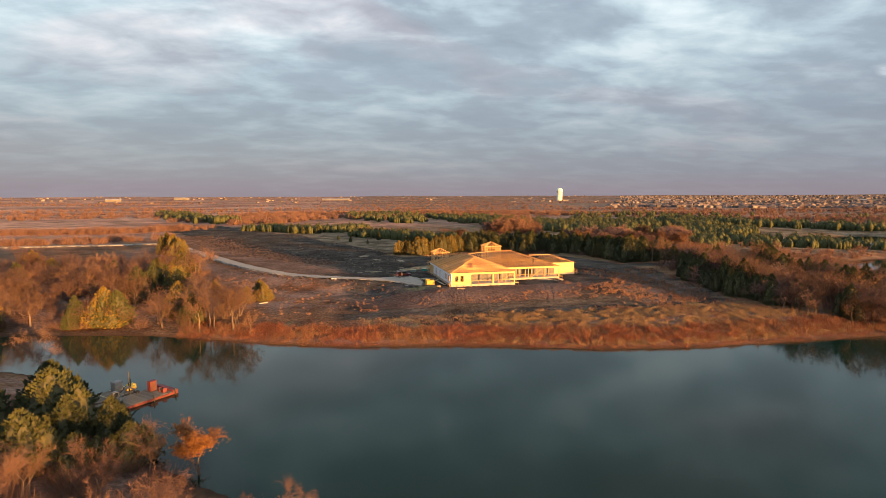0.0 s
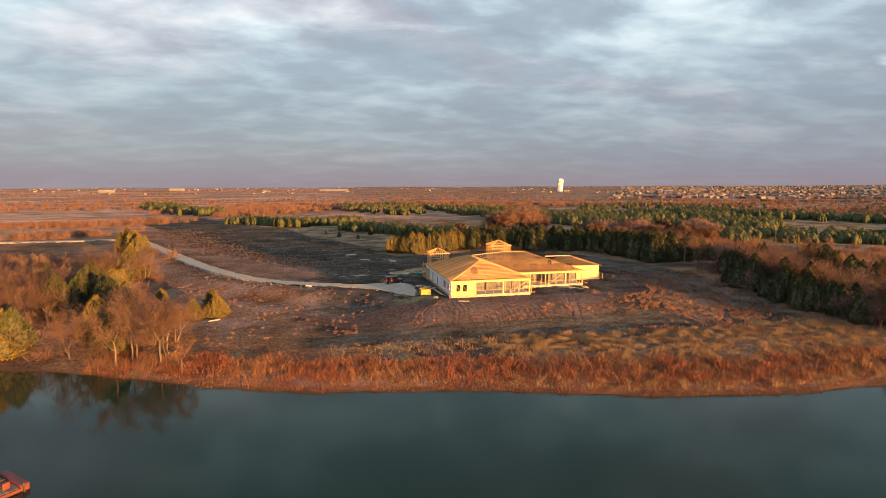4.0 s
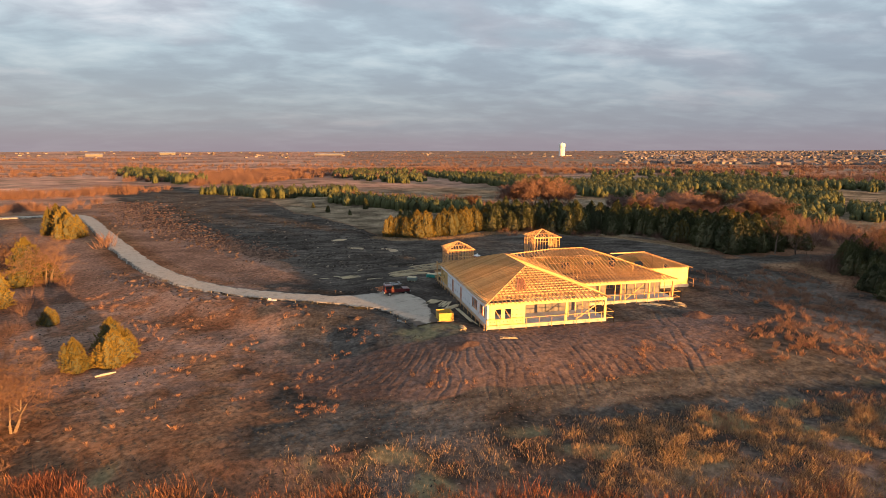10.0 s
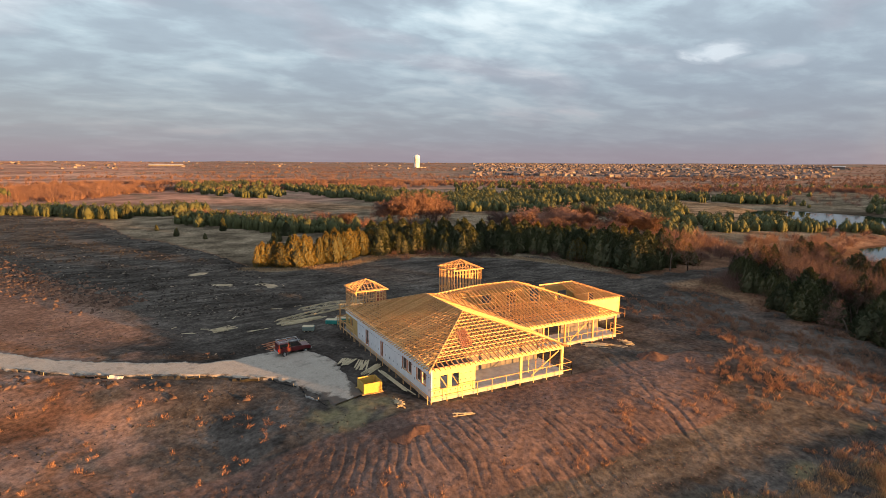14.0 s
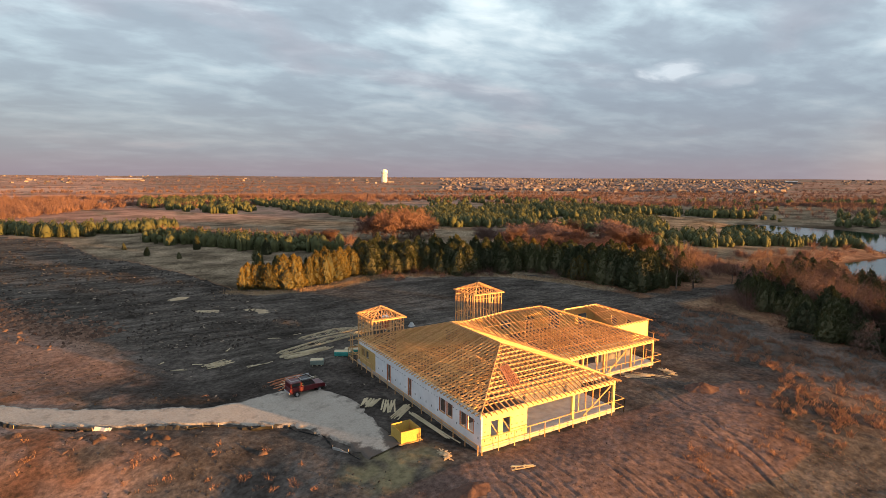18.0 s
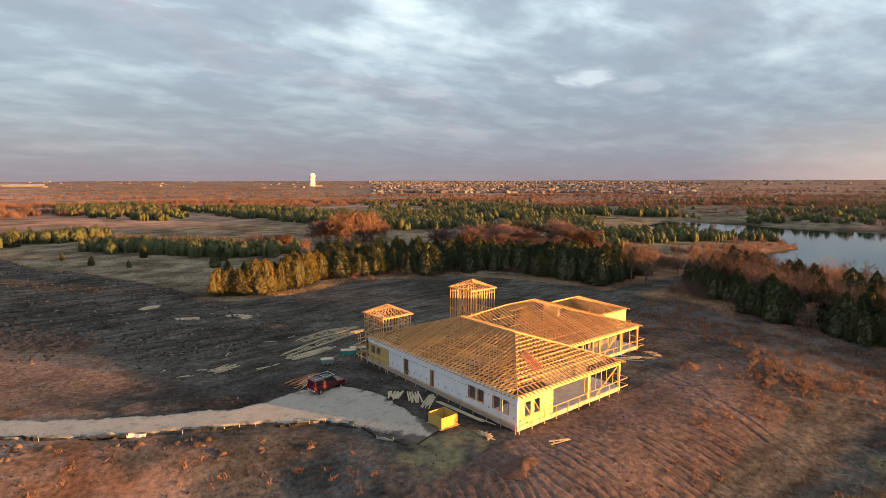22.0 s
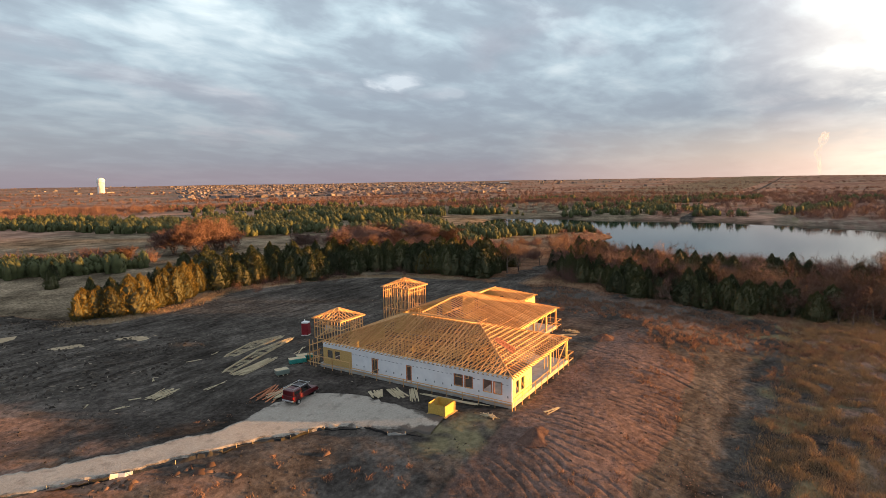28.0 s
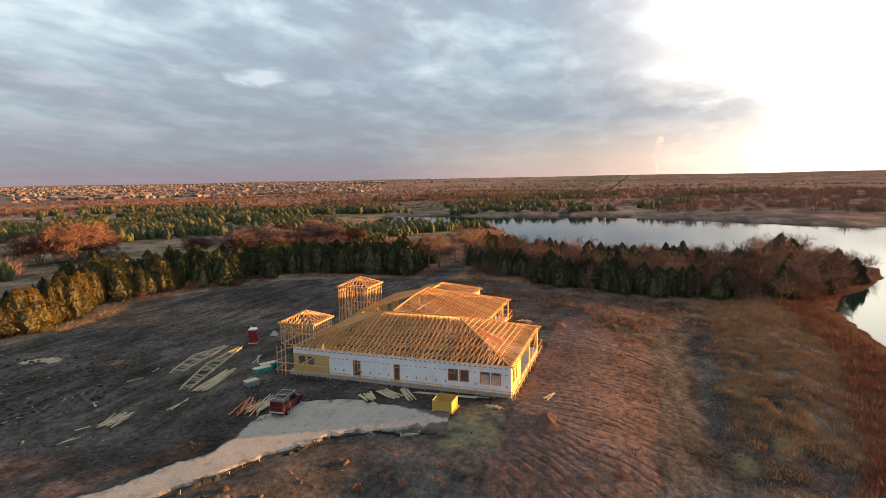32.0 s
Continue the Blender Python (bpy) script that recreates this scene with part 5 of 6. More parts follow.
blades("reed_bed", "rust-red dry reeds along the lake shore", "reeds", REED, 1050000, along_shore, 0.6, 1.6, 0.009, 11, 0.2)
blades("meadow_grass", "tall tawny grass in the meadow by the lake", "grass", STRAW, 700000, east_meadow, 0.25, 0.75, 0.007, 12, 0.24)
blades("verge_grass", "pale dry grass along the foot of the cedars", "grass", STRAW, 12000, belt_foot, 0.2, 0.6, 0.03, 14, 0.5)
blades("grass_tussocks", "orange-brown dry tufts on the bare slopes", "grass", TUFT, 620000, tussocks, 0.14, 0.52, 0.011, 13, 0.36)

# ---- details of the house ----


def marks():
    """Printed marks on the house wrap, a hair proud of it."""
    bm = bmesh.new()
    opens = [(a - 0.15, b + 0.15) for a, b, *_ in LEFT_OPEN]
    y = 0.4
    while y < 22.8:
        block(bm, (-0.006, y, 2.76), (-0.001, y + 0.28, 2.84))
        if not any(a < y < b for a, b in opens):
            block(bm, (-0.006, y, 2.05), (-0.001, y + 0.24, 2.12))
            if int(y / 0.6) % 2 == 0:
                block(bm, (-0.006, y, 0.62), (-0.001, y + 0.13, 0.84))
        y += 0.6
    y = 23.1
    while y < 27.9:
        block(bm, (-0.006, y, 2.76), (-0.001, y + 0.28, 2.84))
        y += 0.6
    x = 0.35
    while x < 5.2:
        if not (0.8 < x < 1.98 or 2.2 < x < 3.4):
            block(bm, (x, -0.006, 2.05), (x + 0.22, -0.001, 2.12))
            block(bm, (x, -0.006, 1.3), (x + 0.14, -0.001, 1.44))
        block(bm, (x, -0.006, 0.40), (x + 0.12, -0.001, 0.6))
        x += 0.62
    tagged(part("printed_marks", bm, WRAP_MARK, house, "dark marks printed on house wrap"), kind="stuff")


marks()
for a, b, c, d in LEFT_OPEN:
    if c > 0.5:
        for yy in (a, b):
            board("window_jamb", house, (0.02, yy, c), (0.02, yy, d), 0.08, 0.12, LUMBER_RED, up=(0, 1, 0))
        board("window_sill", house, (0.02, a, c), (0.02, b, c), 0.12, 0.06, LUMBER)
    else:
        for yy in (a, b):
            board("door_jamb", house, (0.02, yy, 0), (0.02, yy, d), 0.09, 0.12, LUMBER_RED, up=(0, 1, 0))
for x0, x1 in ((1.06, 1.96), (2.46, 3.36)):
    board("window_brace", house, (x0, 0.1, 2.2), (x1, 0.1, 0.8), 0.04, 0.09)
board("porch_brace", house, (12.9, 0.02, 0.1), (16.8, 0.02, 2.5), 0.06, 0.14)
board("porch_brace", house, (25.2, 7.8, 0.1), (28.4, 7.8, 2.4), 0.06, 0.14)
for i in range(9):
    px = 18.4 + i * 1.75
    board("stud", house, (px, 8.3, 0), (px, 8.3, 2.9), 0.05, 0.1, up=(1, 0, 0))
for i in range(5):
    board("stud", house, (12.3 + i * 1.05, 1.2, 0), (12.3 + i * 1.05, 1.2, 2.9), 0.05, 0.1, up=(1, 0, 0))
for i in range(6):
    board("loose_board", roof, (5.1 + i * 0.27, 2.2 + i * 0.07, 3.98 + i * 0.022), (6.0 + i * 0.22, 5.1 + i * 0.06, 4.95 + i * 0.02), 0.10, 0.05, LUMBER_RED)
# interior stud partitions seen through the open roof
for x0, y0, x1, y1 in ((4.5, 8, 4.5, 26), (10.5, 8, 10.5, 22), (4.5, 14, 17, 14), (20, 15, 33, 15), (26, 15, 26, 26), (0.3, 20, 12, 20)):
    L = math.hypot(x1 - x0, y1 - y0)
    n = int(L / 0.8)
    bm = bmesh.new()
    for i in range(n + 1):
        px, py = x0 + (x1 - x0) * i / n, y0 + (y1 - y0) * i / n
        stick(bm, (px, py, 0), (px, py, 2.95), 0.05, 0.1, (1, 0, 0))
    stick(bm, (x0, y0, 2.98), (x1, y1, 2.98), 0.1, 0.06)
    stick(bm, (x0, y0, 0.03), (x1, y1, 0.03), 0.1, 0.06)
    part("stud_partition", bm, LUMBER, house)


def guard_rail(name, pts, label, top=1.0, step=1.85):
    """A temporary rail of sawn posts and boards along pts."""
    t = thing(name, pose(pts[0][0], pts[0][1], 0), label, "railing", "site guard rails")
    ox, oy = pts[0]
    for (ax, ay), (bx, by) in zip(pts, pts[1:]):
        L = math.hypot(bx - ax, by - ay)
        n = max(1, round(L / step))
        for i in range(n + 1):
            px, py = ax + (bx - ax) * i / n, ay + (by - ay) * i / n
            board("post", t, (px - ox, py - oy, ground_at(px, py) - 0.15), (px - ox, py - oy, top + 0.06), 0.06, 0.07, up=(1, 0, 0))
        for z in (top, 0.10):
            board("rail", t, (ax - ox, ay - oy, z), (bx - ox, by - oy, z), 0.04, 0.085)
    return t


guard_rail("guard_rail", [(-0.25, -0.5), (18.4, -0.5)], "sawn-timber guard rail along the front porch")
guard_rail("guard_rail", [(18.4, -0.5), (18.4, 1.6)], "short timber guard rail at the porch end")
guard_rail("guard_rail", [(-0.55, -0.3), (-0.55, 22.5)], "timber guard rail low along the wrapped wall", 0.42, 2.0)
guard_rail("guard_rail", [(-0.6, 22.8), (-0.6, 30.4), (1.6, 30.4)], "timber guard rail by the low turret", 1.1, 1.6)
guard_rail("guard_rail", [(19.0, 7.2), (34.6, 7.2), (34.6, 9.6)], "timber guard rail along the centre porch")
guard_rail("guard_rail", [(42.6, 14.6), (42.6, 18.2)], "short timber guard rail by the east wing", 0.9)
for px, py in ((-0.3, 29.6), (0.55, 29.6), (-0.3, 30.25)):
    board("scaffold_post", house, (px, py, -0.6), (px, py, 3.1), 0.09, 0.09, up=(1, 0, 0))
for z in (0.6, 1.5, 2.5):
    board("scaffold_ledger", house, (-0.9, 29.6, z), (1.2, 29.6, z), 0.04, 0.12)

# ---- things in the yard ----


def rest(x, y, dz=0.0):
    return float(land(np.array([x]), np.array([y]))[0]) + dz


def open_crate():
    """A site skip knocked up from strand-board sheets."""
    t = thing("plywood_bin", pose(-4.45, 6.2, rest(-4.45, 6.2)), "open-topped yellow strand-board waste bin", "bin")
    w, l, h, k = 1.05, 1.08, 1.18, 0.025
    part("base", block(bmesh.new(), (-w - 0.25, -l - 0.2, 0.0), (w + 0.1, l + 0.1, 0.05)), OSB, t)
    for name, lo, hi in (("side_panel", (-w, -l, 0.05), (w, -l + k, h)), ("side_panel", (-w, l - k, 0.05), (w, l, h)), ("end_panel", (-w, -l + k, 0.05), (-w + k, l - k, h)), ("end_panel", (w - k, -l + k, 0.05), (w, l - k, h))):
        part(name, block(bmesh.new(), lo, hi, 0.004), BIN_BOARD, t)
    for px in (-w + 0.06, w - 0.06):
        for py in (-l + 0.06, l - 0.06):
            board("corner_stud", t, (px, py, 0.05), (px, py, h - 0.02), 0.06, 0.06, up=(1, 0, 0))
    bm, r = bmesh.new(), random.Random(2)
    for i in range(14):
        a = r.uniform(0, 3.14)
        c = Vector((r.uniform(-0.5, 0.5), r.uniform(-0.5, 0.5), 0.12 + i * 0.022))
        d = Vector((math.cos(a), math.sin(a), r.uniform(-0.1, 0.1))) * r.uniform(0.2, 0.4)
        stick(bm, c - d, c + d, 0.09, 0.04)
    part("offcuts", bm, LUMBER_PALE, t)


open_crate()


def board_pile(name, x, y, turn, length, width, n, label, material=None, fan=0.12, layers=3, seed=0, board_w=0.14):
    """A loose pile of sawn boards lying on the ground."""
    t = thing(name, pose(x, y, rest(x, y), 0, 0, turn), label, "lumber pile", "lumber in the yard")
    r = random.Random(seed)
    for i in range(n):
        lay = i % layers
        off = (i / n - 0.5) * width
        a = r.gauss(0, fan)
        d = Vector((math.cos(a), math.sin(a), 0)) * length / 2 * r.uniform(0.75, 1.05)
        c = Vector((r.uniform(-0.1, 0.1) * length, off + r.uniform(-0.06, 0.06), 0.04 + lay * 0.05))
        m = material if material else (LUMBER_PALE if r.random() < 0.7 else LUMBER)
        board("plank", t, c - d, c + d, board_w * r.uniform(0.7, 1.2), 0.042, m)
    return t


board_pile("lumber_pile", -9.2, 27.4, 12, 5.4, 2.8, 16, "fanned red and pale boards beside the truck", LUMBER_RED, 0.16, 3, 1)
board_pile("lumber_pile", -8.6, 25.9, 8, 5.0, 1.6, 12, "pale boards fanned out beside the truck", LUMBER_PALE, 0.2, 3, 2)
board_pile("lumber_pile", -4.5, 36.4, 10, 7.0, 1.7, 22, "thick stack of pale sawn boards", LUMBER_PALE, 0.05, 4, 3)
board_pile("lumber_pile", -15.8, 39.9, 8, 3.6, 1.9, 12, "small heap of pale boards on dark earth", LUMBER_PALE, 0.22, 3, 4)
board_pile("lumber_pile", -4.2, 15.6, 50, 2.4, 1.6, 9, "short boards dumped near the wrapped wall", LUMBER_PALE, 0.15, 3, 5, 0.22)
board_pile("lumber_pile", -2.8, 13.6, 62, 3.2, 1.4, 8, "row of boards laid near the wrapped wall", LUMBER_PALE, 0.08, 2, 6, 0.18)
board_pile("lumber_pile", -2.2, 11.6, 40, 3.6, 1.0, 8, "stack of long boards near the wrapped wall", LUMBER_PALE, 0.06, 3, 7)
board_pile("lumber_pile", -1.3, 7.0, 93, 8.0, 0.5, 6, "long planks lying along the wrapped wall", LUMBER_PALE, 0.02, 2, 8)
board_pile("scrap_heap", -3.1, 1.2, 0, 1.0, 1.4, 26, "heap of short timber offcuts", LUMBER_PALE, 1.4, 5, 9, 0.09)
board_pile("scrap_heap", 32.8, 4.8, 0, 1.3, 1.8, 34, "heap of timber offcuts beside the centre porch", LUMBER_PALE, 1.4, 6, 10, 0.09)
board_pile("lumber_pile", 28.3, 6.0, -28, 3.8, 1.4, 9, "scattered boards below the centre porch", LUMBER_PALE, 0.25, 2, 11)
board_pile("lumber_pile", 30.4, 5.2, -55, 4.6, 0.4, 2, "two long boards on bare earth", LUMBER_PALE, 0.1, 1, 12)
for x, y, a, L, s in ((-20.8, 40.6, -22, 2.2, 13), (-18.3, 41.7, -40, 1.4, 14), (-5.9, 48.0, -24, 2.2, 15), (-2.2, 48.6, 15, 1.8, 16), (-10.6, 35.8, 14, 4.2, 17), (-22.5, 44.5, 35, 1.2, 18), (-13.5, 46, 70, 1.6, 19), (3.5, 36.5, 25, 3.4, 20)):
    board_pile("loose_board", x, y, a, L, 0.2, 2, "odd boards lying on dark earth", LUMBER_PALE, 0.15, 1, s)


def flat_truss(x, y, turn, length, depth, label, count, seed):
    """Roof trusses lying flat in a low stack."""
    t = thing("truss_stack", pose(x, y, rest(x, y), 0, 0, turn), label, "roof truss", "trusses in the yard")
    for k in range(count):
        z, o = 0.06 + k * 0.10, k * 0.25
        h = length / 2
        board("chord", t, (-h + o, -depth * 0.5, z), (h + o, -depth * 0.5, z), 0.10, 0.05, LUMBER_PALE)
        board("chord", t, (-h + o, depth * 0.1, z), (h * 0.1 + o, depth * 0.5, z), 0.10, 0.05, LUMBER_PALE)
        board("chord", t, (h + o, -depth * 0.3, z), (h * 0.1 + o, depth * 0.5, z), 0.10, 0.05, LUMBER_PALE)
        n = 9
        for i in range(n):
            u = -h + length * (i + 0.5) / n
            top = depth * (0.1 + 0.4 * (u + h) / (1.1 * h)) if u < 0.1 * h else depth * (0.5 - 0.8 * (u - 0.1 * h) / (0.9 * h))
            board("web", t, (u + o, -depth * 0.5, z), (u + o + (0.5 if i % 2 else -0.5), top, z), 0.08, 0.045, LUMBER_PALE)
    return t


flat_truss(2.6, 46.0, 10, 11.5, 2.6, "stack of pale roof trusses lying flat", 3, 1)
flat_truss(-0.4, 40.9, 18, 16.5, 2.0, "long pale roof trusses lying on the earth", 3, 2)

frame_m = thing("nailed_boards", pose(1.5, -4.2, rest(1.5, -4.2), 0, 0, -35), "pale boards nailed into a triangle on bare clay", "lumber pile")
for a, b in (((-1.0, -0.3, 0.06), (1.1, 0.5, 0.12)), ((-1.0, 0.35, 0.1), (1.1, 0.4, 0.16)), ((-0.7, -0.3, 0.14), (-0.6, 0.4, 0.14)), ((0, 0, 0.18), (0.2, 0.5, 0.18)), ((-1.1, 0.0, 0.2), (0.9, 0.45, 0.22))):
    board("plank", frame_m, a, b, 0.13, 0.045, LUMBER_PALE)

TEAL = varied("teal_wrap", (0.02, 0.17, 0.15), (0.05, 0.30, 0.26), 2, 0.45, 0.3, 0.03)
PALE_WRAP = varied("pale_wrap", (0.13, 0.17, 0.15), (0.22, 0.26, 0.23), 2, 0.5, 0.3, 0.03)
for x, y, a, l, m, lab in ((-0.6, 32.4, -32, 2.3, TEAL, "teal plastic-wrapped lumber bundle"), (1.0, 32.6, -32, 2.3, TEAL, "teal plastic-wrapped lumber bundle"), (-4.9, 30.7, -25, 1.7, PALE_WRAP, "pale wrapped bundle of boards")):
    t = thing("wrapped_bundle", pose(x, y, rest(x, y), 0, 0, a), lab, "lumber bundle", "wrapped bundles")
    part("wrap", block(bmesh.new(), (-l / 2, -0.55, 0.1), (l / 2, 0.55, 0.72), 0.06), m, t)
    part("top_sheet", block(bmesh.new(), (-l / 2 - 0.05, -0.5, 0.722), (l / 2 - 0.1, 0.5, 0.75), 0.01), LUMBER_PALE, t)
    for px in (-l / 3, 0, l / 3):
        part("bearer", block(bmesh.new(), (px - 0.05, -0.55, 0), (px + 0.05, 0.55, 0.1)), LUMBER_PALE, t)

# portable toilet and a covered heap beside it
PLASTIC_RED = varied("red_plastic", (0.20, 0.015, 0.022), (0.28, 0.03, 0.038), 2, 0.4, 0.1, 0.01)
PLASTIC_WHITE = varied("white_plastic", (0.62, 0.62, 0.62), (0.75, 0.75, 0.75), 2, 0.45, 0.1, 0.01)
t = thing("portable_toilet", pose(11.2, 43.0, rest(11.2, 43.0), 0, 0, 20), "red portable toilet with a white roof", "toilet")
part("cabin", block(bmesh.new(), (-0.55, -0.58, 0.1), (0.55, 0.58, 2.02), 0.05), PLASTIC_RED, t)
part("base", block(bmesh.new(), (-0.6, -0.62, 0), (0.6, 0.62, 0.12), 0.02), PLASTIC_WHITE, t)
part("door", block(bmesh.new(), (-0.36, -0.61, 0.18), (0.36, -0.585, 1.9), 0.01), PLASTIC_RED, t)
bm = block(bmesh.new(), (-0.58, -0.6, 2.0), (0.58, 0.6, 2.3), 0.12)
part("roof", bm, PLASTIC_WHITE, t, "domed white roof")
part("vent_pipe", tube(bmesh.new(), (0.4, 0.4, 2.2), (0.4, 0.4, 2.55), 0.06), PLASTIC_WHITE, t)


def heap(name, x, y, rx, ry, h, material, label, category, seed, rough=0.16, turn=0):
    """A tipped heap: a low uneven cone with a ragged foot."""
    bm = bmesh.new()
    rings, n = 9, 30
    centre = bm.verts.new((0, 0, h))
    prev = None
    r = random.Random(seed)
    ph = [r.uniform(0, 6.28) for _ in range(4)]
    for k in range(1, rings + 1):
        u = k / rings
        row = []
        for i in range(n):
            a = 6.2832 * i / n
            w = 1 + rough * (math.sin(2 * a + ph[0]) + 0.6 * math.sin(5 * a + ph[1]) + 0.4 * math.sin(9 * a + ph[2]))
            px, py = math.cos(a) * rx * u * w, math.sin(a) * ry * u * w
            z = h * (math.cos(u * 3.1416) * 0.5 + 0.5) * (1 + r.uniform(-0.14, 0.14)) - 0.12 * u
            row.append(bm.verts.new((px, py, z)))
        for i in range(n):
            j = (i + 1) % n
            if prev is None:
                bm.faces.new((centre, row[i], row[j]))
            else:
                bm.faces.new((prev[i], row[i], row[j], prev[j]))
        prev = row
    for f in bm.faces:
        f.smooth = True
    ob = new(name, mesh_of(name, bm, material))
    ob.matrix_world = pose(x, y, rest(x, y) - 0.11, 0, 0, turn)
    return tagged(ob, label, category)


SAND = varied("pale_fill_sand", (0.30, 0.23, 0.15), (0.42, 0.33, 0.22), 1.5, 0.95, 0.5, 0.05)
CLAY_HEAP = varied("red_clay_heap", (0.075, 0.046, 0.038), (0.150, 0.092, 0.074), 1.8, 1.0, 0.9, 0.12, spec=0.0)
TARP = varied("grey_tarpaulin", (0.26, 0.27, 0.28), (0.40, 0.41, 0.42), 2, 0.6, 0.4, 0.05)
for x, y, a, rx, ry in ((-15.6, 86.5, 5, 2.8, 1.9), (-12.2, 71.6, -10, 3.2, 1.9), (-4.7, 68.4, -30, 3.0, 1.8)):
    tagged(heap("sand_mound", x, y, rx * 1.25, ry * 1.3, 0.26, SAND, "low pale sand heap tipped on dark earth", "heap", int(x), 0.10, a), group="sand heaps")
heap("mound_of_clay", -3.9, -4.4, 2.6, 2.1, 0.42, CLAY_HEAP, "small heap of reddish clay at the slope's crest", "heap", 4)
heap("mound_of_clay", 31.6, -0.8, 3.3, 2.2, 0.8, CLAY_HEAP, "heap of reddish clay below the centre porch", "heap", 5)
heap("covered_heap", 15.6, 42.4, 1.0, 0.8, 0.8, TARP, "low heap under a grey tarpaulin", "heap", 6)


def pickup():
    """A dark red work truck with a topper and a ladder rack."""
    paint = varied("dark_red_paint", (0.065, 0.005, 0.008), (0.095, 0.007, 0.011), 1, 0.3, 0, spec=0.5)
    black = varied("black_rubber", (0.012, 0.012, 0.012), (0.03, 0.03, 0.03), 6, 0.7, 0.1, 0.01)
    glass = Mat("tinted_glass", 0.05, 0, 0.6).color((0.01, 0.012, 0.014)).m
    steel = varied("dull_steel", (0.40, 0.41, 0.42), (0.55, 0.56, 0.57), 3, 0.4, 0, metal=0.8)
    lamp = Mat("tail_lamp_red", 0.2, 0, 0.5).color((0.55, 0.01, 0.01)).m
    x, y = -9.0, 22.9
    t = thing("pickup_truck", pose(x, y, rest(x, y, 0.12), 0, 0, 6) @ Matrix.Diagonal((0.80, 0.9, 0.92, 1)), "dark red pickup truck with topper and ladder rack", "truck")
    bm = bmesh.new()
    prof = [(-2.7, 0.55), (-2.7, 1.12), (0.95, 1.12), (1.15, 1.10), (2.5, 1.02), (2.72, 0.85), (2.72, 0.5), (-2.7, 0.42)]
    a = [bm.verts.new((u, -0.95, v)) for u, v in prof]
    b = [bm.verts.new((u, 0.95, v)) for u, v in prof]
    bm.faces.new(a), bm.faces.new(b[::-1])
    for i in range(len(prof)):
        j = (i + 1) % len(prof)
        bm.faces.new((a[j], a[i], b[i], b[j]))
    bmesh.ops.recalc_face_normals(bm, faces=bm.faces)
    bmesh.ops.bevel(bm, geom=list(bm.edges), offset=0.04, segments=1, affect="EDGES")
    body = part("body", bm, paint, t)
    bm = bmesh.new()
    prof = [(-0.85, 1.1), (-0.75, 1.82), (0.55, 1.84), (1.25, 1.1)]
    a = [bm.verts.new((u, -0.86 + 0.10 * (v > 1.5), v)) for u, v in prof]
    b = [bm.verts.new((u, 0.86 - 0.10 * (v > 1.5), v)) for u, v in prof]
    bm.faces.new(a), bm.faces.new(b[::-1])
    for i in range(4):
        j = (i + 1) % 4
        bm.faces.new((a[j], a[i], b[i], b[j]))
    bmesh.ops.recalc_face_normals(bm, faces=bm.faces)
    part("cab", bm, varied("black_paint", (0.014, 0.010, 0.011), (0.024, 0.016, 0.018), 1, 0.3, 0, spec=0.5), t, "black cab")
    part("topper", block(bmesh.new(), (-2.66, -0.88, 1.12), (-0.9, 0.88, 1.78), 0.07), paint, t)
    for s in (-1, 1):
        part("side_window", block(bmesh.new(), (-0.55, s * 0.835 - 0.012, 1.22), (0.55, s * 0.835 + 0.012, 1.68), 0.005), glass, t)
        part("topper_window", block(bmesh.new(), (-2.45, s * 0.885 - 0.006, 1.28), (-1.1, s * 0.885 + 0.006, 1.66), 0.003), glass, t)
        part("tail_light", block(bmesh.new(), (-2.735, s * 0.84 - 0.08, 0.72), (-2.70, s * 0.84 + 0.08, 1.06), 0.006), lamp, t)
        part("mirror", block(bmesh.new(), (0.85, s * 1.05 - 0.08, 1.18), (0.93, s * 1.05 + 0.08, 1.36), 0.02), black, t)
        for wx in (-1.75, 1.75):
            wheel = part("wheel", tube(bmesh.new(), (wx, s * 0.82, 0.26), (wx, s * 1.02, 0.26), 0.38, n=20), black, t)
            part("rim", tube(bmesh.new(), (wx, s * 0.83, 0.26), (wx, s * 1.035, 0.26), 0.21, n=14), steel, wheel)
    ws = bmesh.new()
    ws.faces.new([ws.verts.new(p) for p in ((1.235, -0.74, 1.16), (1.235, 0.74, 1.16), (0.60, 0.68, 1.80), (0.60, -0.68, 1.80))])
    bmesh.ops.translate(ws, verts=ws.verts, vec=(0.012, 0, 0.008))
    part("windscreen", ws, glass, t)
    part("bumper", block(bmesh.new(), (-2.85, -0.9, 0.42), (-2.7, 0.9, 0.6), 0.03), steel, t)
    part("bumper", block(bmesh.new(), (2.7, -0.92, 0.42), (2.86, 0.92, 0.62), 0.03), steel, t)
    rack = part("ladder_rack", tube(tube(bmesh.new(), (-2.6, -0.8, 2.0), (1.0, -0.8, 2.02), 0.03), (-2.6, 0.8, 2.0), (1.0, 0.8, 2.02), 0.03), steel, t, "pale steel ladder rack")
    for px in (-2.5, -1.0, 0.7):
        part("rack_bar", tube(bmesh.new(), (px, -0.85, 2.04), (px, 0.85, 2.04), 0.035), steel, rack)
        for s in (-1, 1):
            part("rack_leg", tube(bmesh.new(), (px, s * 0.8, 1.7), (px, s * 0.8, 2.02), 0.025), steel, rack)


pickup()

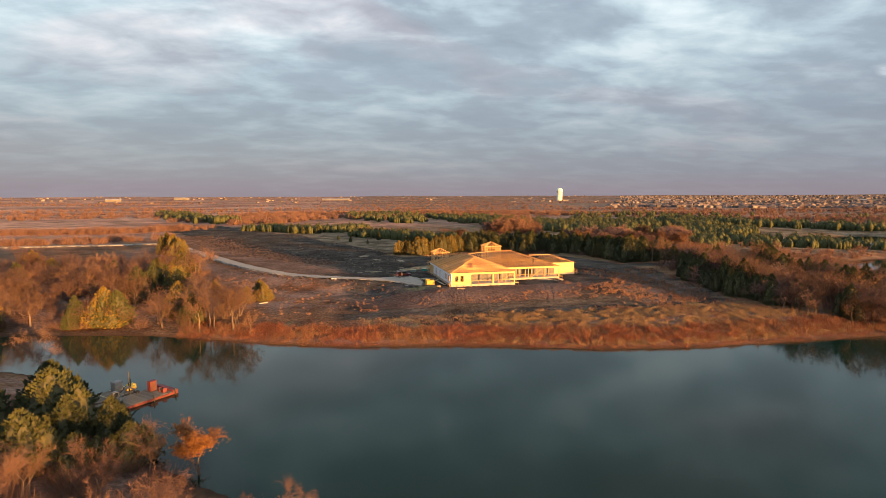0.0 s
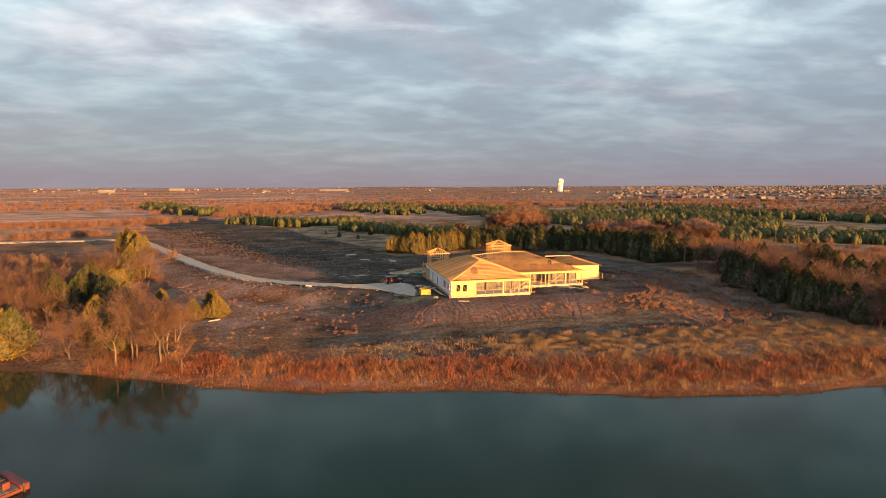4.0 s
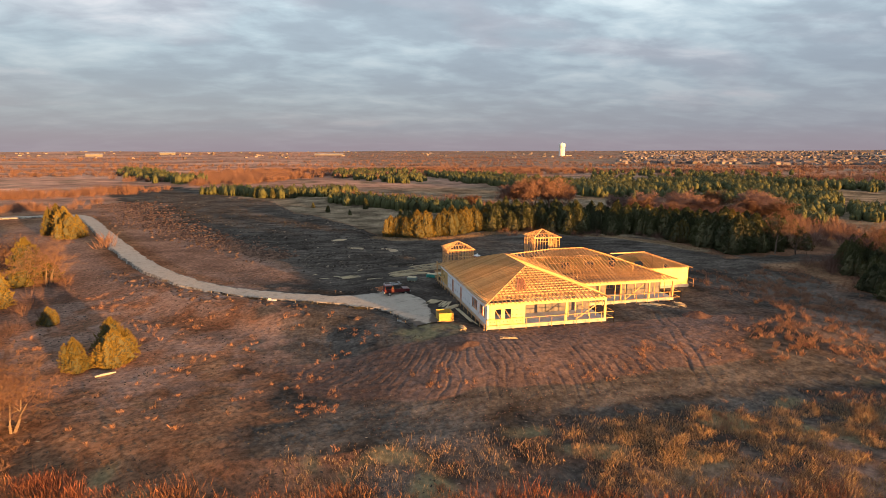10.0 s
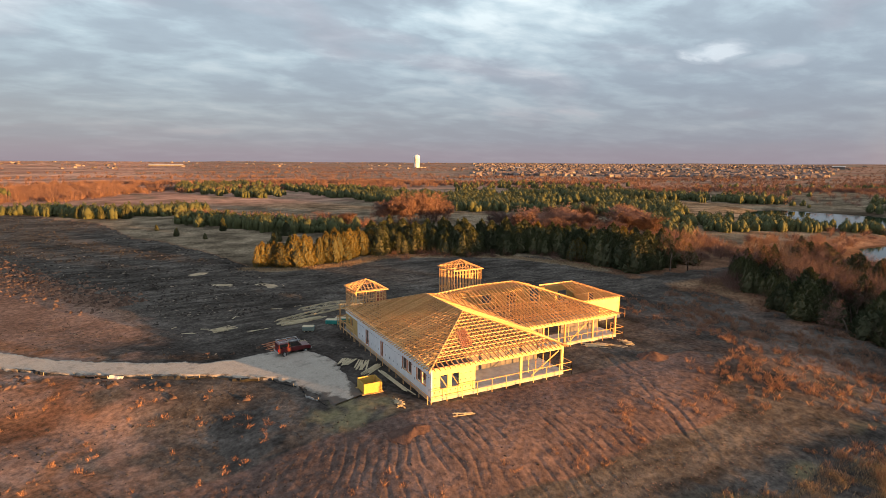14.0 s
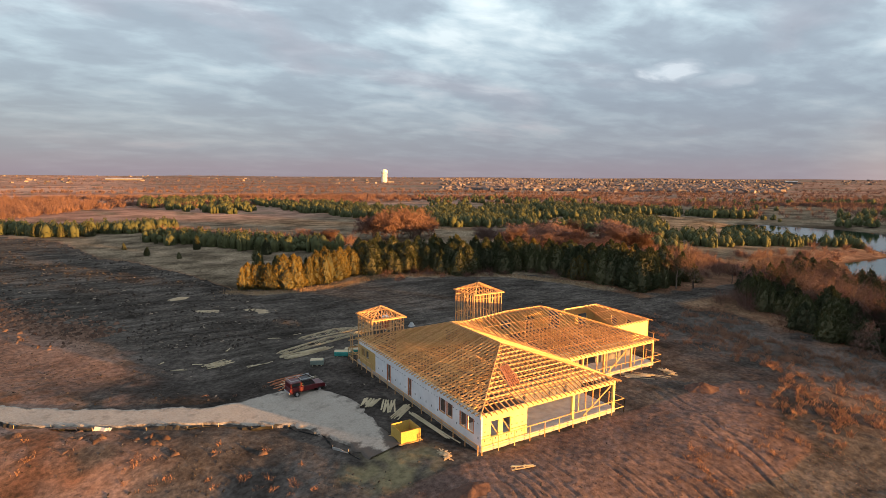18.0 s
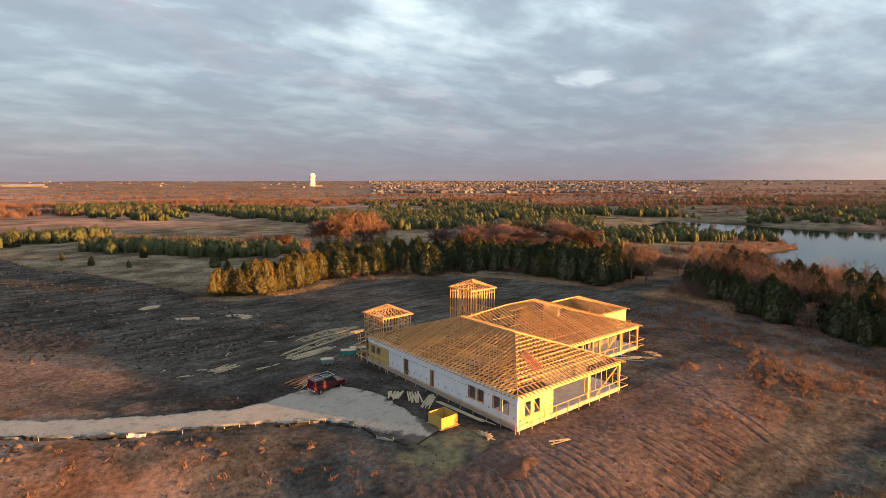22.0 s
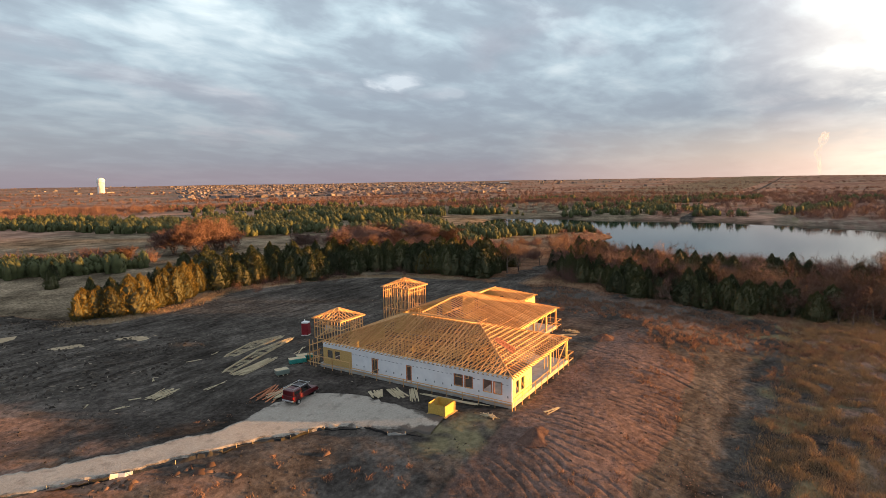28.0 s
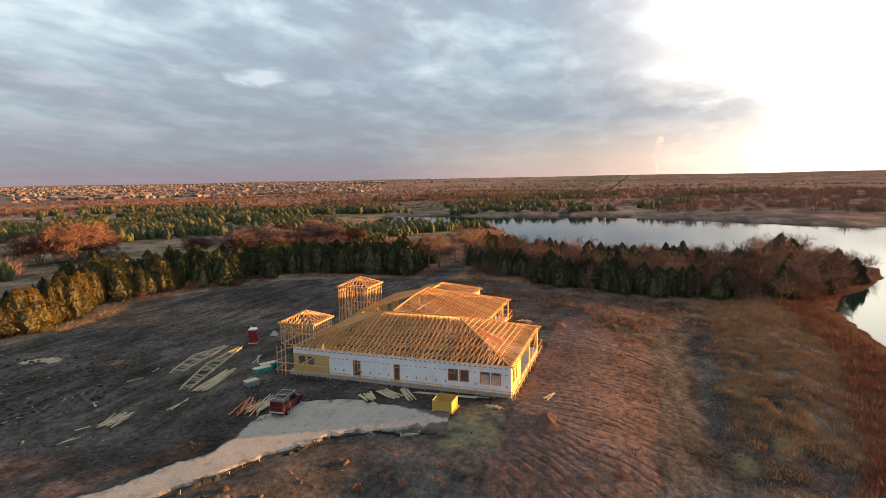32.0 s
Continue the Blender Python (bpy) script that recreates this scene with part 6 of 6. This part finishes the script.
log = bmesh.new()
for a, b, r1, r2 in (((-1.0, 0, 0.14), (-0.2, 0.05, 0.16), 0.10, 0.15), ((-0.2, 0.05, 0.16), (0.7, 0, 0.17), 0.15, 0.13), ((0.7, 0, 0.17), (1.2, -0.08, 0.2), 0.13, 0.07)):
    tube(log, a, b, r1, r2, 9)
lg = new("fallen_log", mesh_of("fallen_log", log, varied("bleached_wood", (0.26, 0.25, 0.235), (0.40, 0.38, 0.355), 3, 0.85, 0.4, 0.03)))
lg.matrix_world = pose(-47, 1.2, rest(-47, 1.2), 0, 0, 26)
tagged(lg, "bleached fallen log lying on short grass", "log")

sg = thing("site_sign", pose(-99, 128, rest(-99, 128), 0, 0, 15), "small white board on posts by the drive", "sign")
part("board", block(bmesh.new(), (-1.4, -0.05, 0.9), (1.4, 0.05, 2.3), 0.01), PLASTIC_WHITE, sg)
for px in (-1.1, 1.1):
    part("post", block(bmesh.new(), (px - 0.06, 0.05, -0.2), (px + 0.06, 0.17, 2.3)), LUMBER_PALE, sg)

# ---- silt fence along the drive ----
FABRIC = varied("black_silt_fabric", (0.012, 0.012, 0.013), (0.035, 0.035, 0.036), 2, 0.8, 0.3, 0.03)
FABRIC_WHITE = varied("white_fabric_backing", (0.45, 0.45, 0.44), (0.60, 0.60, 0.59), 2, 0.7, 0.3, 0.03)


def silt_fence():
    t = thing("silt_fence", pose(0, 0, 0), "sagging black silt fence edging the drive", "fence")
    P = np.array([(-40, 31.2), (-33, 25.6), (-26, 21.2), (-21, 19.4), (-17.5, 17.2), (-14, 15.6), (-12.4, 13.8), (-11, 11.5), (-10.6, 8.5), (-9.6, 5.0)])
    seg = np.r_[0, np.cumsum(np.hypot(*np.diff(P, axis=0).T))]
    s = np.arange(0, seg[-1], 0.45)
    r = random.Random(6)
    x = np.interp(s, seg, P[:, 0]) + 0.22 * np.sin(s * 1.1) + np.array([r.gauss(0, 0.07) for _ in s])
    y = np.interp(s, seg, P[:, 1]) + 0.22 * np.sin(s * 0.8 + 1) + np.array([r.gauss(0, 0.07) for _ in s])
    g = land(x, y)
    h = np.array([max(0.04, 0.20 + 0.13 * math.sin(v * 0.7) + r.gauss(0, 0.05)) for v in s])
    start, white = 0, False
    while start < len(s) - 1:
        n = min(len(s) - 1 - start, r.randint(3, 9))
        bm = bmesh.new()
        lean = r.uniform(-0.25, 0.25)
        rows = [[bm.verts.new((x[i] + k * lean + o, y[i] + k * lean, g[i] - 0.08 + k * (h[i] + 0.08))) for i in range(start, start + n + 1)] for o, k in ((0, 0), (0, 1), (0.03, 1), (0.03, 0))]
        for a, b in zip(rows, rows[1:]):
            for i in range(n):
                bm.faces.new((a[i], a[i + 1], b[i + 1], b[i]))
        white = r.random() < 0.04 and n < 6
        part("fabric_panel", bm, FABRIC_WHITE if white else FABRIC, t, "white backing of silt fabric" if white else "")
        board("stake", t, (x[start], y[start], g[start] - 0.2), (x[start], y[start], g[start] + 0.4), 0.035, 0.035, LUMBER_PALE)
        start += n


silt_fence()

# ---- the work barge by the near bank ----
RUST = varied("rusty_red_steel", (0.06, 0.026, 0.022), (0.115, 0.045, 0.038), 1.6, 0.7, 0.3, 0.02)
RED_PAINT = varied("faded_red_paint", (0.10, 0.026, 0.028), (0.165, 0.042, 0.044), 2, 0.55, 0.2, 0.01)
DECK = varied("grey_deck_boards", (0.12, 0.095, 0.075), (0.22, 0.18, 0.14), 3, 0.85, 0.3, 0.02, "rand")
WHITE_STEEL = varied("chalky_white_paint", (0.16, 0.155, 0.15), (0.28, 0.27, 0.26), 2, 0.5, 0.2, 0.01)
DARK_STEEL = varied("dark_oily_steel", (0.025, 0.025, 0.025), (0.06, 0.055, 0.05), 3, 0.5, 0.2, 0.01)
YELLOW = varied("faded_yellow_paint", (0.50, 0.33, 0.04), (0.62, 0.44, 0.08), 2, 0.55, 0.2, 0.01)
BARGE = pose(-58.5, -57.0, WATER_Z, 0, 0, 47)
t = thing("work_barge", BARGE, "flat red work barge moored at the bank", "barge")
part("hull", block(bmesh.new(), (-4.6, -2.2, -0.35), (4.2, 2.2, 0.34), 0.05), RUST, t)
part("ramp", block(bmesh.new(), (4.2, -2.2, -0.1), (5.0, 2.2, 0.62), 0.08), RED_PAINT, t, "raised red end of the barge")
part("rub_rail", block(bmesh.new(), (-4.6, -2.32, 0.12), (4.2, -2.2, 0.36), 0.02), RED_PAINT, t)
for i in range(22):
    part("deck_board", block(bmesh.new(), (-4.5 + i * 0.395, -2.1, 0.34), (-4.5 + i * 0.395 + 0.36, 2.1, 0.39)), DECK, t)
for px, py in ((4.4, -2.45), (1.2, -2.45), (0.5, 2.3)):
    part("spud_pole", tube(bmesh.new(), (px, py, -1.5), (px, py, 0.9 if py < 0 else 3.6), 0.09), DARK_STEEL, t)


def on_barge(name, x, y, z, label, category):
    m = BARGE @ pose(x, y, z) @ Matrix.Scale(0.8, 4)
    return thing(name, m, label, category)


t = on_barge("equipment_cabinet", 3.0, 0.9, 0.39, "faded red equipment cabinet on the barge", "cabinet")
part("case", block(bmesh.new(), (-0.6, -0.5, 0.05), (0.6, 0.5, 1.75), 0.04), RED_PAINT, t)
part("lid", block(bmesh.new(), (-0.64, -0.54, 1.75), (0.64, 0.54, 1.82), 0.02), RED_PAINT, t)
part("door", block(bmesh.new(), (-0.5, -0.53, 0.15), (0.5, -0.502, 1.65), 0.01), RUST, t)
for px in (-0.5, 0.5):
    part("foot", block(bmesh.new(), (px - 0.06, -0.45, 0), (px + 0.06, 0.45, 0.05)), DARK_STEEL, t)
t = on_barge("cable_winch", 3.6, -1.0, 0.39, "dark cable winch bolted to the barge", "winch")
part("drum", tube(bmesh.new(), (-0.25, -0.5, 0.42), (-0.25, 0.5, 0.42), 0.30, n=16), DARK_STEEL, t)
for py in (-0.55, 0.55):
    part("cheek", block(bmesh.new(), (-0.6, py - 0.04, 0), (0.15, py + 0.04, 0.8), 0.03), RED_PAINT, t)
t = on_barge("mini_excavator", -2.6, 0.2, 0.39, "white mini excavator with its arm reaching over the deck", "excavator")
for py in (-0.6, 0.6):
    part("track", block(bmesh.new(), (-0.95, py - 0.17, 0), (0.95, py + 0.17, 0.48), 0.12), DARK_STEEL, t)
part("platform", block(bmesh.new(), (-0.8, -0.62, 0.5), (0.7, 0.62, 0.95), 0.08), WHITE_STEEL, t)
cab = part("cab", block(bmesh.new(), (-0.55, -0.5, 0.95), (0.45, 0.35, 2.15), 0.08), WHITE_STEEL, t)
gl = Mat("dark_cab_glass", 0.08, 0, 0.6).color((0.015, 0.018, 0.02)).m
part("cab_window", block(bmesh.new(), (-0.42, -0.515, 1.3), (0.32, -0.502, 2.0), 0.003), gl, cab)
part("cab_window", block(bmesh.new(), (0.452, -0.4, 1.3), (0.465, 0.25, 2.0), 0.003), gl, cab)
part("boom", stick(bmesh.new(), (0.6, 0, 0.9), (2.3, 0.1, 2.3), 0.22, 0.30), WHITE_STEEL, t)
part("arm", stick(bmesh.new(), (2.25, 0.1, 2.3), (3.7, 0.2, 1.25), 0.18, 0.24), WHITE_STEEL, t)
part("ram", tube(bmesh.new(), (0.8, 0.2, 1.4), (1.9, 0.2, 2.35), 0.05), DARK_STEEL, t)
bm = bmesh.new()
tube(bm, (3.75, -0.25, 0.95), (3.75, 0.6, 0.95), 0.32, n=10)
part("bucket", bm, DARK_STEEL, t)
t = thing("timber_raft", BARGE @ pose(-1.5, 5.0, 0.0), "yellowed timber raft tied beside the barge", "raft")
for i in range(9):
    board("log_float", t, (-4.5, -1.5 + i * 0.38, 0.05), (3.9, -1.5 + i * 0.38, 0.05), 0.34, 0.3, DECK)
for i in range(5):
    board("cross_board", t, (-4 + i * 1.9, -1.7, 0.24), (-4 + i * 1.9, 1.8, 0.24), 0.2, 0.06, LUMBER_PALE)
t = thing("white_tank", BARGE @ pose(0.6, 5.6, 0.27) @ Matrix.Scale(0.8, 4), "white box-shaped tank on the raft", "tank")
part("shell", block(bmesh.new(), (-0.75, -0.7, 0.05), (0.75, 0.7, 1.75), 0.08), WHITE_STEEL, t)
part("skid", block(bmesh.new(), (-0.7, -0.6, 0), (0.7, 0.6, 0.05)), DARK_STEEL, t)
t = thing("pump_unit", BARGE @ pose(1.9, 4.4, 0.27), "yellow pump on the raft", "pump")
part("housing", block(bmesh.new(), (-0.7, -0.4, 0), (0.7, 0.4, 0.45), 0.1), YELLOW, t)
part("pipe", tube(bmesh.new(), (0, 0, 0.4), (0, 0, 1.6), 0.07), DARK_STEEL, t)
t = thing("yellow_float", BARGE @ pose(3.0, 6.2, 0.0), "yellow float at the end of the raft", "float")
part("shell", block(bmesh.new(), (-0.6, -0.5, -0.2), (0.6, 0.5, 0.5), 0.18), YELLOW, t)

# ---- the far town ----


def water_tower():
    white = varied("white_tower_paint", (0.66, 0.66, 0.64), (0.78, 0.78, 0.76), 0.05, 0.5, 0)
    x, y = 887, 1888
    t = thing("water_tower", pose(x, y, ground_at(x, y)), "white fluted-column water tower above the town", "water tower")
    bm = bmesh.new()
    n = 24
    for k in range(n):
        a = 6.2832 * k / n
        tube(bm, (9.6 * math.cos(a), 9.6 * math.sin(a), 0), (9.6 * math.cos(a), 9.6 * math.sin(a), 34), 1.3, n=6)
    tube(bm, (0, 0, 0), (0, 0, 34), 9.7, n=32)
    part("column", bm, white, t)
    bm = bmesh.new()
    prof = [(10.4, 32.5), (12.0, 34.5), (12.3, 42), (11.2, 46.0), (7.8, 48.8), (3.4, 50.0), (0.1, 50.3)]
    rows = [[bm.verts.new((r * math.cos(6.2832 * i / 32), r * math.sin(6.2832 * i / 32), z)) for i in range(32)] for r, z in prof]
    for a, b in zip(rows, rows[1:]):
        for i in range(32):
            j = (i + 1) % 32
            bm.faces.new((a[i], a[j], b[j], b[i])).smooth = True
    part("tank", bm, white, t)
    part("valve_house", block(bmesh.new(), (14, -5, 0), (38, 5, 4.2), 0.2), varied("grey_block", (0.22, 0.21, 0.20), (0.30, 0.29, 0.28), 0.1, 0.8, 0), t)


water_tower()


def town():
    """The suburb on the horizon: small gabled houses in rows."""
    g = np.random.default_rng(8)
    V, F, M = [], [], []
    def add(x, y, z, w, d, h, roof, a):
        c, s = math.cos(a), math.sin(a)
        o = len(V)
        for px, py, pz in ((-w, -d, -2), (w, -d, -2), (w, d, -2), (-w, d, -2), (-w, -d, h), (w, -d, h), (w, d, h), (-w, d, h), (-w * 0.7, 0, h + roof), (w * 0.7, 0, h + roof)):
            V.append((x + px * c - py * s, y + px * s + py * c, z + pz))
        for f, m in (((0, 1, 5, 4), 0), ((1, 2, 6, 5), 0), ((2, 3, 7, 6), 0), ((3, 0, 4, 7), 0), ((4, 5, 9, 8), 1), ((6, 7, 8, 9), 1), ((5, 6, 9), 1), ((7, 4, 8), 1)):
            F.append(tuple(i + o for i in f)), M.append(m)
    n = 3000
    az = np.radians(np.r_[g.uniform(31, 64, 2500), g.uniform(64, 80, 150), g.uniform(-30, 31, 350)])
    R = np.r_[g.uniform(0, 1, 2500) ** 1.15 * 2300 + 1080, g.uniform(1700, 3600, 150), g.uniform(1700, 4000, 350)]
    v = waves(R * np.sin(az), R * np.cos(az), 420, 33)
    x, y = R * np.sin(az), R * np.cos(az)
    z = land(x, y, False)
    for i in range(n):
        if v[i] < (-0.3 if i < 2500 else 0.15):
            continue
        add(x[i], y[i], z[i], g.uniform(3.5, 6.5), g.uniform(3.0, 5.0), g.uniform(2.2, 4.2), g.uniform(1.6, 2.6), g.uniform(0, 3.14))
    me = bpy.data.meshes.new("town_houses")
    me.from_pydata(V, [], F)
    me.materials.append(varied("town_walls", (0.09, 0.075, 0.07), (0.25, 0.22, 0.205), 0.02, 0.8, 0, by="island"))
    me.materials.append(varied("town_roofs", (0.09, 0.065, 0.058), (0.20, 0.15, 0.135), 0.02, 0.9, 0, by="island"))
    me.polygons.foreach_set("material_index", M)
    tagged(new("town_houses", me), "suburb of pale houses along the horizon", "town", kind="stuff")


town()
hall_white = varied("white_cladding", (0.10, 0.095, 0.09), (0.15, 0.14, 0.135), 0.05, 0.6, 0)
hall_roof = varied("grey_sheet_roof", (0.32, 0.31, 0.30), (0.44, 0.43, 0.42), 0.05, 0.6, 0)
for az, R, w, d, h, lab in ((1, 2450, 62, 14, 4.5, "long white warehouse on the far plain"), (-14, 2600, 30, 14, 8, "white farm building on the far plain"), (-20, 2300, 26, 12, 8, "white farm building on the far plain"),
                            (36, 1900, 14, 8, 5, "pale school building at the town's edge"), (64, 2300, 18, 12, 9, "white domed-roof hall beyond the pond"), (52, 2000, 12, 8, 5, "pale barn at the town's edge")):
    x, y = R * math.sin(radians(az)), R * math.cos(radians(az))
    t = thing("far_building", pose(x, y, ground_at(x, y), 0, 0, -az), lab, "building", "far buildings")
    part("wall", block(bmesh.new(), (-w, -d, -2), (w, d, h)), hall_white, t)
    bm = bmesh.new()
    vs = [bm.verts.new(p) for p in ((-w - 1, -d - 1, h), (w + 1, -d - 1, h), (w + 1, d + 1, h), (-w - 1, d + 1, h), (-w - 1, 0, h + d * 0.25), (w + 1, 0, h + d * 0.25))]
    for f in ((0, 1, 5, 4), (2, 3, 4, 5), (1, 2, 5), (3, 0, 4), (3, 2, 1, 0)):
        bm.faces.new([vs[i] for i in f])
    part("roof", bm, hall_roof, t)


# ---- litter on the bare ground ----


def litter(name, label, category, material, n, place, s0, s1, flat, seed):
    """Many small angular pieces lying on the ground."""
    g = np.random.default_rng(seed)
    x, y = place(g, n)
    n = len(x)
    z = land(x, y)
    a, l = g.uniform(0, 6.283, n), g.uniform(s0, s1, n)
    w, h = l * g.uniform(0.15, 0.7, n) * flat, l * g.uniform(0.2, 0.55, n) * flat
    c, s = np.cos(a), np.sin(a)
    V = np.empty((n, 6, 3))
    for k, (u, v, q) in enumerate(((-1, -1, -0.3), (1, -0.8, -0.3), (0.9, 1, -0.3), (-1, 0.9, -0.3), (-0.5, 0.1, 1), (0.6, -0.1, 0.9))):
        V[:, k, 0], V[:, k, 1], V[:, k, 2] = x + c * l * u / 2 - s * w * v / 2, y + s * l * u / 2 + c * w * v / 2, z + h * q
    i = np.arange(n)[:, None] * 6
    F = np.concatenate([i + f for f in ([0, 1, 5], [0, 5, 4], [1, 2, 5], [2, 3, 4], [2, 4, 5], [3, 0, 4])])
    me = bpy.data.meshes.new(name)
    me.vertices.add(n * 6), me.loops.add(F.size), me.polygons.add(len(F))
    me.vertices.foreach_set("co", V.astype(np.float32).ravel())
    me.loops.foreach_set("vertex_index", F.astype(np.int32).ravel())
    me.polygons.foreach_set("loop_start", np.arange(0, F.size, 3, dtype=np.int32))
    me.update(calc_edges=True)
    me.materials.append(material)
    return tagged(new(name, me), label, category, kind="stuff")


def yard(g, n):
    x, y = g.uniform(-75, 78, n), g.uniform(-34, 60, n)
    ok = (house_distance(x, y) > 1.2) & (road_distance(x, y) > 3.2) & (shore_distance(x, y) > 6) & (g.random(n) < 0.25 + 0.75 * smooth(-0.1, 0.3, waves(x, y, 8, 51)))
    ok &= ~((x > -12) & (x < -4) & (y > 4) & (y < 26)) & ~((x > -16) & (x < 30) & (y > -20) & (y < 0) & (g.random(n) < 0.85)) & ~((x > 28) & (y < 20))
    return x[ok], y[ok]


def ploughed(g, n):
    x, y = g.uniform(-110, 3, n), g.uniform(46, 300, n)
    ok = (ploughed_part(x, y) > 0.5) & (g.random(n) < (0.2 + 0.8 * smooth(-0.1, 0.3, waves(x, y, 10, 52))) * (1 - 0.7 * smooth(110, 200, y)))
    return x[ok], y[ok]


CLOD = varied("dark_earth_clods", (0.034, 0.029, 0.026), (0.090, 0.076, 0.065), 1.2, 1.0, 0.4, 0.05, "island", spec=0.0)
CHIP = varied("grey_wood_chips", (0.12, 0.095, 0.075), (0.27, 0.22, 0.17), 1.2, 0.95, 0, by="island")
litter("earth_clods", "dark clods of turned earth round the house", "earth", CLOD, 20000, yard, 0.08, 0.34, 0.9, 61)
litter("earth_clods", "dark clods of ploughed earth behind the yard", "earth", CLOD, 52000, ploughed, 0.2, 0.8, 0.8, 62)
def front_slope(g, n):
    x, y = g.uniform(-18, 32, n), g.uniform(-20, -1.5, n)
    return x, y


CRUMB = varied("red_clay_crumbs", (0.075, 0.050, 0.042), (0.170, 0.112, 0.094), 1.2, 1.0, 0.3, 0.03, "island", spec=0.0)
litter("clay_crumbs", "crumbled clay on the front slope", "earth", CRUMB, 5000, front_slope, 0.05, 0.2, 0.9, 65)
def windrow(g, n):
    """The pushed-up edge of the ploughed strip, and the rough verge of the drive."""
    u = g.random(n // 2)
    x, y = np.interp(u, [0, 0.12, 0.3, 0.55, 1], [-30, -38, -53, -75, -113]), np.interp(u, [0, 0.12, 0.3, 0.55, 1], [62, 76, 98, 137, 227])
    w = g.normal(0, 1, len(x)) * (2.0 + 5 * u)
    vx, vy = g.uniform(-75, -14, n), g.uniform(10, 95, n)
    rd = road_distance(vx, vy)
    ok = (rd > 3.2) & (rd < 3.6 + 4.5 * g.random(n)) & (vy < 31 - 0.95 * (vx + 37)) & (waves(vx, vy, 7, 58) > -0.1)
    return np.r_[x + w, vx[ok]], np.r_[y + 0.6 * w, vy[ok]]


RUST_CLOD = varied("rust_earth_clods", (0.085, 0.054, 0.042), (0.200, 0.125, 0.092), 1.2, 1.0, 0.4, 0.05, "island", spec=0.0)
litter("earth_clods", "rust-brown clods heaped along the drive and the ploughed edge", "earth", RUST_CLOD, 9000, windrow, 0.25, 1.2, 0.8, 66)
litter("wood_litter", "grey splinters of wood strewn on ploughed earth", "wood litter", CHIP, 6500, ploughed, 0.2, 1.0, 0.35, 63)
litter("wood_litter", "pale splinters of wood strewn round the yard", "wood litter", CHIP, 2600, yard, 0.08, 0.4, 0.45, 64)

# ---- steam from a far plant ----
k = Mat("thin_steam", 1.0, 0, 0.0)
tr, tl, mx = (k.nt.nodes.new(n) for n in ("ShaderNodeBsdfTransparent", "ShaderNodeBsdfTranslucent", "ShaderNodeMixShader"))
k.put(tl.inputs[0], (0.92, 0.92, 0.92))
k.put(mx.inputs[0], k.ramp(k.noise(0.02, 3), (0.36, 0.0), (0.66, 0.10)))
k.nt.links.new(tr.outputs[0], mx.inputs[1])
k.nt.links.new(tl.outputs[0], mx.inputs[2])
k.nt.links.new(mx.outputs[0], k.nt.nodes["Material Output"].inputs[0])
bm, rp = bmesh.new(), random.Random(12)
rows = []
for i in range(25):
    u = i / 24
    rr = 6 + 17 * u ** 0.8 * (1 + 0.25 * math.sin(u * 17))
    cx, cy, cz = 18 * u, 26 * math.sin(u * 3.5) + 6 * math.sin(u * 15), 25 + 270 * u
    rows.append([bm.verts.new((cx + rr * math.cos(q * 0.349), cy + rr * math.sin(q * 0.349), cz)) for q in range(18)])
for a, b in zip(rows, rows[1:]):
    for q in range(18):
        bm.faces.new((a[q], a[(q + 1) % 18], b[(q + 1) % 18], b[q])).smooth = True
for v in bm.verts:
    v.co += noise.noise_vector(v.co * 0.025) * 12
pl = new("steam_plume", mesh_of("steam_plume", bm, k.m))
pl.matrix_world = pose(4200 * math.sin(radians(92.3)), 4200 * math.cos(radians(92.3)), 0)
tagged(pl, "thin plume of steam rising over the horizon", "steam", kind="stuff")
